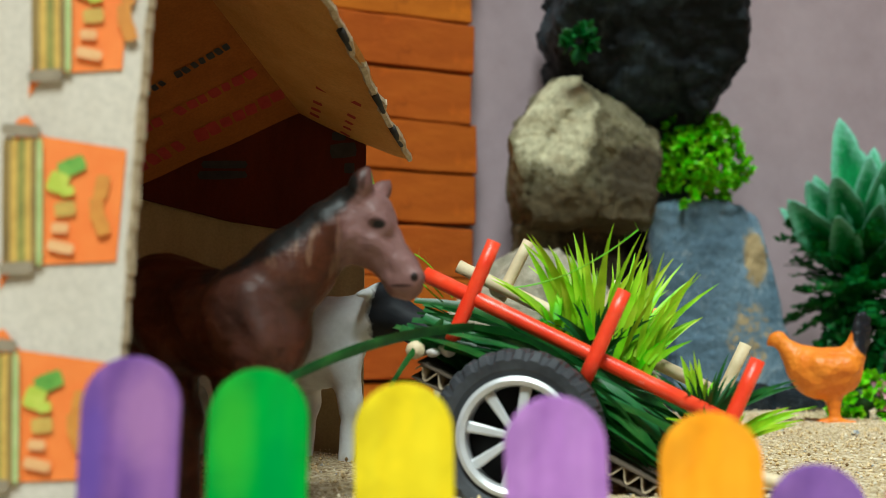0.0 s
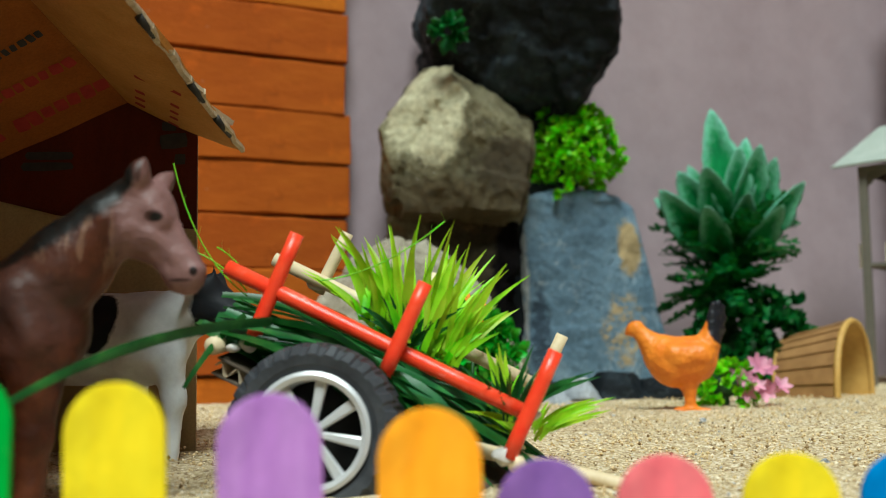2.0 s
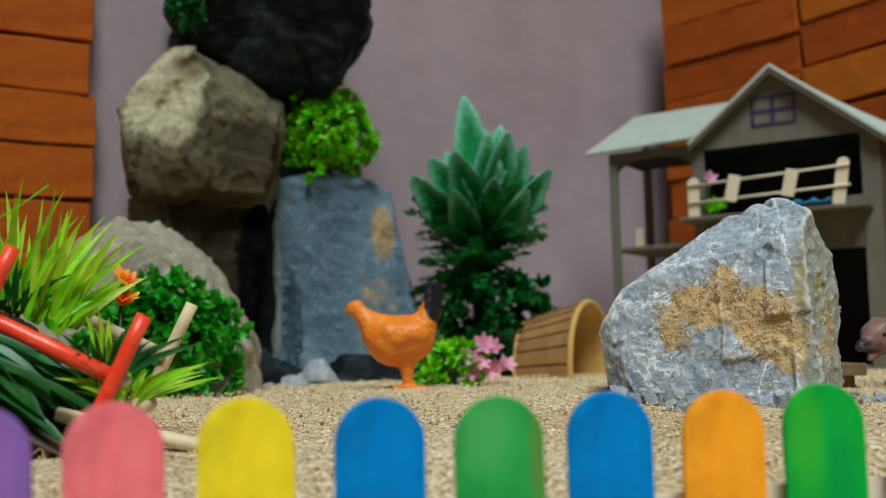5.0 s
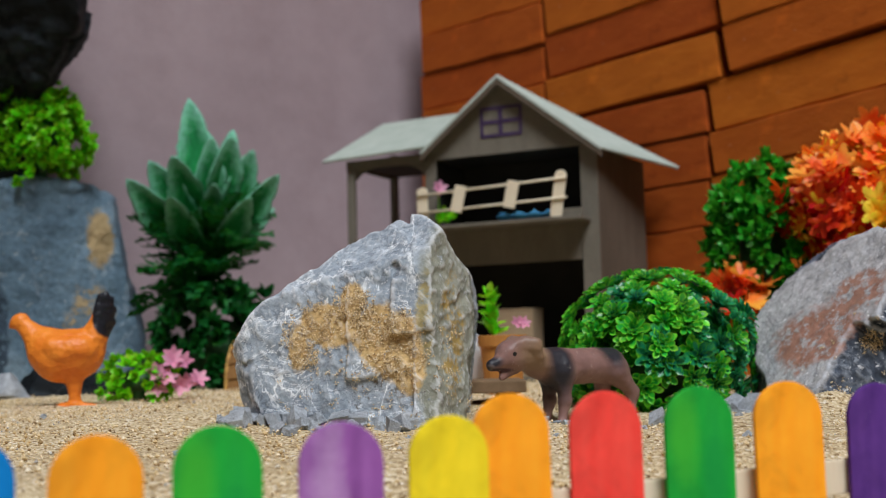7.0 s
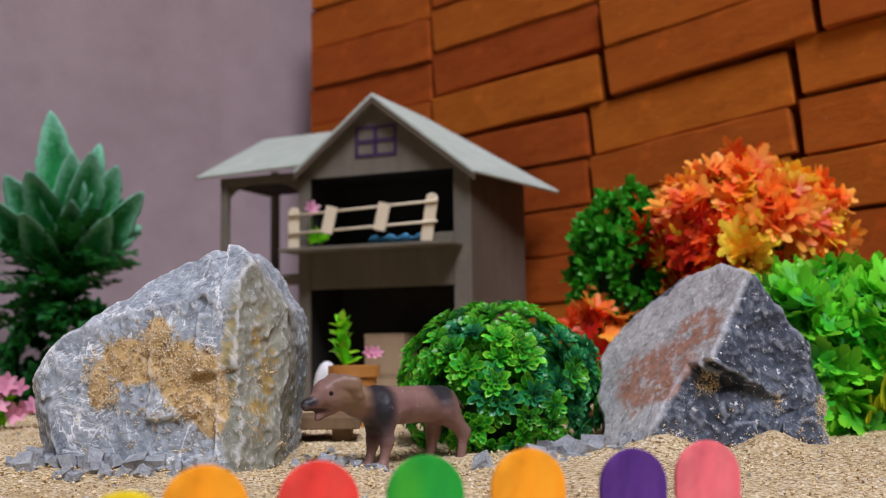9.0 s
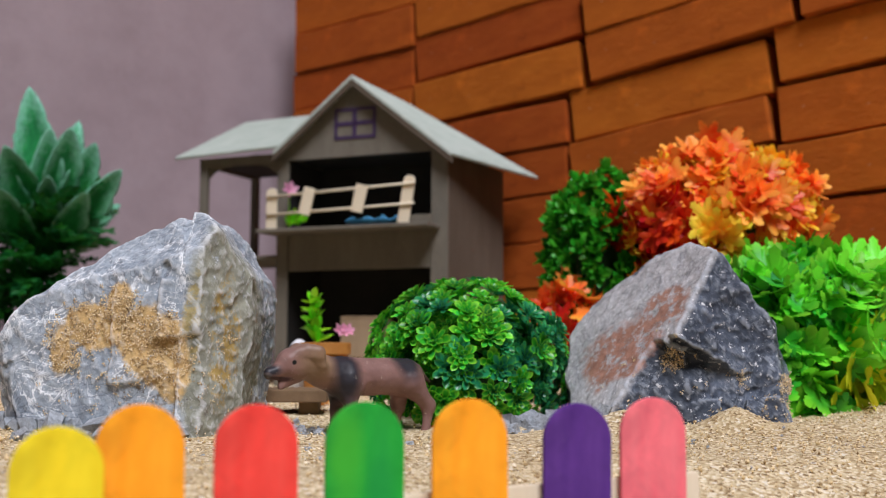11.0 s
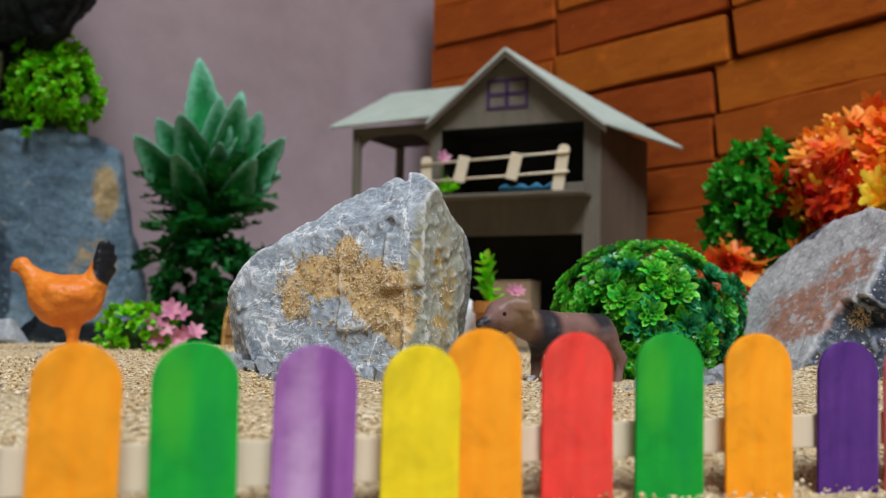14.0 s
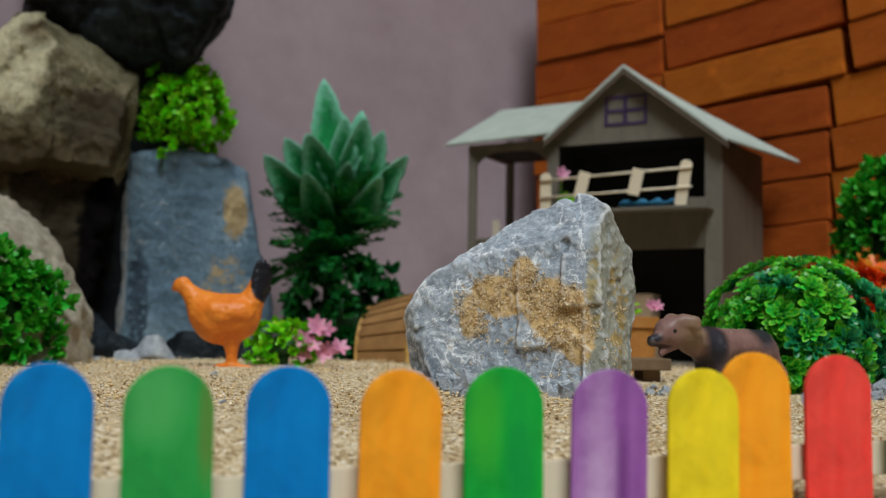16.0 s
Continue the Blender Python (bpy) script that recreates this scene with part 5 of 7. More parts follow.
# ---- cardboard barn ----
def sheet_of(a, b, c, d, th=0.0032, cuts=10, bow=0.0, ragged=0.0, seed=0, normal_up=True):
    """A cardboard sheet over the quad a-b-c-d, bowed, its b-c edge torn."""
    a, b, c, d = (Vector(p) for p in (a, b, c, d))
    n = (b - a).cross(d - a).normalized()
    rng = random.Random(seed)
    bm = bmesh.new()
    grid = []
    for i in range(cuts + 1):
        row = []
        u = i / cuts
        for j in range(cuts * 2 + 1):
            v = j / (cuts * 2)
            p = a.lerp(b, u).lerp(d.lerp(c, u), v) + n * (bow * math.sin(math.pi * u) * math.sin(math.pi * (0.15 + 0.7 * v)) + 0.0008 * noise.noise(Vector((u * 4, v * 4, seed))))
            if ragged and i == cuts:
                p += (b - a).normalized() * rng.uniform(-ragged, ragged)
            row.append(bm.verts.new(p))
        grid.append(row)
    fs = []
    for r0, r1 in zip(grid, grid[1:]):
        for j in range(cuts * 2):
            fs.append(bm.faces.new((r0[j], r1[j], r1[j + 1], r0[j + 1])))
    ext = bmesh.ops.extrude_face_region(bm, geom=fs)
    for v in ext["geom"]:
        if isinstance(v, bmesh.types.BMVert):
            v.co += n * th
    bmesh.ops.recalc_face_normals(bm, faces=bm.faces[:])
    return bm


def marks(name, a, u_dir, v_dir, n_dir, bars, mat, parent, label=""):
    """Flat printed marks: bars (u, v, width, height, turn) in metres on a face, 0.4 mm proud."""
    a, ud, vd, nd = Vector(a), Vector(u_dir).normalized(), Vector(v_dir), Vector(n_dir).normalized()
    vd = (vd - ud * vd.dot(ud)).normalized()
    for u, v, w, h, t in bars:
        bm = bmesh.new()
        c, s = math.cos(radians(t)), math.sin(radians(t))
        k = 8
        ring = []
        for i in range(k):
            ang = 2 * math.pi * i / k
            x = math.copysign(abs(math.cos(ang)) ** 0.3, math.cos(ang)) * w / 2
            y = math.copysign(abs(math.sin(ang)) ** 0.3, math.sin(ang)) * h / 2
            ring.append(bm.verts.new(a + ud * (u + x * c - y * s) + vd * (v + x * s + y * c) + nd * 0.0006))
        bm.faces.new(ring)
        part(name, bm, mat, parent, label, smooth=False)


def letter_row(u, v, du, dv, count, w, h, seed, gap=(0, )):
    rng = random.Random(seed)
    t = math.degrees(math.atan2(dv, du))
    out = []
    for i in range(count):
        if i in gap:
            continue
        k = i + rng.uniform(-0.08, 0.08)
        out.append((u + du * k, v + dv * k, w * rng.uniform(0.75, 1.1), h * rng.uniform(0.8, 1.15), t + rng.uniform(-12, 12)))
    return out


def barn():
    B = thing("cardboard_barn", (-0.10, 0.45, 0.0), "toy stable of cut brown cartons with torn edges and printed front", "toy stable")
    off = Vector((0.10, -0.45, 0.0))
    q = lambda *p: Vector(p) + off
    Lb, Rb = q(-0.172, 0.613, 0.163), q(-0.080, 0.611, 0.2055)
    Rf, Lf = q(-0.173, 0.280, 0.309), q(-0.276, 0.280, 0.265)
    Eb, Ef = q(-0.019, 0.612, 0.1790), q(-0.0745, 0.280, 0.243)
    left = part("roof_sheet", sheet_of(Lf, Rf, Rb, Lb, 0.003, 10, 0.0, 0, 1), M["card_shaded"], B, "brown carton sheet darkened for roof shade, with faded red print", smooth=False)
    bm = sheet_of(Rf + Vector((-0.0025, 0, 0.0012)), Ef, Eb, Rb + Vector((-0.0025, 0, 0.0012)), 0.003, 12, -0.004, 0.0022, 2)
    flap = part("roof_sheet", bm, M["card_lit"], B, "bent carton flap with a torn edge", smooth=False)
    edge = bmesh.new()
    rng = random.Random(9)
    prev = None
    for i in range(41):
        k = i / 40
        p = Ef.lerp(Eb, k) + Vector((rng.uniform(-0.001, 0.0022), 0, rng.uniform(-0.0012, 0.0018)))
        if prev is not None and rng.random() < 0.93:
            tube(edge, prev, p, 0.0016 + 0.0008 * rng.random(), seg=5)
        prev = p
    part("torn_edge", edge, M["flute"], flap, "pale torn paper edge", smooth=False)
    for k, (a0, a1) in enumerate(((0.55, 0.60), (0.74, 0.80), (0.86, 0.93))):
        bm = bmesh.new()
        tube(bm, Ef.lerp(Eb, a0) + Vector((0.0006, -0.0008, -0.0010)), Ef.lerp(Eb, a1) + Vector((0.0006, -0.0008, -0.0010)), 0.0021, 0.0012, 6)
        part("torn_edge", bm, M["black_ink"], flap, "blackened torn spot")
    # back wall: a printed flap hanging from the gable, darkened for roof shade, over a plain tan panel
    def upright(name, pts, th, mat, label=""):
        bm = bmesh.new()
        f = bm.faces.new([bm.verts.new(p) for p in pts])
        ext = bmesh.ops.extrude_face_region(bm, geom=[f])
        for v in ext["geom"]:
            if isinstance(v, bmesh.types.BMVert):
                v.co.y += th
        bmesh.ops.recalc_face_normals(bm, faces=bm.faces[:])
        return part(name, bm, mat, B, label, smooth=False)

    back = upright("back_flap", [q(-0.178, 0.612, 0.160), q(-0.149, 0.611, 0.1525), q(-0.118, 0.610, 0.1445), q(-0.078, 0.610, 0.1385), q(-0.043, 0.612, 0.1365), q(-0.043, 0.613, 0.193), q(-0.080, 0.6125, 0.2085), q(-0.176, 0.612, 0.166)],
                   0.003, M["card_dark"], "red-brown printed carton flap darkened for the shade under the roof")
    upright("back_wall", [q(-0.178, 0.618, 0.0), q(-0.044, 0.622, 0.0), q(-0.044, 0.620, 0.185), q(-0.080, 0.6175, 0.200), q(-0.178, 0.618, 0.163)], 0.003, M["card_tan"], "plain tan carton panel")
    side = bmesh.new()
    box(side, tuple(q(-0.268, 0.33, 0.0)), tuple(q(-0.264, 0.60, 0.243)), 0.0006)
    part("side_wall", side, M["card"], B, smooth=False)
    tip = part("roof_sheet", sheet_of(q(-0.085, 0.58, 0.217), q(-0.034, 0.58, 0.196), q(-0.028, 0.645, 0.200), q(-0.075, 0.645, 0.218), 0.0028, 6, 0, 0.001, 5), M["card_pale"], B, "pale carton offcut under the flap", smooth=False)
    # printed front panel
    x0, x1, y, z1 = -0.34, -0.089, 0.315, 0.26
    bm = bmesh.new()
    zs = [i / 40 * z1 for i in range(41)]
    rng = random.Random(3)
    fr, bk = [], []
    for z in zs:
        e = -0.0945 + 0.008 * min(1, z / 0.168) + 0.0004 * math.sin(z * 900) + rng.uniform(-0.0004, 0.0004)
        fr.append((bm.verts.new(q(x0, y, z)), bm.verts.new(q(e, y, z))))
        bk.append((bm.verts.new(q(x0, y + 0.005, z)), bm.verts.new(q(e + 0.0006 * math.sin(z * 1400), y + 0.005, z))))
    for i in range(40):
        bm.faces.new((fr[i][0], fr[i][1], fr[i + 1][1], fr[i + 1][0]))
        bm.faces.new((bk[i][1], bk[i][0], bk[i + 1][0], bk[i + 1][1]))
        bm.faces.new((fr[i][1], bk[i][1], bk[i + 1][1], fr[i + 1][1]))
    panel = part("front_panel", bm, M["card_pale"], B, "pale carton panel printed with orange packets", smooth=False)
    edge = bmesh.new()
    for i in range(40):
        z = i / 40 * z1
        e = -0.0945 + 0.008 * min(1, z / 0.168)
        tube(edge, q(e - 0.0004, y + 0.0025, z), q(e - 0.0004, y + 0.0025, z + z1 / 39.5), 0.0024 + 0.0002 * (i % 3), seg=6)
    part("cut_edge", edge, M["flute"], panel, "ribbed cut edge of the carton", smooth=False)
    # packets as plain printed shapes
    for z0, zz, xa in ((0.146, 0.190, -0.120), (0.0905, 0.1325, -0.1262), (0.030, 0.0715, -0.1305)):
        bm = bmesh.new()
        outline = [(xa + 0.0008, z0 - 0.004), (xa + 0.004, z0 + 0.0005), (xa + 0.010, z0 + 0.003), (-0.0925, z0 + 0.004), (-0.0905, zz - 0.006), (xa + 0.012, zz - 0.002), (xa + 0.007, zz + 0.004), (xa + 0.004, zz + 0.003)]
        bm.faces.new([bm.verts.new(q(x, y - 0.0006, z)) for x, z in outline])
        part("printed_packet", bm, M["print_orange"], panel, "orange packet printed on carton", smooth=False)
        N, U, V = (0, -1, 0), (1, 0, 0), (0, 0, 1)
        h = zz - z0
        for k, (u, w, mt) in enumerate(((0.0016, 0.0024, "print_brown"), (0.0038, 0.0022, "print_ochre"), (0.0060, 0.0024, "print_olive"), (0.0080, 0.0020, "print_ochre"), (0.0098, 0.0022, "print_brown"))):
            marks("printed_strip", q(0, y - 0.0007 - 0.0001 * k, 0), U, V, N, [(xa + u + 0.0006, z0 + h * 0.5, w, h * 0.90, 2)], M[mt], panel, "brown and olive photo strip")
        marks("printed_strip", q(0, y - 0.0013, 0), U, V, N, [(xa + 0.0058, zz - 0.0005, 0.0115, 0.0035, -4)], M["print_grey"], panel)
        marks("printed_strip", q(0, y - 0.0013, 0), U, V, N, [(xa + 0.0058, z0 + 0.0020, 0.0100, 0.0035, 4)], M["print_grey"], panel)
        marks("printed_strip", q(0, y - 0.0012, 0), U, V, N, [(xa + 0.0118, z0 + h * 0.5, 0.0018, h * 0.9, 2)], M["print_pale_green"], panel)
        marks("printed_badge", q(0, y - 0.0008, 0), U, V, N, [(xa + 0.0205, z0 + h * 0.74, 0.0082, 0.0050, 22)], M["print_green"], panel)
        marks("printed_badge", q(0, y - 0.0010, 0), U, V, N, [(xa + 0.0168, z0 + h * 0.63, 0.0060, 0.0062, -20)], M["print_lime"], panel)
        marks("printed_badge", q(0, y - 0.0012, 0), U, V, N, [(xa + 0.0196, z0 + h * 0.57, 0.0040, 0.0030, 10)], M["print_lime"], panel)
        for k, (u, w2, hh) in enumerate(((0.0190, 0.0062, 0.0044), (0.0178, 0.0050, 0.0030), (0.0182, 0.0078, 0.0032))):
            marks("printed_badge", q(0, y - 0.0008 - 0.0002 * k, 0), U, V, N, [(xa + u, z0 + h * (0.45 - 0.13 * k), w2, hh, 6 - 9 * k)], M["print_ochre" if k == 0 else "print_cream"], panel)
        for k, (u, v) in enumerate(((0.0292, 0.60), (0.0280, 0.45), (0.0294, 0.35))):
            marks("printed_badge", q(0, y - 0.0008 - 0.0002 * k, 0), U, V, N, [(xa + u, z0 + h * v, 0.0042, 0.0070, 15 * k - 10)], M["print_rust"], panel)
    # faded print inside the roof: plain bars
    ud = Rb - Lb
    vd = Lf - Lb
    n_in = -(ud.cross(vd)).normalized()
    if n_in.z > 0:
        n_in.negate()
    ul = ud.length
    marks("faded_print", Lb, ud, vd, n_in, letter_row(0.012, 0.017, 0.0075, 0.0005, 12, 0.0070, 0.0105, 1, (4, )) + letter_row(0.020, 0.043, 0.0068, 0.0005, 11, 0.0058, 0.0075, 2, (3, )), M["red_ink"], left)
    ring = []
    for i in range(22):
        a = 2 * math.pi * i / 22
        ring.append((0.036 + 0.012 * math.cos(a), 0.092 + 0.016 * math.sin(a), 0.0036, 0.0012, math.degrees(math.atan2(0.016 * math.cos(a), -0.012 * math.sin(a)))))
    marks("faded_print", Lb, ud, vd, n_in, ring + letter_row(0.029, 0.092, 0.0035, 0.0002, 5, 0.003, 0.006, 3) + letter_row(0.034, 0.068, 0.0046, 0.0006, 12, 0.0038, 0.0050, 4, (4, )), M["black_ink"], left)
    ud2, vd2 = (Eb - Rb), (Rf - Rb)
    n2 = ud2.cross(vd2).normalized()
    if n2.z > 0:
        n2.negate()
    marks("faded_print", Rb + n2 * 0.0042, ud2, vd2, n2, letter_row(0.012, 0.02, 0.0012, 0.010, 9, 0.004, 0.006, 6, (3, 6)) + letter_row(0.03, 0.012, 0.0012, 0.010, 10, 0.004, 0.006, 7, (4, )), M["red_ink"], flap)
    marks("faded_print", q(-0.1225, 0.6125, 0.173), (1, 0, 0), (0, 0, 1), (0, -1, 0), [(0.001, 0.0035, 0.026, 0.0045, 0), (0.0, -0.0025, 0.028, 0.0050, 0), (0.0, -0.0095, 0.028, 0.005, 0), (0.067, 0.0115, 0.015, 0.0085, 6), (0.0645, 0.0195, 0.008, 0.005, 0), (0.0705, 0.0015, 0.006, 0.006, 0)],
          M["black_ink"], back)
    return B


barn()


# ---- hay cart ----
def cart():
    C = thing("toy_cart", (0.05, 0.47, 0.0135), "tipped toy cart of red dowels loaded with green grass", "cart")
    off = Vector((-0.05, -0.47, -0.0135))
    q = lambda *p: Vector(p) + off

    def rod(name, a, b, r, mat, label="", wob=0.0):
        bm = bmesh.new()
        tube(bm, q(*a), q(*b), r, r * 0.96, 16, rings=4)
        es = [e for e in bm.edges if e.calc_face_angle(0) > 1.0]
        bmesh.ops.bevel(bm, geom=es, offset=0.0005, segments=2, affect="EDGES")
        return part(name, bm, mat, C, label, smooth=True)

    rod("rail", (-0.0075, 0.4665, 0.1035), (0.1135, 0.4425, 0.0425), 0.0033, M["red_paint"], "red painted dowel")
    rod("rail", (0.007, 0.5185, 0.1115), (0.125, 0.5065, 0.0525), 0.0031, M["dowel"], "bare wooden dowel")
    for a, b, m, r in (((0.002, 0.4630, 0.0715), (0.0213, 0.4600, 0.1165), "red_paint", 0.0032), ((0.0560, 0.4460, 0.0590), (0.0725, 0.4450, 0.0950), "red_paint", 0.0031),
                       ((0.1030, 0.4360, 0.0270), (0.1220, 0.4345, 0.0675), "red_paint", 0.0031), ((0.0265, 0.5240, 0.0960), (0.0405, 0.5215, 0.1235), "dowel", 0.0029),
                       ((0.0700, 0.5150, 0.0800), (0.0815, 0.5130, 0.1035), "dowel", 0.0029), ((0.1180, 0.5110, 0.0350), (0.1372, 0.5075, 0.0750), "dowel", 0.0029)):
        rod("stake", a, b, r, M[m], "red painted dowel" if m == "red_paint" else "bare wooden dowel")
    rod("cross_bar", (-0.0115, 0.4560, 0.0715), (-0.003, 0.535, 0.0765), 0.0037, M["dowel"], "bare wooden dowel")
    rod("cross_bar", (0.106, 0.434, 0.0245), (0.118, 0.520, 0.031), 0.0034, M["dowel"], "bare wooden dowel")
    rod("shaft", (0.088, 0.452, 0.0305), (0.176, 0.438, 0.0085), 0.0030, M["dowel"], "bare wooden dowel resting on sand")
    # corrugated bed: two liners with a wavy core
    e1 = (q(0.1135, 0.4425, 0.0425) - q(-0.0075, 0.4665, 0.1035))
    ln = e1.length * 1.04
    e1.normalize()
    e2 = (q(0.007, 0.5185, 0.1115) - q(-0.0075, 0.4665, 0.1035)).normalized()
    e3 = e1.cross(e2).normalized()
    if e3.z < 0:
        e3.negate()
    org = q(-0.0105, 0.4600, 0.0665)
    frm = Matrix((e1, e2, e3)).transposed().to_4x4()
    frm.translation = org
    bm = bmesh.new()
    box(bm, (0, 0, 0), (ln, 0.058, 0.0008), m=frm)
    box(bm, (0, 0, -0.0068), (ln, 0.058, -0.0060), m=frm)
    bed = part("bed", bm, M["card_brown"], C, "corrugated cardboard bed", smooth=False)
    bm = bmesh.new()
    n = 150
    prev = None
    for i in range(n + 1):
        x = ln * i / n
        z = -0.003 + 0.0027 * math.sin(i / n * 2 * math.pi * 19)
        cur = [bm.verts.new(frm @ Vector((x, yy, z))) for yy in (0.0004, 0.0575)]
        if prev:
            bm.faces.new((prev[0], cur[0], cur[1], prev[1]))
        prev = cur
    fl = part("flute_core", bm, M["flute"], bed, "wavy inner paper", smooth=True)
    fl.modifiers.new("thick", "SOLIDIFY").thickness = 0.0004
    for i, (p, r) in enumerate((((0.002, 0.460, 0.0715), 0.0036), ((0.113, 0.4415, 0.043), 0.0034), ((0.1025, 0.4375, 0.0275), 0.0050), ((0.0275, 0.5220, 0.1005), 0.0050), ((-0.004, 0.4585, 0.0705), 0.0024))):
        bm = bmesh.new()
        bmesh.ops.create_icosphere(bm, subdivisions=3, radius=r, matrix=Matrix.Translation(q(*p)) @ Matrix.Diagonal((1.15, 0.8, 0.62, 1)))
        for v in bm.verts:
            v.co += noise.noise_vector(v.co * 260) * r * 0.35
        part("glue_blob", bm, M["glue"], C, "milky hot glue")

    def wheel(at, lean):
        W = pose(*q(*at), 0, 0, 0) @ pose(0, 0, 0, -90 + lean[0], 0, lean[1])
        R, r0, w = 0.0335, 0.0228, 0.0125
        bm = bmesh.new()
        prof = [(r0, -w * 0.75), (r0 + 0.003, -w * 0.95), (R - 0.0045, -w), (R - 0.0010, -w * 0.72), (R, -w * 0.3), (R, w * 0.3), (R - 0.001, w * 0.72), (R - 0.0045, w), (r0 + 0.003, w * 0.95), (r0, w * 0.75)]
        seg, blocks = 168, 28
        rings = []
        for i in range(seg):
            ring = []
            for j, (r, z) in enumerate(prof):
                a = 2 * math.pi * i / seg
                ph = (i / seg * blocks + 0.22 * (1 if z > 0 else -1) + abs(z) * 40) % 1.0
                r += 0.0011 * (1 if ph < 0.62 else 0) if 2 < j < 7 else (0.0007 * (1 if ph < 0.62 else 0) if j in (2, 7) else 0)
                ring.append(bm.verts.new((math.cos(a) * r, math.sin(a) * r, z)))
            rings.append(ring)
        for i in range(seg):
            p, c = rings[i], rings[(i + 1) % seg]
            for j in range(len(prof) - 1):
                bm.faces.new((p[j], c[j], c[j + 1], p[j + 1]))
        bmesh.ops.recalc_face_normals(bm, faces=bm.faces[:])
        ty = part("wheel", bm, M["rubber"], C, "fat black rubber tyre with blocky tread", W, smooth=False)
        bm = bmesh.new()
        for i in range(8):
            m = Matrix.Rotation(2 * math.pi * i / 8 + 0.2, 4, "Z")
            for vx in box(bm, (0.004, -0.0016, -w * 0.78), (r0 - 0.0004, 0.0016, -w * 0.42), 0.0006, 1):
                if vx.is_valid:
                    k = max(0.0, (vx.co.x - 0.004) / (r0 - 0.004))
                    vx.co.y *= 0.85 + 0.75 * k * k
                    vx.co.z -= 0.0010 * math.sin(math.pi * k)
                    vx.co = m @ vx.co
        prof = [(r0 + 0.0004, -w * 0.55), (r0 + 0.0004, -w * 0.98), (r0 - 0.0012, -w * 1.04), (r0 - 0.0030, -w * 0.96), (r0 - 0.0034, -w * 0.5), (r0 - 0.0026, w * 0.9), (r0 + 0.0002, w * 0.9)]
        seg = 72
        rings = []
        for i in range(seg):
            a = 2 * math.pi * i / seg
            rings.append([bm.verts.new((math.cos(a) * r, math.sin(a) * r, z)) for r, z in prof])
        for i in range(seg):
            p, c = rings[i], rings[(i + 1) % seg]
            for j in range(len(prof)):
                k = (j + 1) % len(prof)
                bm.faces.new((p[j], c[j], c[k], p[k]))
        bmesh.ops.recalc_face_normals(bm, faces=bm.faces[:])
        rim = part("rim", bm, M["rim"], ty, "silver plastic eight-spoke rim", smooth=False)
        bm = bmesh.new()
        bmesh.ops.create_cone(bm, cap_ends=True, segments=24, radius1=0.0052, radius2=0.0044, depth=w * 0.6, matrix=Matrix.Translation((0, 0, -w * 0.62)) @ Matrix.Rotation(math.pi, 4, "X"))
        for i in range(5):
            a = 2 * math.pi * i / 5
            bmesh.ops.create_uvsphere(bm, u_segments=8, v_segments=6, radius=0.0007, matrix=Matrix.Translation((math.cos(a) * 0.0032, math.sin(a) * 0.0032, -w * 0.93)))
        part("hub", bm, M["rim"], ty, "silver plastic hub")
        bm = bmesh.new()
        bmesh.ops.create_cone(bm, cap_ends=True, segments=40, radius1=r0 - 0.0028, radius2=r0 - 0.0028, depth=0.001, matrix=Matrix.Translation((0, 0, w * 0.45)))
        part("wheel_back", bm, M["dark"], ty, "dark inner disc")

    wheel((0.0296, 0.4430, 0.0375), (-3, -9))
    wheel((0.0440, 0.5330, 0.0400), (-3, -9))
    rod("axle", (0.030, 0.450, 0.0378), (0.0435, 0.528, 0.0398), 0.0022, M["dark"])

    # grass load
    rng = random.Random(21)
    bm = bmesh.new()
    for _ in range(95):
        s0, side = rng.uniform(-0.02, 0.05), rng.uniform(0.0, 0.052)
        L = rng.uniform(0.06, 0.105)
        up = rng.uniform(0.001, 0.018)
        arch, sw = rng.uniform(-0.004, 0.012), rng.uniform(-0.02, 0.02)
        pts = []
        for i in range(8):
            k = i / 7
            pts.append(frm @ Vector((s0 + L * k, side + sw * k, up + arch * math.sin(k * math.pi) - 0.01 * max(0, k - 0.8))))
        w = rng.uniform(0.0018, 0.0046)
        ribbon(bm, pts, [w * (0.4 + 0.6 * math.sin(math.pi * (0.15 + 0.75 * i / 7))) for i in range(7)] + [0.0001], up=(0.2, rng.uniform(-1, 0.4), 0.7))
    for a, mid, b, w in (((0.012, 0.448, 0.0805), (-0.0295, 0.398, 0.0775), (-0.064, 0.374, 0.0535), 0.0021), ((0.0, 0.465, 0.084), (-0.012, 0.455, 0.074), (-0.022, 0.45, 0.055), 0.0012)):
        a, mid, b = q(*a), q(*mid), q(*b)
        pts = [a.lerp(mid, k).lerp(mid.lerp(b, k), k) for k in (i / 11 for i in range(12))]
        ribbon(bm, pts, [w] * 6 + [w * (1 - 0.5 * i / 6) + 0.0001 for i in range(6)], up=(0, 1, 0.35))
    part("long_grass", bm, M["blade"], C, "long dark green grass blades")

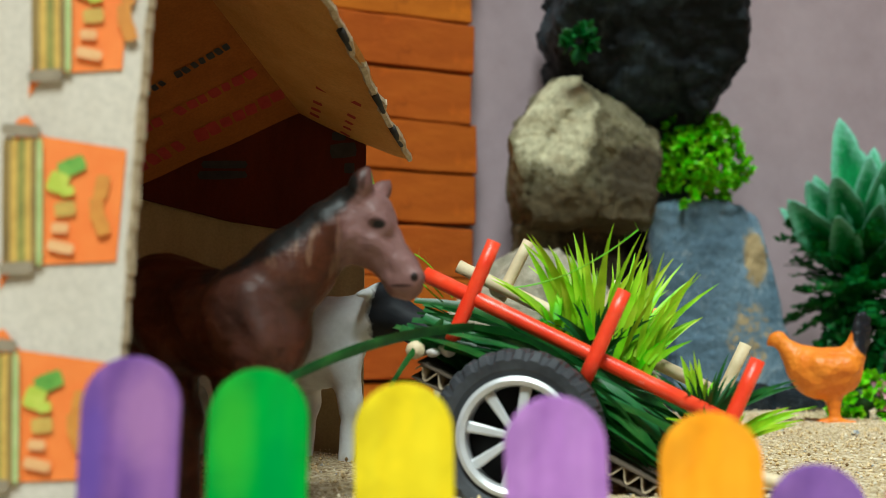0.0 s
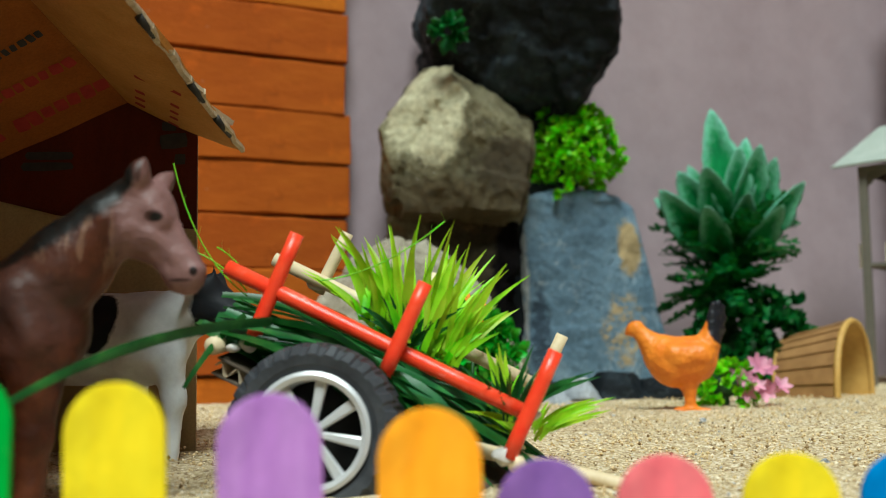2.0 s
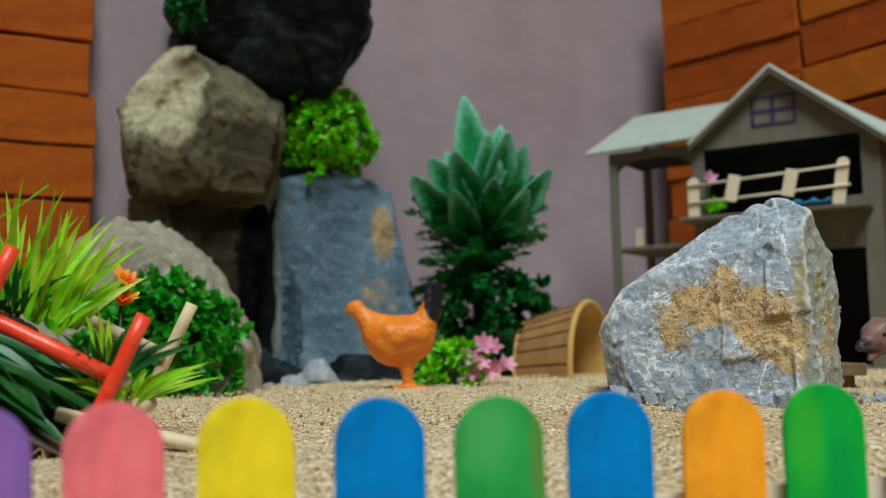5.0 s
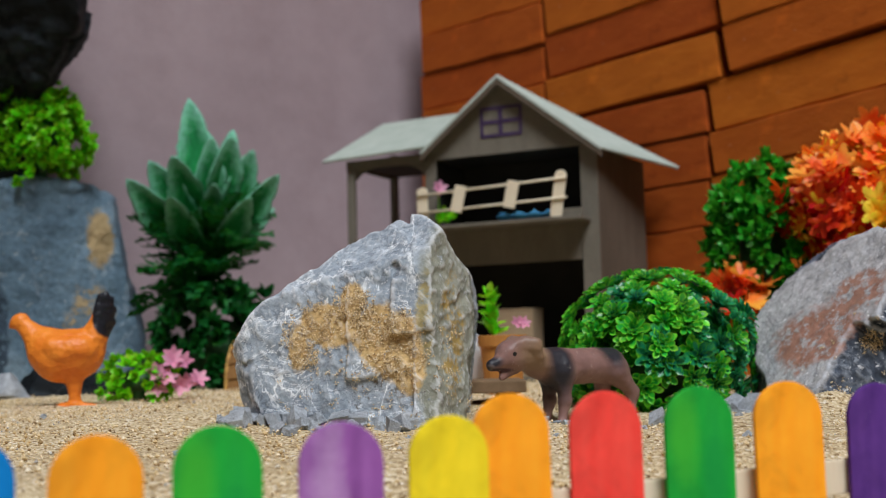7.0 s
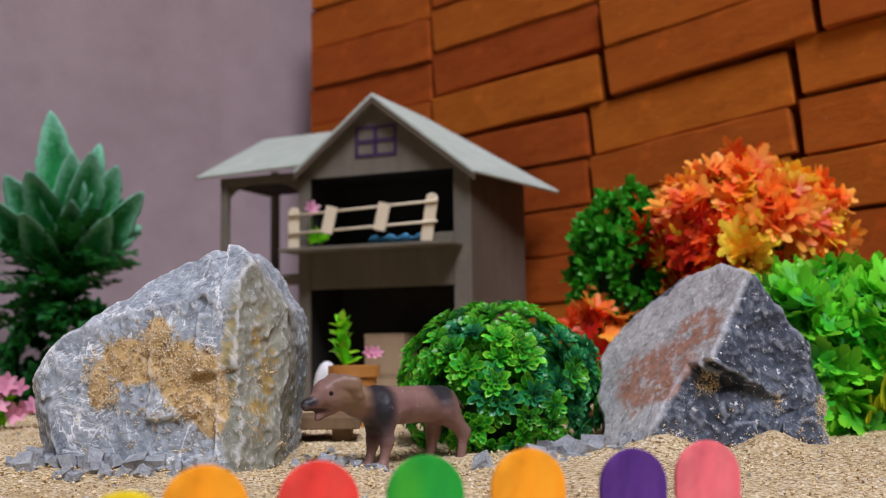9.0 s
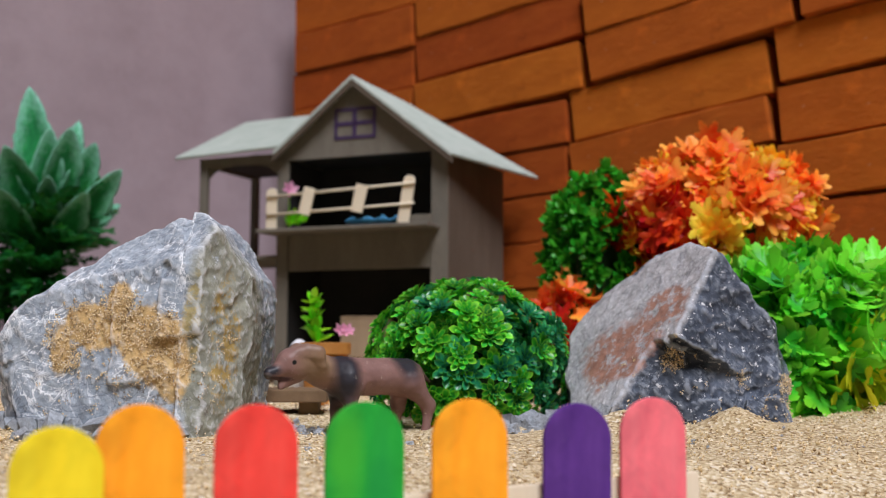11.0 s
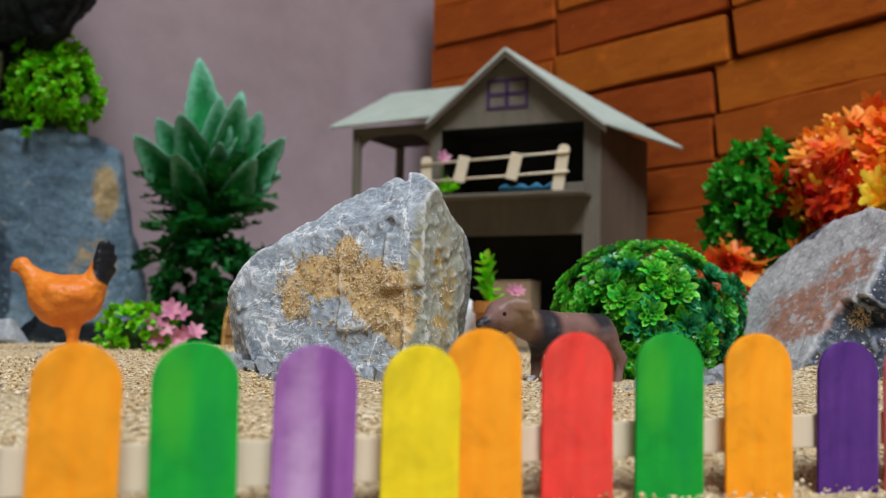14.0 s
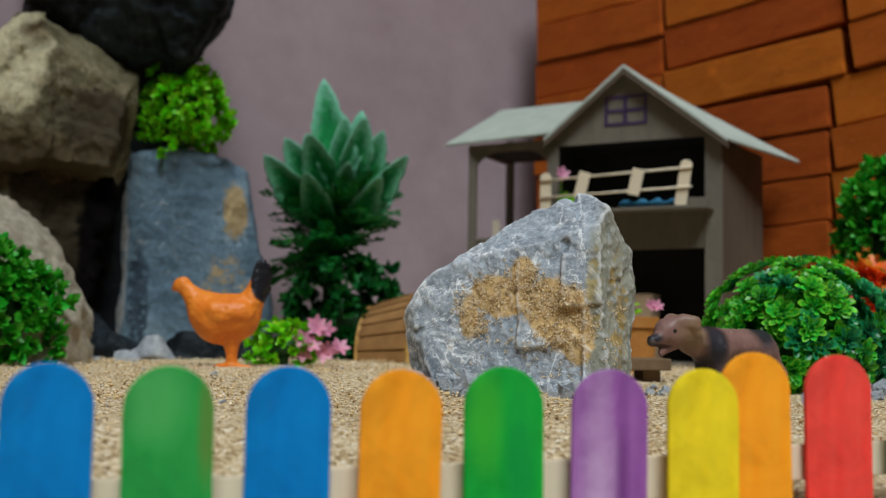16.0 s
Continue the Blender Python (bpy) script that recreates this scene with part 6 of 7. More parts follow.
    def tuft(name, at, count, h0, h1, spread, mat, wide, lean=(0.0, 0.0), seed=0):
        rng = random.Random(seed)
        bm = bmesh.new()
        for _ in range(count):
            a = rng.uniform(0, 6.283)
            r = spread * rng.random() ** 0.7
            h = rng.uniform(h0, h1)
            base = q(*at) + Vector((math.cos(a) * r * 0.35, math.sin(a) * r * 0.3, rng.uniform(-0.004, 0.004)))
            top = base + Vector((math.cos(a) * r + lean[0] * h, math.sin(a) * r * 0.8 + lean[1] * h, h * (1 - 0.45 * (r / spread) ** 2)))
            mid = base.lerp(top, 0.5) + Vector((-math.cos(a) * r * 0.22, -math.sin(a) * r * 0.2, h * 0.08))
            pts = [base.lerp(mid, k).lerp(mid.lerp(top, k), k) for k in (i / 6 for i in range(7))]
            w = wide * rng.uniform(0.6, 1.2)
            ribbon(bm, pts, [w * x for x in (0.45, 0.8, 1.0, 0.95, 0.75, 0.42, 0.05)], up=(rng.uniform(-1, 1), -1, 0.3), fold=0.35)
        return part(name, bm, mat, C, "lime green plastic grass tuft")

    def clump(a, b, count, h0, h1, mat, wide, seed):
        """Stiff lance blades rising from a strip of the bed, leaning out towards its ends."""
        rng = random.Random(seed)
        bm = bmesh.new()
        a, b = q(*a), q(*b)
        for _ in range(count):
            k = rng.random()
            base = a.lerp(b, k) + Vector((0, rng.uniform(-0.012, 0.012), rng.uniform(-0.005, 0.002)))
            h = rng.uniform(h0, h1) * (1.0 - 0.5 * abs(k - 0.5))
            out = (k - 0.46) * 1.3 + rng.gauss(0, 0.30)
            top = base + Vector((out * h * 0.9 + 0.004, rng.gauss(0, 0.25) * h, h * (1 - 0.28 * min(1, abs(out)) ** 2)))
            mid = base.lerp(top, 0.5) + Vector((-out * h * 0.14, 0, h * 0.07))
            pts = [base.lerp(mid, t).lerp(mid.lerp(top, t), t) for t in (i / 6 for i in range(7))]
            w = wide * rng.uniform(0.55, 1.25)
            ribbon(bm, pts, [w * x for x in (0.9, 1.0, 0.98, 0.85, 0.62, 0.34, 0.04)], up=(rng.uniform(-0.8, 0.8), -1, 0.3), fold=0.35)
        return part("grass_tuft", bm, mat, C, "lime green plastic grass tuft")

    clump((0.050, 0.487, 0.0845), (0.089, 0.483, 0.0660), 84, 0.022, 0.054, M["lime"], 0.0020, 5)
    clump((0.046, 0.484, 0.0850), (0.086, 0.480, 0.0660), 40, 0.012, 0.026, M["bush"], 0.0018, 15)
    tuft("grass_tuft", (0.066, 0.478, 0.0725), 40, 0.010, 0.022, 0.020, M["blade"], 0.0014, (0, 0), 6)
    tuft("grass_tuft", (0.106, 0.462, 0.047), 9, 0.014, 0.030, 0.009, M["lime"], 0.0017, (-0.1, 0), 7)
    tuft("grass_tuft", (0.116, 0.455, 0.036), 34, 0.006, 0.014, 0.026, M["lime"], 0.0012, (0.5, 0), 8)
    tuft("grass_tuft", (0.106, 0.455, 0.042), 50, 0.010, 0.026, 0.026, M["blade"], 0.0012, (0.2, 0), 9)
    # wispy stems over the front end
    bm = bmesh.new()
    for a, mid, b in (((0.0, 0.472, 0.092), (-0.022, 0.474, 0.108), (-0.031, 0.474, 0.148)), ((0.0, 0.47, 0.094), (-0.008, 0.468, 0.104), (-0.02, 0.47, 0.110)),
                      ((0.004, 0.475, 0.094), (-0.004, 0.47, 0.108), (-0.012, 0.468, 0.112)), ((0.030, 0.47, 0.098), (0.055, 0.468, 0.10), (0.082, 0.465, 0.122))):
        a, mid, b = q(*a), q(*mid), q(*b)
        pts = [a.lerp(mid, k).lerp(mid.lerp(b, k), k) for k in (i / 9 for i in range(10))]
        for p0, p1 in zip(pts, pts[1:]):
            tube(bm, p0, p1, 0.00032, seg=5, cap=False)
            if rng.random() < 0.5:
                ribbon(bm, [p1, p1 + Vector((rng.uniform(-0.002, 0.002), 0, 0.004))], [0.0005, 0.0001])
    part("stems", bm, M["rosette"], C, "thin wispy green stems")
    return C


cart()

# ---- toy animal figures, each one plain cast mesh ----
def figure(name, body, lo, hi, step, mat, at, label, turn=0.0, rough=0.0003):
    v, f = nets(lambda p: body(p) + rough * fbm(p, 90, 3, 3.0), lo, hi, step)
    return solo(name, mesh_of(name, v, f), mat, at, label, "toy animal", group="toy animals", turn=turn)


def horse():
    b = Body(0.0045)
    at = Vector((-0.09, 0.42, 0.0125))

    def c(a, e, ra, rb, flat=1.0):
        b.cone(tuple(Vector(a) - at), tuple(Vector(e) - at), ra, rb, flat)

    # barrel, rump, shoulder
    c((-0.1130, 0.442, 0.0930), (-0.0880, 0.426, 0.0840), 0.0195, 0.0190)
    c((-0.0880, 0.426, 0.0840), (-0.0690, 0.409, 0.0820), 0.0190, 0.0185)
    c((-0.0720, 0.408, 0.0860), (-0.0655, 0.404, 0.0770), 0.0185, 0.0150)
    # neck, deep at the base and flat from side to side
    c((-0.0700, 0.4050, 0.0890), (-0.0570, 0.4030, 0.1020), 0.0175, 0.0145)
    c((-0.0570, 0.4030, 0.1020), (-0.0430, 0.4020, 0.1160), 0.0142, 0.0118)
    # head: skull, cheek, bridge, muzzle, lips
    c((-0.0345, 0.402, 0.1235), (-0.0300, 0.402, 0.1225), 0.0098, 0.0092, 1.25)
    c((-0.0345, 0.402, 0.1150), (-0.0310, 0.402, 0.1125), 0.0092, 0.0082, 1.2)
    c((-0.0290, 0.402, 0.1205), (-0.0180, 0.402, 0.1040), 0.0086, 0.0056, 1.3)
    c((-0.0280, 0.402, 0.1110), (-0.0190, 0.402, 0.1000), 0.0066, 0.0050, 1.3)
    c((-0.0170, 0.402, 0.1025), (-0.0143, 0.402, 0.0985), 0.0054, 0.0050, 1.2)
    c((-0.0180, 0.402, 0.0965), (-0.0150, 0.402, 0.0945), 0.0038, 0.0031)
    for y in (-1, 1):
        c((-0.0268, 0.402 + y * 0.0064, 0.1215), (-0.0228, 0.402 + y * 0.0056, 0.1178), 0.0019, 0.0015)
        c((-0.0270, 0.402 + y * 0.0060, 0.1120), (-0.0190, 0.402 + y * 0.0046, 0.1050), 0.0013, 0.0009)
        c((-0.0118, 0.402 + y * 0.0034, 0.1000), (-0.0124, 0.402 + y * 0.0036, 0.0982), 0.0017, 0.0013)
    for (x0, y0, z0), (x1, y1, z1), r in (((-0.0330, 0.3965, 0.1300), (-0.0288, 0.3945, 0.1395), 0.0034), ((-0.0270, 0.4075, 0.1300), (-0.0222, 0.4090, 0.1358), 0.0029)):
        k = (x0 * 0.6 + x1 * 0.4, y0 * 0.6 + y1 * 0.4, z0 * 0.6 + z1 * 0.4)
        c((x0, y0, z0), k, r, r * 0.95)
        c(k, (x1, y1, z1), r * 0.9, 0.0004)
    # shoulder and thigh muscle
    c((-0.0700, 0.3905, 0.0920), (-0.0640, 0.3890, 0.0760), 0.0060, 0.0050)
    c((-0.1160, 0.4250, 0.0900), (-0.1060, 0.4220, 0.0740), 0.0070, 0.0060)
    for top, knee, foot in (((-0.0655, 0.398, 0.0700), (-0.0655, 0.397, 0.0430), (-0.0670, 0.397, 0.0140)), ((-0.0790, 0.420, 0.0700), (-0.0800, 0.421, 0.0430), (-0.0810, 0.421, 0.0140)),
                            ((-0.1090, 0.430, 0.0800), (-0.1000, 0.429, 0.0480), (-0.0990, 0.428, 0.0140)), ((-0.1230, 0.450, 0.0800), (-0.1280, 0.452, 0.0480), (-0.1210, 0.450, 0.0140))):
        c(top, knee, 0.0112, 0.0058)
        c(knee, foot, 0.0054, 0.0048)
    c((-0.130, 0.450, 0.1020), (-0.143, 0.458, 0.0550), 0.0045, 0.0032)
    n = Nodes("brown_cast_plastic", 0.48, spec=0.30)
    base = n.ramp(n.noise(50, 6, 0.65), [(0.3, (0.024, 0.005, 0.002)), (0.5, (0.066, 0.015, 0.005)), (0.68, (0.125, 0.034, 0.013))])
    # soft highlight on the shoulder mixed into the brown
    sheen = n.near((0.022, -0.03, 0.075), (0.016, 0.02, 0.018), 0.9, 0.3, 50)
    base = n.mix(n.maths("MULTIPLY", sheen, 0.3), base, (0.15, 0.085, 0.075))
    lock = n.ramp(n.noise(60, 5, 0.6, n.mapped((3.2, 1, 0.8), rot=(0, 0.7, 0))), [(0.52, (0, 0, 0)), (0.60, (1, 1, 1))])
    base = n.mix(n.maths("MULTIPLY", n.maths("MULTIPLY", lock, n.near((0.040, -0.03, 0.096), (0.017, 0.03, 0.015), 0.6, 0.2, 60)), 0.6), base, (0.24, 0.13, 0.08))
    head = n.near((0.0685, -0.020, 0.1000), (0.0175, 0.03, 0.0265), 0.3, 0.10, 60)
    base = n.mix(head, base, n.ramp(n.noise(70, 5, 0.6), [(0.3, (0.14, 0.066, 0.058)), (0.7, (0.24, 0.125, 0.118))]))
    for k in range(9):
        t = k / 8
        cx, cz, r = 0.004 + 0.046 * t, 0.0905 + 0.0295 * t, 0.0058 + 0.0028 * math.sin(math.pi * t)
        base = n.mix(n.near((cx, -0.020, cz), (r * 1.5, 0.03, r * 1.15), 0.3, 0.30, 130), base, (0.006, 0.005, 0.004))
    for cx, cz, rx, rz, col in ((0.0642, 0.1058, 0.0032, 0.0020, (0.06, 0.024, 0.020)), (0.0648, 0.1055, 0.0021, 0.0014, (0.004, 0.003, 0.003)), (0.0775, 0.0868, 0.0014, 0.0017, (0.012, 0.005, 0.004)),
                                (0.0590, 0.1215, 0.0012, 0.0040, (0.06, 0.025, 0.02)), (0.0725, 0.0838, 0.0042, 0.0006, (0.04, 0.015, 0.012))):
        base = n.mix(n.near((cx, -0.0255, cz), (rx, 0.0085, rz), 0.35), base, col)
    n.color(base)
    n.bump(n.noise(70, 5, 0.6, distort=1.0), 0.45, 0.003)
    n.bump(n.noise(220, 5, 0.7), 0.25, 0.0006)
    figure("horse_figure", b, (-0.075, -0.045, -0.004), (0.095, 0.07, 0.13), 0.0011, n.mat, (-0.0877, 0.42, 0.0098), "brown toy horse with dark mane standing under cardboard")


def cow():
    b = Body(0.007)
    b.cone((-0.012, 0, 0.0600), (-0.070, 0.006, 0.0615), 0.0235, 0.0240)
    b.cone((-0.010, 0, 0.066), (0.020, -0.008, 0.076), 0.0165, 0.0120)
    b.cone((0.022, -0.010, 0.078), (0.044, -0.016, 0.066), 0.0115, 0.0078)
    b.cone((0.044, -0.016, 0.066), (0.049, -0.018, 0.062), 0.0080, 0.0070)
    for s in (-1, 1):
        b.cone((0.020, -0.010 + s * 0.009, 0.086), (0.012, -0.010 + s * 0.020, 0.084), 0.0038, 0.0020)
        b.cone((0.026, -0.010 + s * 0.006, 0.088), (0.028, -0.010 + s * 0.012, 0.097), 0.0020, 0.0008)
    for x, y in ((0.006, -0.012), (-0.020, 0.012), (-0.062, -0.006), (-0.080, 0.016)):
        b.cone((x - 0.004, y, 0.050), (x, y, 0.030), 0.0095, 0.0052)
        b.cone((x, y, 0.030), (x - 0.002, y, 0.002), 0.0046, 0.0046)
    b.cone((-0.092, 0.006, 0.076), (-0.098, 0.006, 0.035), 0.0028, 0.0022)
    b.cone((-0.060, -0.010, 0.074), (-0.050, -0.012, 0.060), 0.0120, 0.0110)
    n = Nodes("white_and_black_plastic", 0.6, spec=0.2)
    c = n.ramp(n.noise(45, 5, 0.6), [(0.3, (0.55, 0.55, 0.55)), (0.7, (0.86, 0.88, 0.89))])
    for ce, ra in (((0.036, -0.012, 0.075), (0.021, 0.04, 0.026)), ((-0.082, 0.0, 0.066), (0.018, 0.05, 0.022)), ((-0.034, -0.022, 0.070), (0.013, 0.03, 0.017))):
        c = n.mix(n.near(ce, ra, 0.12, 0.25, 60), c, (0.012, 0.013, 0.016))
    n.color(c)
    n.bump(n.noise(160, 5, 0.7), 0.3, 0.0008)
    figure("cow_figure", b, (-0.105, -0.05, -0.004), (0.062, 0.05, 0.106), 0.0022, n.mat, (-0.052, 0.585, 0.0165), "white toy cow with black head and patches", -4)


def dog():
    b = Body(0.005)
    b.cone((0.052, 0, 0.0335), (0.094, 0, 0.0335), 0.0110, 0.0106)
    b.cone((0.050, 0, 0.0330), (0.036, 0, 0.0370), 0.0108, 0.0082)
    b.cone((0.036, 0, 0.0370), (0.026, 0, 0.0410), 0.0080, 0.0078)
    b.cone((0.024, 0, 0.0428), (0.017, 0, 0.0418), 0.0086, 0.0076)
    b.cone((0.017, 0, 0.0400), (0.0035, 0, 0.0356), 0.0060, 0.0034)
    b.cone((0.019, 0, 0.0335), (0.0105, 0, 0.0285), 0.0032, 0.0018)
    for s in (-1, 1):
        b.cone((0.0235, s * 0.0062, 0.0490), (0.0285, s * 0.0095, 0.0470), 0.0030, 0.0026)
        b.cone((0.0285, s * 0.0095, 0.0470), (0.0318, s * 0.0098, 0.0395), 0.0030, 0.0018)
        b.cone((0.0170, s * 0.0048, 0.0462), (0.0140, s * 0.0045, 0.0440), 0.0018, 0.0012)
        b.cone((0.052, s * 0.0062, 0.0290), (0.0515, s * 0.0070, 0.0140), 0.0064, 0.0032)
        b.cone((0.0520, s * 0.0070, 0.0130), (0.0480, s * 0.0072, -0.0025), 0.0030, 0.0025)
        b.cone((0.0480, s * 0.0072, -0.0025), (0.0450, s * 0.0072, -0.0030), 0.0028, 0.0024)
        dx = 0.006 if s < 0 else -0.006
        b.cone((0.095, s * 0.0062, 0.0290), (0.1010 + dx, s * 0.0070, 0.0165), 0.0076, 0.0036)
        b.cone((0.1010 + dx, s * 0.0070, 0.0165), (0.0980 + dx, s * 0.0072, -0.0030), 0.0032, 0.0026)
    b.cone((0.103, 0, 0.0370), (0.115, 0.003, 0.0300), 0.0026, 0.0012)
    n = Nodes("mauve_brown_rubber", 0.48, spec=0.35)
    c = n.ramp(n.noise(60, 5, 0.65), [(0.3, (0.17, 0.088, 0.075)), (0.7, (0.27, 0.150, 0.130))])
    c = n.mix(n.near((0.030, 0, 0.042), (0.012, 0.03, 0.012), 0.9, 0.3), c, (0.24, 0.15, 0.09))
    c = n.mix(n.near((0.006, 0, 0.0325), (0.010, 0.03, 0.0016), 0.5, 0.2), c, (0.05, 0.018, 0.018))
    for ce, ra in (((0.0475, 0, 0.036), (0.0080, 0.03, 0.022)), ((0.091, 0, 0.043), (0.0085, 0.03, 0.012)), ((0.003, 0, 0.0375), (0.0055, 0.02, 0.0032))):
        c = n.mix(n.near(ce, ra, 0.8, 0.12, 60), c, (0.020, 0.018, 0.024))
    c = n.mix(n.near((0.0010, 0, 0.0345), (0.0022, 0.02, 0.0018), 0.5), c, (0.10, 0.08, 0.08))
    for s in (-1, 1):
        c = n.mix(n.near((0.0145, s * 0.0085, 0.0418), (0.0013, 0.004, 0.0013), 0.3), c, (0.01, 0.01, 0.01))
    c = n.mix(n.maths("MULTIPLY", n.ramp(n.noise(420, 3, 0.7), [(0.66, (0, 0, 0)), (0.72, (1, 1, 1))]), 0.5), c, (0.60, 0.50, 0.42))
    n.color(c)
    n.bump(n.noise(260, 5, 0.7), 0.3, 0.0006)
    figure("dog_figure", b, (-0.008, -0.024, -0.008), (0.124, 0.024, 0.060), 0.0011, n.mat, (0.5055, 0.583, 0.0128), "brown rubber toy dog with dark bands, mouth open", 18)


def hen():
    b = Body(0.0055)
    b.cone((-0.0385, 0, 0.0630), (-0.0405, 0, 0.0625), 0.0046, 0.0038)
    b.cone((-0.0425, 0, 0.0612), (-0.0462, 0, 0.0575), 0.0019, 0.0007)
    b.cone((-0.0375, 0, 0.0610), (-0.0225, 0, 0.0450), 0.0046, 0.0122)
    b.cone((-0.0160, 0, 0.0400), (0.0040, 0, 0.0425), 0.0162, 0.0140)
    b.cone((-0.0120, 0, 0.0340), (0.0040, 0, 0.0345), 0.0150, 0.0120)
    b.cone((0.0060, 0, 0.0420), (0.0130, 0, 0.0500), 0.0122, 0.0080)
    for i, (x, z) in enumerate(((0.0165, 0.0785), (0.0205, 0.0800), (0.0240, 0.0765), (0.0250, 0.0690), (0.0242, 0.0600))):
        b.cone((0.0125, (i - 2) * 0.0016, 0.0520), (x, (i - 2) * 0.0026, z), 0.0048, 0.0017)
    for y in (-1, 1):
        b.cone((-0.0120, y * 0.0140, 0.0440), (0.0090, y * 0.0125, 0.0450), 0.0058, 0.0030)
        b.cone((-0.0070, y * 0.0140, 0.0390), (0.0110, y * 0.0120, 0.0410), 0.0040, 0.0022)
    b.cone((-0.0020, 0, 0.0230), (-0.0012, 0, 0.0050), 0.0062, 0.0034)
    b.cone((-0.0100, 0, 0.0010), (0.0110, 0, 0.0005), 0.0042, 0.0036)
    n = Nodes("orange_plastic", 0.45, spec=0.35)
    c = n.ramp(n.noise(50, 5, 0.6), [(0.3, (0.72, 0.16, 0.012)), (0.7, (0.85, 0.27, 0.03))])
    c = n.mix(n.near((0.0220, 0, 0.0680), (0.0110, 0.04, 0.0185), 0.12, 0.2, 90), c, (0.010, 0.011, 0.016))
    n.color(c)
    n.bump(n.cells(230), 0.45, 0.0014)
    n.bump(n.noise(90, 4, 0.6, n.mapped((1, 1, 2.6))), 0.4, 0.002)
    figure("hen_figure", b, (-0.052, -0.026, -0.006), (0.042, 0.026, 0.09), 0.0012, n.mat, (0.2815, 0.806, 0.0225), "orange plastic hen figure with black tail on sand", -13)


horse()
cow()
dog()
hen()

# ---- plants ----
def leaf_geo(vs, fs, m, outline, cup=0.15):
    """A flat leaf along +x: outline [(x, half width)], creased along the middle; m places it."""
    base = len(vs)
    for x, w in outline:
        z = cup * x * x
        vs.extend([m @ Vector((x, w, z + abs(w) * 0.35)), m @ Vector((x, 0, z)), m @ Vector((x, -w, z + abs(w) * 0.35))])
    for i in range(len(outline) - 1):
        a, b = base + 3 * i, base + 3 * i + 3
        fs.extend([(a, a + 1, b + 1, b), (a + 1, a + 2, b + 2, b + 1)])


def oval(L, w):
    return [(0.0, 0.12 * w), (0.25 * L, 0.75 * w), (0.55 * L, w), (0.82 * L, 0.62 * w), (L, 0.02 * w)]


def maple_geo(vs, fs, m, L):
    """A five-lobed leaf with notches between the lobes."""
    lobes = [(-1.9, 0.62), (-0.95, 0.88), (0.0, 1.0), (0.95, 0.88), (1.9, 0.62)]
    ring = [(-2.75, 0.18)]
    for i, (a, r) in enumerate(lobes):
        ring += [(a - 0.36, r * 0.72), (a - 0.22, r * 0.74), (a - 0.20, r * 0.88), (a, r), (a + 0.20, r * 0.88), (a + 0.22, r * 0.74), (a + 0.36, r * 0.72)]
        if i < 4:
            ring.append(((a + lobes[i + 1][0]) / 2, 0.46))
    ring.append((2.75, 0.18))
    b = len(vs)
    vs.append(m @ Vector((0.3 * L, 0, 0)))
    for a, r in ring:
        x, y = 0.3 * L + math.cos(a) * r * L * 0.7, math.sin(a) * r * L * 0.7
        vs.append(m @ Vector((x, y, 0.18 * L * r * r + 0.1 * abs(y))))
    n = len(ring)
    fs.extend([(b, b + 1 + i, b + 1 + (i + 1) % n) for i in range(n)])


def cluster_mesh(name, kind, size, count, seed, mat):
    rng = random.Random(seed)
    vs, fs = [], []
    for i in range(count):
        k = i / max(count - 1, 1)
        az = i * 2.399963 + rng.uniform(-0.2, 0.2)
        if kind == "rosette":
            el = radians(4 + 58 * (1 - k) ** 1.1)
            L, w = size * (0.34 + 0.66 * k ** 0.8), size * (0.13 + 0.075 * k)
        elif kind == "maple":
            el = radians(rng.uniform(0, 38))
            L, w = size * rng.uniform(0.7, 1.1), 0
        else:
            el = radians(rng.uniform(5, 80))
            L, w = size * rng.uniform(0.6, 1.1), size * rng.uniform(0.2, 0.3)
        m = Matrix.Rotation(az, 4, "Z") @ Matrix.Rotation(-el, 4, "Y") @ Matrix.Rotation(rng.uniform(-0.35, 0.35), 4, "X")
        if kind == "maple":
            away = Matrix.Translation((rng.uniform(-0.5, 0.5) * size, rng.uniform(-0.5, 0.5) * size, rng.uniform(-0.15, 0.25) * size))
            maple_geo(vs, fs, away @ m, L)
        elif kind == "rosette":
            leaf_geo(vs, fs, m, [(0.0, 0.34 * w), (0.35 * L, 0.70 * w), (0.66 * L, w), (0.84 * L, 0.86 * w), (0.93 * L, 0.46 * w), (L, 0.04 * w)], 0.3 / size * 0.55)
        elif kind == "needle":
            leaf_geo(vs, fs, m, [(0, 0.1 * w), (0.4 * L, 0.42 * w), (0.8 * L, 0.3 * w), (L, 0.01 * w)], 0.0)
        else:
            leaf_geo(vs, fs, m, oval(L, w), 0.2 / size * 0.3)
    me = mesh_of(name, vs, fs)
    if kind == "rosette":
        margin = me.attributes.new("margin", "FLOAT", "POINT")
        margin.data.foreach_set("value", np.tile([1.0, 0.0, 1.0], len(vs) // 3))
    me.materials.append(mat)
    return me


def outward(n, rng):
    q = Vector(n).to_track_quat("Z", "Y").to_matrix().to_4x4()
    return q @ Matrix.Rotation(rng.uniform(0, 6.28), 4, "Z")


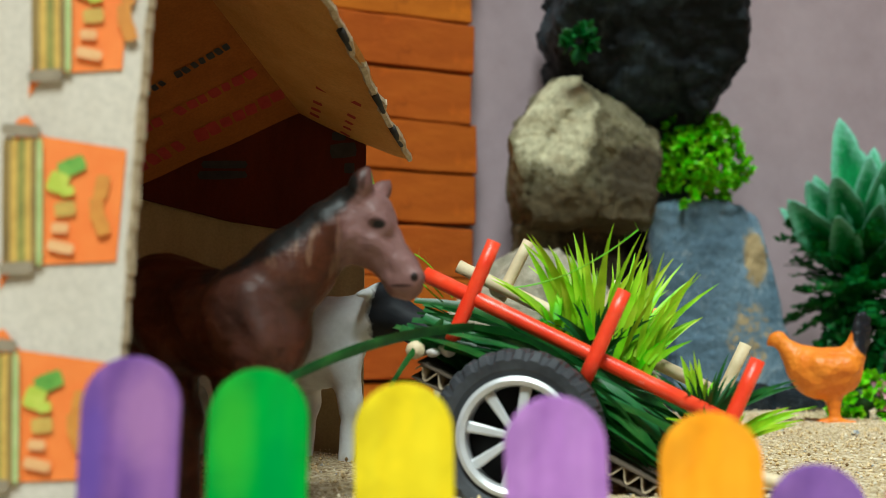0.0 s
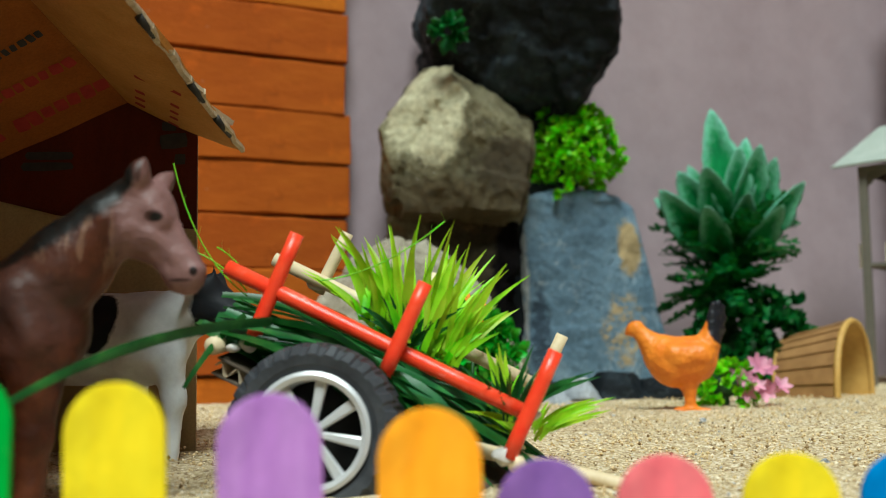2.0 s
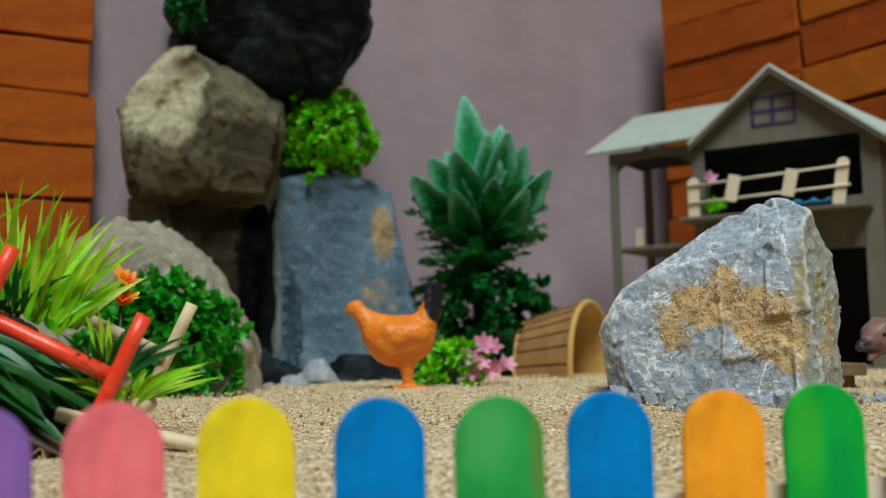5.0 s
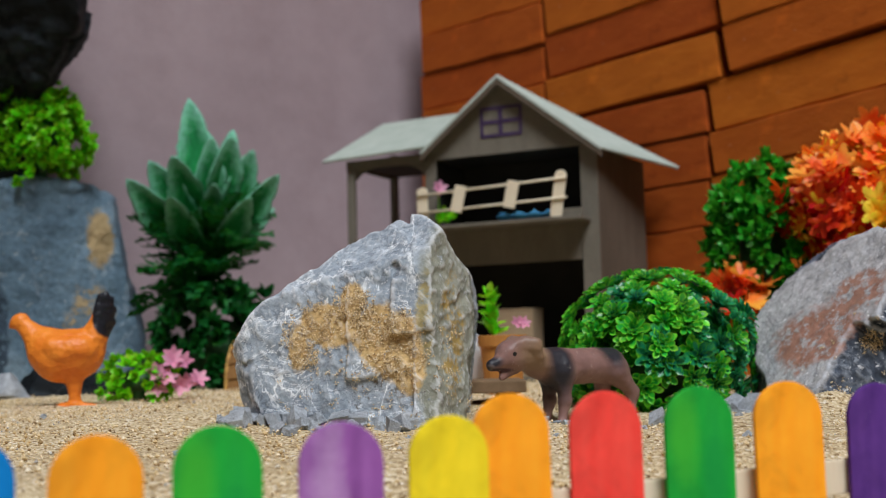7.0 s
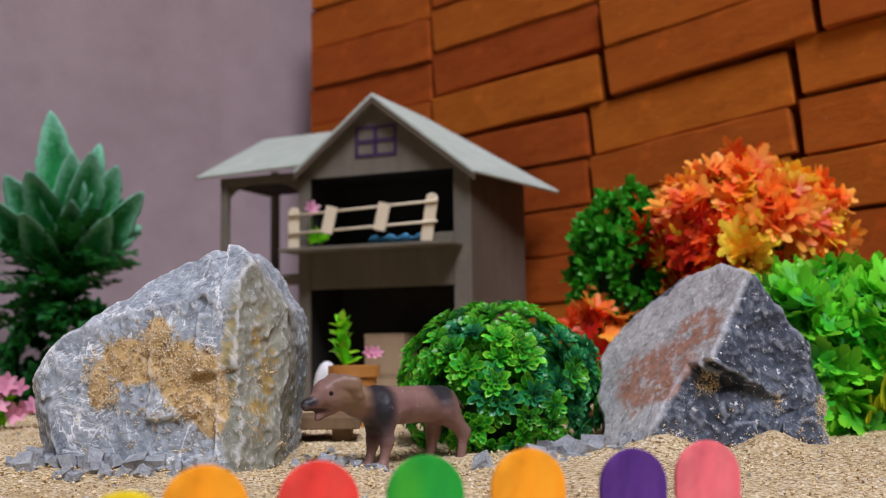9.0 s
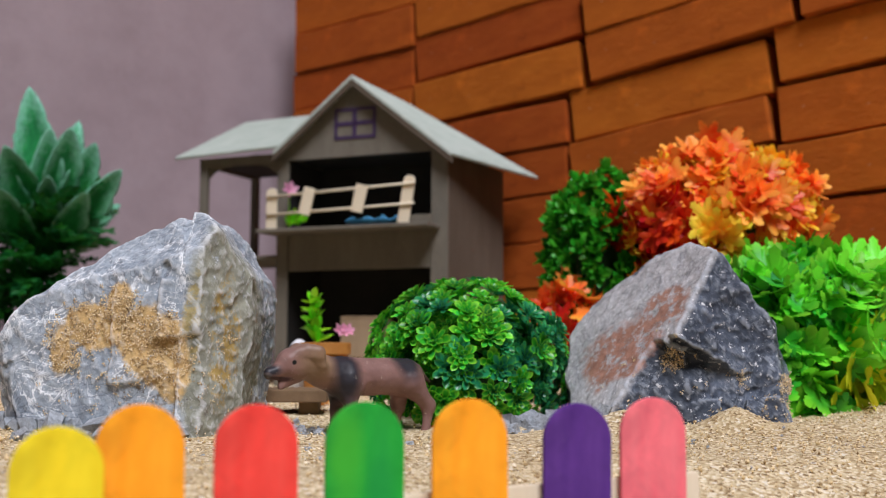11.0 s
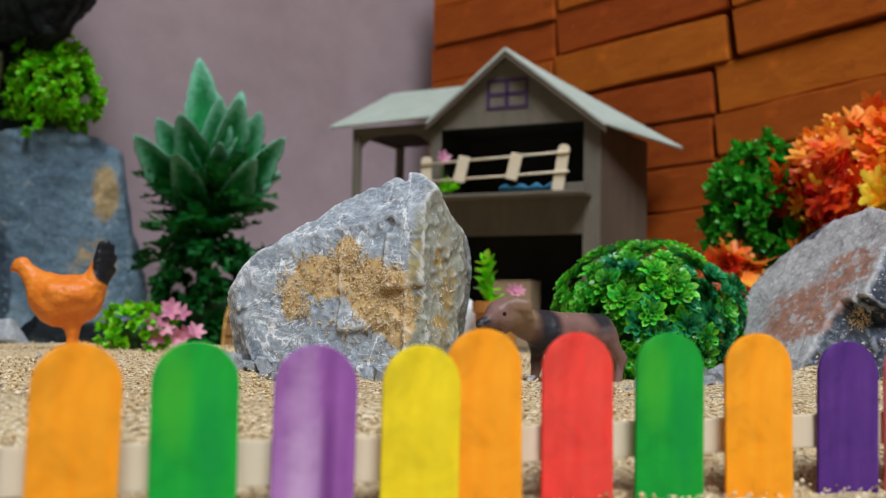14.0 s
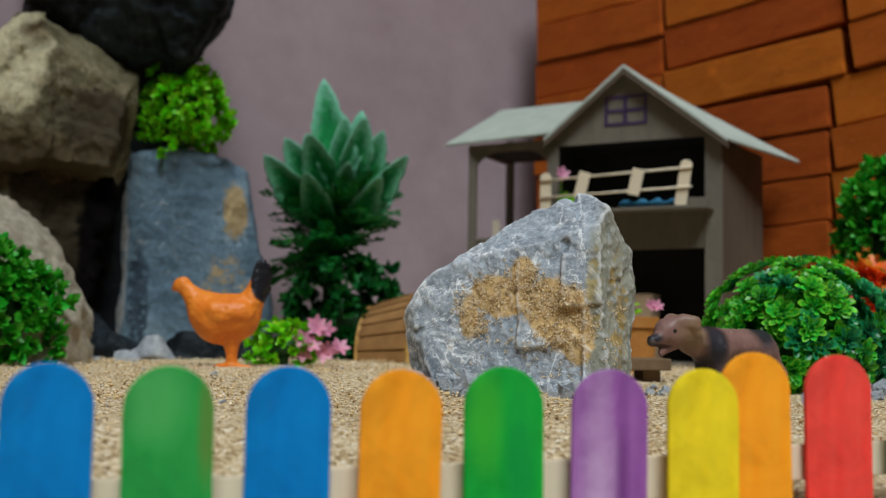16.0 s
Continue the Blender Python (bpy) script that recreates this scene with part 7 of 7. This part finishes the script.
def bush(name, at, radii, meshes, count, label, part_name, seed, low=-0.35, core=True, spread=0.14, bumps=0.18, category="plant", choose=None, stem=True, inner=0, jitter=1.0):
    """A mound of leaf clusters over a lumpy ellipsoid on a short stem."""
    rng = random.Random(seed)
    T = thing(name, (at[0], at[1], gz(at[0], at[1]) - 0.002 if stem else at[2] - radii[2] * 0.9), label, category)
    base = T.matrix_world.translation
    c = Vector(at) - base
    if core:
        # solid dark core that fills the gaps between clusters, on a stem
        bm = bmesh.new()
        bmesh.ops.create_icosphere(bm, subdivisions=3, radius=1)
        for v in bm.verts:
            k = 0.52 + 0.08 * noise.noise(v.co * 2 + Vector((seed, 0, 0)))
            v.co = c + Vector((v.co.x * radii[0] * k, v.co.y * radii[1] * k, v.co.z * radii[2] * k))
        tube(bm, (0, 0, 0), c, 0.005, seg=8)
        part("core", bm, M["stem"], T, "stem and solid dark core behind the leaves")
    for i in range(count + inner):
        z = 1 - (1 - low) * ((i % count) + 0.5) / count
        a = i * 2.399963 + rng.uniform(-0.25, 0.25)
        r = math.sqrt(max(0, 1 - z * z))
        n = Vector((r * math.cos(a), r * math.sin(a), z))
        k = 1 + bumps * noise.noise(n * 2.3 + Vector((seed * 1.7, 0, 0))) + rng.uniform(-spread, spread * 0.5) - (0.28 if i >= count else 0)
        p = c + Vector((n.x * radii[0] * k, n.y * radii[1] * k, n.z * radii[2] * k))
        d = (Vector((n.x / radii[0], n.y / radii[1], n.z / radii[2])).normalized() + Vector((rng.uniform(-0.25, 0.25), rng.uniform(-0.25, 0.25), rng.uniform(-0.1, 0.4))) * jitter).normalized()
        me = choose(n, rng) if choose else rng.choice(meshes)
        part(part_name, me, None, T, "", Matrix.Translation(p) @ outward(d, rng) @ Matrix.Scale(rng.uniform(0.75, 1.2), 4))
    return T


ros = [cluster_mesh("rosette", "rosette", 0.0116, 22, s, M["rosette"]) for s in range(3)]
rosd = [cluster_mesh("rosette", "rosette", 0.0116, 22, s + 9, M["rosette_dark"]) for s in range(2)]
oval_bush = [cluster_mesh("sprig", "oval", 0.010, 16, s + 20, M["bush"]) for s in range(3)]
moss_bush = [cluster_mesh("sprig", "oval", 0.0085, 16, s + 25, M["bush"]) for s in range(3)]
oval_green = [cluster_mesh("sprig", "oval", 0.012, 15, s + 30, M["mid_green"]) for s in range(3)]
oval_fern = [cluster_mesh("sprig", "oval", 0.014, 16, s + 40, M["fern"]) for s in range(3)]
map_o = [cluster_mesh("sprig", "maple", 0.021, 7, s + 50, M["maple_orange"]) for s in range(3)]
map_y = [cluster_mesh("sprig", "maple", 0.021, 7, s + 60, M["maple_yellow"]) for s in range(2)]
map_r = [cluster_mesh("sprig", "maple", 0.020, 7, s + 70, M["maple_red"]) for s in range(2)]
map_g = [cluster_mesh("sprig", "maple", 0.028, 6, s + 80, M["maple_green"]) for s in range(3)]
map_l = [cluster_mesh("sprig", "maple", 0.028, 6, s + 90, M["maple_lime"]) for s in range(2)]

# succulent mound between the two rocks
bush("succulent_bush", (0.652, 0.655, 0.050), (0.064, 0.055, 0.053), None, 200, "rounded artificial succulent bush with glossy green rosettes", "rosette", 3, -0.78, spread=0.05, bumps=0.09, inner=120, jitter=0.30,
     choose=lambda n, r: r.choice(rosd) if (n.x > 0.0 and n.z < 0.75 and r.random() < 0.66) or r.random() < 0.14 else r.choice(ros))
# autumn maple
bush("maple_bush", (0.876, 0.700, 0.160), (0.067, 0.050, 0.048), None, 190, "artificial autumn maple foliage, orange with yellow tips", "sprig", 5, -0.55, spread=0.12, bumps=0.3, inner=90,
     choose=lambda n, r: r.choice(map_y) if r.random() < (0.5 if n.x > 0.3 else 0.30) else (r.choice(map_r) if n.z < 0.25 and n.x < -0.15 else r.choice(map_o)))
bush("green_bush", (0.800, 0.748, 0.128), (0.040, 0.034, 0.072), oval_green, 200, "dense dark green artificial bush beside bricks", "sprig", 6, -0.9, inner=80)
bush("maple_sprig", (0.764, 0.735, 0.084), (0.018, 0.016, 0.018), None, 14, "low orange-red maple sprig behind the rock", "sprig", 7, -0.6, core=False, choose=lambda n, r: r.choice(map_o + map_r))
bush("green_maple_bush", (0.880, 0.608, 0.066), (0.056, 0.045, 0.054), None, 130, "bright green artificial maple-leaf bush with lime tips", "sprig", 8, -0.8, bumps=0.25, inner=80,
     choose=lambda n, r: r.choice(map_l) if (n.z < 0.15 and n.y < 0 and n.x > -0.1 and r.random() < 0.75) else r.choice(map_g))
# on and beside the stone pile
bush("green_bush", (0.246, 1.062, 0.262), (0.038, 0.032, 0.045), moss_bush, 330, "bright lime-green artificial bush on the slate slab", "sprig", 9, -0.8, stem=False, spread=0.16, bumps=0.42, inner=70)
bush("green_bush", (0.105, 0.842, 0.058), (0.052, 0.026, 0.050), oval_green, 180, "mid-green artificial bush in front of the beige boulder", "sprig", 10, -0.9, bumps=0.4, inner=60)
bush("moss_ball", (0.118, 0.940, 0.345), (0.006, 0.005, 0.006), oval_fern, 7, "small moss tuft on the dark stone", "sprig", 11, -0.9, stem=False, core=False)


def spindle(L, w, bend=0.15):
    """A broad felted leaf along +z: cupped blade with a keel, ragged rim and blunt point."""
    bm = bmesh.new()
    rng = random.Random(5)
    rings = []
    for i in range(17):
        k = i / 16
        r = w * (0.45 + 0.55 * math.sin(math.pi * min(1, k * 0.85 + 0.12))) * (1 - k ** 5) ** 0.6 + 0.0004
        cx = bend * L * k * k
        row = []
        for t in (2 * math.pi * j / 14 for j in range(14)):
            rag = 1 + (rng.uniform(-0.05, 0.16) if abs(math.sin(t)) > 0.85 else 0)
            y = math.sin(t) * r * rag
            row.append(bm.verts.new((cx + math.cos(t) * r * 0.20 + 0.55 * y * y / max(w, 1e-4), y, L * k)))
        rings.append(row)
    for a, b in zip(rings, rings[1:]):
        for j in range(14):
            bm.faces.new((a[j], a[(j + 1) % 14], b[(j + 1) % 14], b[j]))
    bm.faces.new(rings[-1])
    return bm_mesh("leaf", bm)


def agave():
    base = Vector((0.388, 1.050, gz(0.388, 1.05) - 0.002))
    T = thing("agave_plant", tuple(base), "artificial plant with frosted upright leaves above dark fern fronds", "plant")
    bm = bmesh.new()
    tube(bm, (0, 0, 0), (0.004, 0, 0.19), 0.008, 0.005, 10)
    part("stem", bm, M["stem"], T)
    leaf = spindle(1.0, 0.20, 0.10)
    leaf.materials.append(M["agave"])
    # root (x, z), tip (x, z), tip's reach to the back, half width
    upper = [(0.392, 0.195, 0.379, 0.300, 0.004, 0.0165), (0.404, 0.205, 0.421, 0.281, 0.020, 0.0125), (0.402, 0.190, 0.413, 0.263, -0.030, 0.0155), (0.408, 0.175, 0.434, 0.253, -0.008, 0.0160),
             (0.408, 0.165, 0.457, 0.230, -0.020, 0.0150), (0.384, 0.175, 0.342, 0.240, -0.012, 0.0160), (0.380, 0.160, 0.322, 0.223, -0.018, 0.0165), (0.388, 0.185, 0.360, 0.243, -0.034, 0.0155),
             (0.395, 0.160, 0.396, 0.218, -0.046, 0.0135), (0.394, 0.185, 0.396, 0.262, -0.024, 0.0140)]
    lower = [(0.390, 0.180, 0.370, 0.258, 0.036, 0.015), (0.400, 0.175, 0.438, 0.240, 0.036, 0.015), (0.384, 0.165, 0.334, 0.226, 0.034, 0.015), (0.402, 0.155, 0.428, 0.206, -0.046, 0.014),
             (0.386, 0.155, 0.356, 0.206, -0.046, 0.014), (0.400, 0.160, 0.462, 0.205, 0.020, 0.013), (0.396, 0.180, 0.405, 0.262, 0.030, 0.014)]
    for x0, z0, x1, z1, back, w in upper + lower:
        a = Vector((x0, 1.050, z0)) - base
        e = Vector((x1, 1.050 + back, z1)) - base
        d = e - a
        L = d.length
        d.normalize()
        out = Vector(((x1 - 0.394) * 0.45, -0.045 if back < 0.01 else 0.04, 0.0))
        out = (out - d * out.dot(d)).normalized()
        side = d.cross(out)
        m = Matrix((out, side, d)).transposed().to_4x4()
        m.translation = a
        part("leaf", leaf, None, T, "", m @ Matrix.Diagonal((L, w / 0.20, L, 1)))
    # fern fronds: a rib with leaflets
    for v in range(3):
        vs, fs = [], []
        r2 = random.Random(v)
        for i in range(13):
            k = i / 12
            for s in (-1, 1):
                m = Matrix.Translation((0.065 * k, 0, 0.010 * math.sin(k * 2.2))) @ Matrix.Rotation(s * radians(58 - 22 * k), 4, "Z") @ Matrix.Rotation(r2.uniform(-0.5, 0.2), 4, "Y") @ Matrix.Rotation(r2.uniform(-0.5, 0.5), 4, "X")
                leaf_geo(vs, fs, m, oval(0.020 * (1 - 0.55 * k), 0.0030), 4.0)
        frond = mesh_of("frond", vs, fs)
        frond.materials.append(M["fern"])
        for i in range(26):
            az = i * 2.4 + v
            tilt = r2.uniform(-42, 14)
            z = r2.choice((0.085, 0.098, 0.112, 0.125, 0.138))
            part("frond", frond, None, T, "", pose(0, 0, z, 0, 0, math.degrees(az)) @ pose(0.004, 0, 0, r2.uniform(-40, 40), tilt if z > 0.1 else tilt + 20, 0) @ Matrix.Scale(r2.uniform(0.75, 1.05), 4))
    return T


agave()
bush("fern_bush", (0.402, 1.020, 0.062), (0.056, 0.036, 0.056), oval_fern, 170, "dark green foliage at the foot of the frosted plant", "sprig", 13, -0.9)


def flower_mesh(size, seed, mat):
    rng = random.Random(seed)
    vs, fs = [], []
    for i in range(6):
        m = Matrix.Rotation(i * 1.047, 4, "Z") @ Matrix.Rotation(-radians(rng.uniform(15, 40)), 4, "Y")
        leaf_geo(vs, fs, m, oval(size, size * 0.26), 0.0)
    me = mesh_of("flower", vs, fs)
    me.materials.append(mat)
    return me


pinks = [flower_mesh(0.010, s, M["pink"]) for s in range(2)]
fl = bush("flower_plant", (0.325, 0.872, 0.040), (0.024, 0.018, 0.018), oval_bush, 34, "small lime-green plant with pink star flowers on sand", "sprig", 14, -0.8)
rng = random.Random(8)
for i in range(15):
    p = Vector((0.018 + rng.uniform(-0.006, 0.028), -0.004 + rng.uniform(-0.014, 0.012), 0.016 + rng.uniform(-0.006, 0.026)))
    part("flower", rng.choice(pinks), None, fl, "pink star flower", Matrix.Translation(p) @ outward((rng.uniform(-0.5, 0.5), -1, rng.uniform(0, 0.9)), rng))

# potted plant by the toy house
px, py = 0.592, 0.790
pot = thing("potted_plant", (px, py, gz(px, py) - 0.0005), "small terracotta pot with a leafy green sprig and pink flower", "potted plant")
bm = bmesh.new()
prof = [(0.0, 0.0), (0.0125, 0.0), (0.0140, 0.0015), (0.0172, 0.037), (0.0190, 0.0374), (0.0193, 0.0455), (0.0172, 0.0458), (0.0162, 0.0385), (0.0, 0.0380)]
rings = [[bm.verts.new((math.cos(a) * r, math.sin(a) * r, z)) for r, z in prof] for a in (2 * math.pi * i / 28 for i in range(28))]
for i in range(28):
    for j in range(len(prof) - 1):
        a, b = rings[i], rings[(i + 1) % 28]
        bm.faces.new((a[j], b[j], b[j + 1], a[j + 1]))
bmesh.ops.remove_doubles(bm, verts=bm.verts[:], dist=1e-6)
bmesh.ops.recalc_face_normals(bm, faces=bm.faces[:])
part("pot", bm, M["terracotta"], pot, "terracotta plastic pot", smooth=False)
bm = bmesh.new()
tube(bm, (-0.006, 0, 0.036), (-0.011, 0, 0.076), 0.0013, 0.0008, 7)
part("stem", bm, M["bush"], pot)
spr = cluster_mesh("sprig", "oval", 0.014, 9, 77, M["bush"])
for z in (0.046, 0.053, 0.060, 0.067, 0.074):
    part("sprig", spr, None, pot, "", pose(-0.0065 - (z - 0.046) * 0.14, 0, z, 0, 0, z * 9000) @ Matrix.Scale(1.25 - (z - 0.046) * 12, 4))
for x in (0.009, 0.014):
    part("flower", pinks[0], None, pot, "pink flower", Matrix.Translation((x, -0.008, 0.054)) @ outward((0.2, -1, 0.5), rng) @ Matrix.Scale(0.7, 4))
bm = bmesh.new()
bmesh.ops.create_uvsphere(bm, u_segments=20, v_segments=12, radius=0.0095)
for v in bm.verts:
    v.co = Vector((v.co.x * 1.12, v.co.y * 1.12, (v.co.z + 0.0095) * 2.55))
solo("white_figurine", bm, M["white"], (0.5815, 0.830, gz(0.5815, 0.830) - 0.001), "small smooth white ornament standing on sand", "ornament")
board = thing("base_board", (0.521, 0.710, gz(0.521, 0.710)), "bare wooden board on two battens in front of the toy house", "board", turn=-17)
bm = bmesh.new()
box(bm, (-0.052, -0.030, 0.0085), (0.052, 0.030, 0.0165), 0.001)
part("top", bm, M["board"], board, smooth=False)
for x in (-0.04, 0.04):
    bm = bmesh.new()
    box(bm, (x - 0.006, -0.022, -0.003), (x + 0.006, 0.026, 0.0084), 0.0008)
    part("batten", bm, M["board"], board, smooth=False)

# little flowering pot on the balcony
bp = in_house(0.012, -0.010, 0.1752)
bpl = thing("balcony_plant", bp, "tiny green plant with a pink flower on the toy balcony", "plant")
for i in range(5):
    part("sprig", spr, None, bpl, "", pose(0.003 * i, 0.001 * (i % 2), 0.004 + 0.003 * (i % 3), 0, 0, i * 70) @ Matrix.Scale(0.75, 4))
part("flower", pinks[1], None, bpl, "pink flower", Matrix.Translation((-0.001, -0.004, 0.036)) @ outward((0, -1, 0.4), rng))
bm = bmesh.new()
tube(bm, (0, 0, 0), (-0.001, -0.003, 0.036), 0.0008, seg=6)
part("stem", bm, M["bush"], bpl)


# ---- woven basket lying on its side ----
def basket():
    T = thing("woven_basket", (0.470, 0.960, gz(0.470, 0.960)), "half-round brown bamboo basket on its side, ochre inside showing", "basket", turn=48)
    W, Hh, Dp = 0.046, 0.067, 0.060
    arch = []
    for i in range(29):
        a = math.pi * i / 28
        arch.append((-math.cos(a), math.sin(a) ** 0.8))
    for i in range(28):
        (x0, z0), (x1, z1) = arch[i], arch[i + 1]
        bm = bmesh.new()
        rows = []
        for j in range(6):
            k = j / 5
            s = 1 - 0.22 * k
            o = 0.0005 * (1 if i % 2 else -1)
            rows.append([bm.verts.new((x * W * s * (1 + o / W), Dp * k, z * Hh * s + o)) for x, z in ((x0 + (x1 - x0) * 0.06, z0 + (z1 - z0) * 0.06), (x0 + (x1 - x0) * 0.94, z0 + (z1 - z0) * 0.94))])
        for a, b in zip(rows, rows[1:]):
            bm.faces.new((a[0], a[1], b[1], b[0]))
        ext = bmesh.ops.extrude_face_region(bm, geom=bm.faces[:])
        for v in ext["geom"]:
            if isinstance(v, bmesh.types.BMVert):
                v.co += Vector((-v.co.x * 0.03, 0, -v.co.z * 0.03 + 0.0002))
        bmesh.ops.recalc_face_normals(bm, faces=bm.faces[:])
        part("slat", bm, M["stave"], T, smooth=False)
    bm = bmesh.new()
    lining = [[bm.verts.new((x * W * k * 0.93, y, z * Hh * k * 0.93)) for x, z in arch] for y, k in ((0.0008, 1.0), (Dp - 0.001, 0.78))]
    for i in range(28):
        bm.faces.new((lining[0][i], lining[0][i + 1], lining[1][i + 1], lining[1][i]))
    part("lining", bm, M["wicker"], T, "ochre woven inside")
    for y, s in ((0.0, 0.975), (0.059, 0.77)):
        bm = bmesh.new()
        r, loops = 0.0030 if y == 0 else 0.0016, []
        for x, z in arch:
            loops.append([bm.verts.new((x * (W * s + r * math.cos(t)), y + r * math.sin(t), z * (Hh * s + r * math.cos(t)))) for t in (2 * math.pi * j / 7 for j in range(7))])
        for l0, l1 in zip(loops, loops[1:]):
            for j in range(7):
                bm.faces.new((l0[j], l0[(j + 1) % 7], l1[(j + 1) % 7], l1[j]))
        part("hoop", bm, M["wicker"], T, "ochre cut rim")
    bm = bmesh.new()
    vs = [bm.verts.new((x * W * 0.76, Dp, z * Hh * 0.76)) for x, z in arch]
    bm.faces.new(vs)
    part("end_panel", bm, M["wicker"], T, smooth=False)


basket()
# orange and yellow flower by the cart
sp = thing("flower_sprig", (0.099, 0.560, gz(0.099, 0.560)), "orange and yellow artificial flower sprig standing on sand", "plant")
bm = bmesh.new()
tube(bm, (0, 0, -0.002), (0.003, 0, 0.070), 0.001, seg=6)
part("stem", bm, M["stem"], sp)
for i, mm in enumerate((map_o[0], map_y[0])):
    part("flower", mm, None, sp, "", pose(0.003, 0, 0.070 - 0.008 * i, 20, 0, 40 * i) @ Matrix.Scale(0.5, 4))

# ---- stacked bricks ----
def brick_mesh(seed, w=0.21, d=0.10, h=0.0475):
    rng = random.Random(seed)
    bm = bmesh.new()
    box(bm, (0, 0, -h / 2), (w, d, h / 2))
    bmesh.ops.subdivide_edges(bm, edges=[e for e in bm.edges if abs(e.verts[0].co.x - e.verts[1].co.x) > 0.1], cuts=7)
    bmesh.ops.bevel(bm, geom=[e for e in bm.edges if e.calc_face_angle(0) > 1], offset=0.0013, segments=1, affect="EDGES")
    bmesh.ops.recalc_face_normals(bm, faces=bm.faces[:])
    for v in bm.verts:
        v.co += Vector((rng.uniform(-1, 1) * 0.0008, rng.uniform(-1, 1) * 0.0005, rng.uniform(-1, 1) * 0.0007))
    return bm_mesh("brick", bm, False)


BRICKS = [brick_mesh(s) for s in range(5)]
for b in BRICKS:
    b.materials.append(M["brick"])


def stack(name, origin, turn, courses, label):
    """courses: (s0, s1, z0, z1, tilt, proud) bricks on the face of a dry stack, s along it."""
    base = thing(name, (*origin, 0.0), label, "brick stack", turn=turn)
    for i, (s0, s1, z0, z1, tilt, proud) in enumerate(courses):
        part("brick", BRICKS[i % 5], None, base, "", pose(s0 + 0.0015, -proud, (z0 + z1) / 2, 0, -tilt, random.Random(i).uniform(-0.5, 0.5)) @
             Matrix.Diagonal(((s1 - s0 - 0.0018) / 0.21, 1, (z1 - z0 - 0.0016) / 0.0475, 1)), smooth=False)
    return base


def right_courses():
    out = []
    P = [0.004, 0.001, 0.003, 0.0, 0.002]
    # first column, ends of the stack by the painted wall
    zs = (0.060, 0.106, 0.152, 0.198, 0.2445, 0.2915, 0.338, 0.3815, 0.4285, 0.4755, 0.5225)
    for i, (z, top) in enumerate(zip(zs, zs[1:])):
        out.append((0.006 + 0.003 * (i % 2), 0.181, z, top, 1.8, P[i % 5]))
    # second column, slightly tipped
    for i, (z, tl) in enumerate(((0.2985, 4.4), (0.3475, 5.6), (0.3950, 5.2), (0.4430, 5.0), (0.4910, 5.0))):
        out.append((0.183, 0.384, z, z + 0.0475, tl, P[(i + 2) % 5]))
    for i, z in enumerate((0.0245, 0.070, 0.1155, 0.161, 0.2065, 0.2525)):
        out.append((0.184 + 0.003 * (i % 2), 0.368, z, z + (0.0435 if i == 5 else 0.0455), 3.2, P[i % 5]))
    # third column
    for i, (z, tl, a, b) in enumerate(((0.3172, 7.4, 0.391, 0.590), (0.3645, 6.8, 0.387, 0.597), (0.4120, 6.8, 0.388, 0.597), (0.4595, 6.8, 0.388, 0.597))):
        out.append((a, b, z, z + 0.0470, tl, P[(i + 1) % 5] + 0.004))
    for i, (z, h, tl) in enumerate(((0.005, 0.0480, 5.0), (0.053, 0.0510, 5.5), (0.104, 0.0580, 6.0), (0.1620, 0.0580, 6.4), (0.2203, 0.0420, 6.6), (0.2628, 0.0500, 6.4))):
        out.append((0.371, 0.567, z, z + h, tl, P[(i + 3) % 5]))
    # fourth column
    for i, (z, tl) in enumerate(((0.032, 1.5), (0.085, 2.0), (0.138, 2.5), (0.189, 3.8), (0.2400, 3.9), (0.2920, 5.4), (0.344, 5.8), (0.395, 5.8), (0.446, 5.6))):
        out.append((0.572 if i < 6 else 0.594, 0.785, z, z + 0.0500, tl, P[(i + 4) % 5] + (0.006 if i > 5 else 0)))
    for i, z in enumerate((0.04, 0.09, 0.14, 0.19, 0.24, 0.29, 0.345, 0.396, 0.447)):
        out.append((0.790, 0.995, z + 0.008, z + 0.057, 4.0, P[i % 5]))
    return out


def left_courses():
    out = []
    zs = [0.002, 0.051, 0.0995, 0.148, 0.1965, 0.2445, 0.294, 0.3445, 0.392, 0.441, 0.490]
    for i, z in enumerate(zs):
        off = (0.004, -0.002, 0.002, 0.0, 0.003)[i % 5]
        for k in range(3):
            s1 = -0.001 + off - k * 0.213
            out.append((s1 - 0.2105, s1, z - 0.002 * k * (i % 2), z + 0.0485, 0.0 + 0.5 * math.sin(i * 1.7), 0.001 * ((i * 7 + k * 3) % 4)))
    return out


stack("brick_stack", (0.6585, 1.2381), -55.8, right_courses(), "dry-stacked orange clay bricks leaning a little, dark open joints")
stack("brick_stack", (0.0294, 1.0483), 22.0, left_courses(), "dry-stacked orange clay bricks with dark joints")
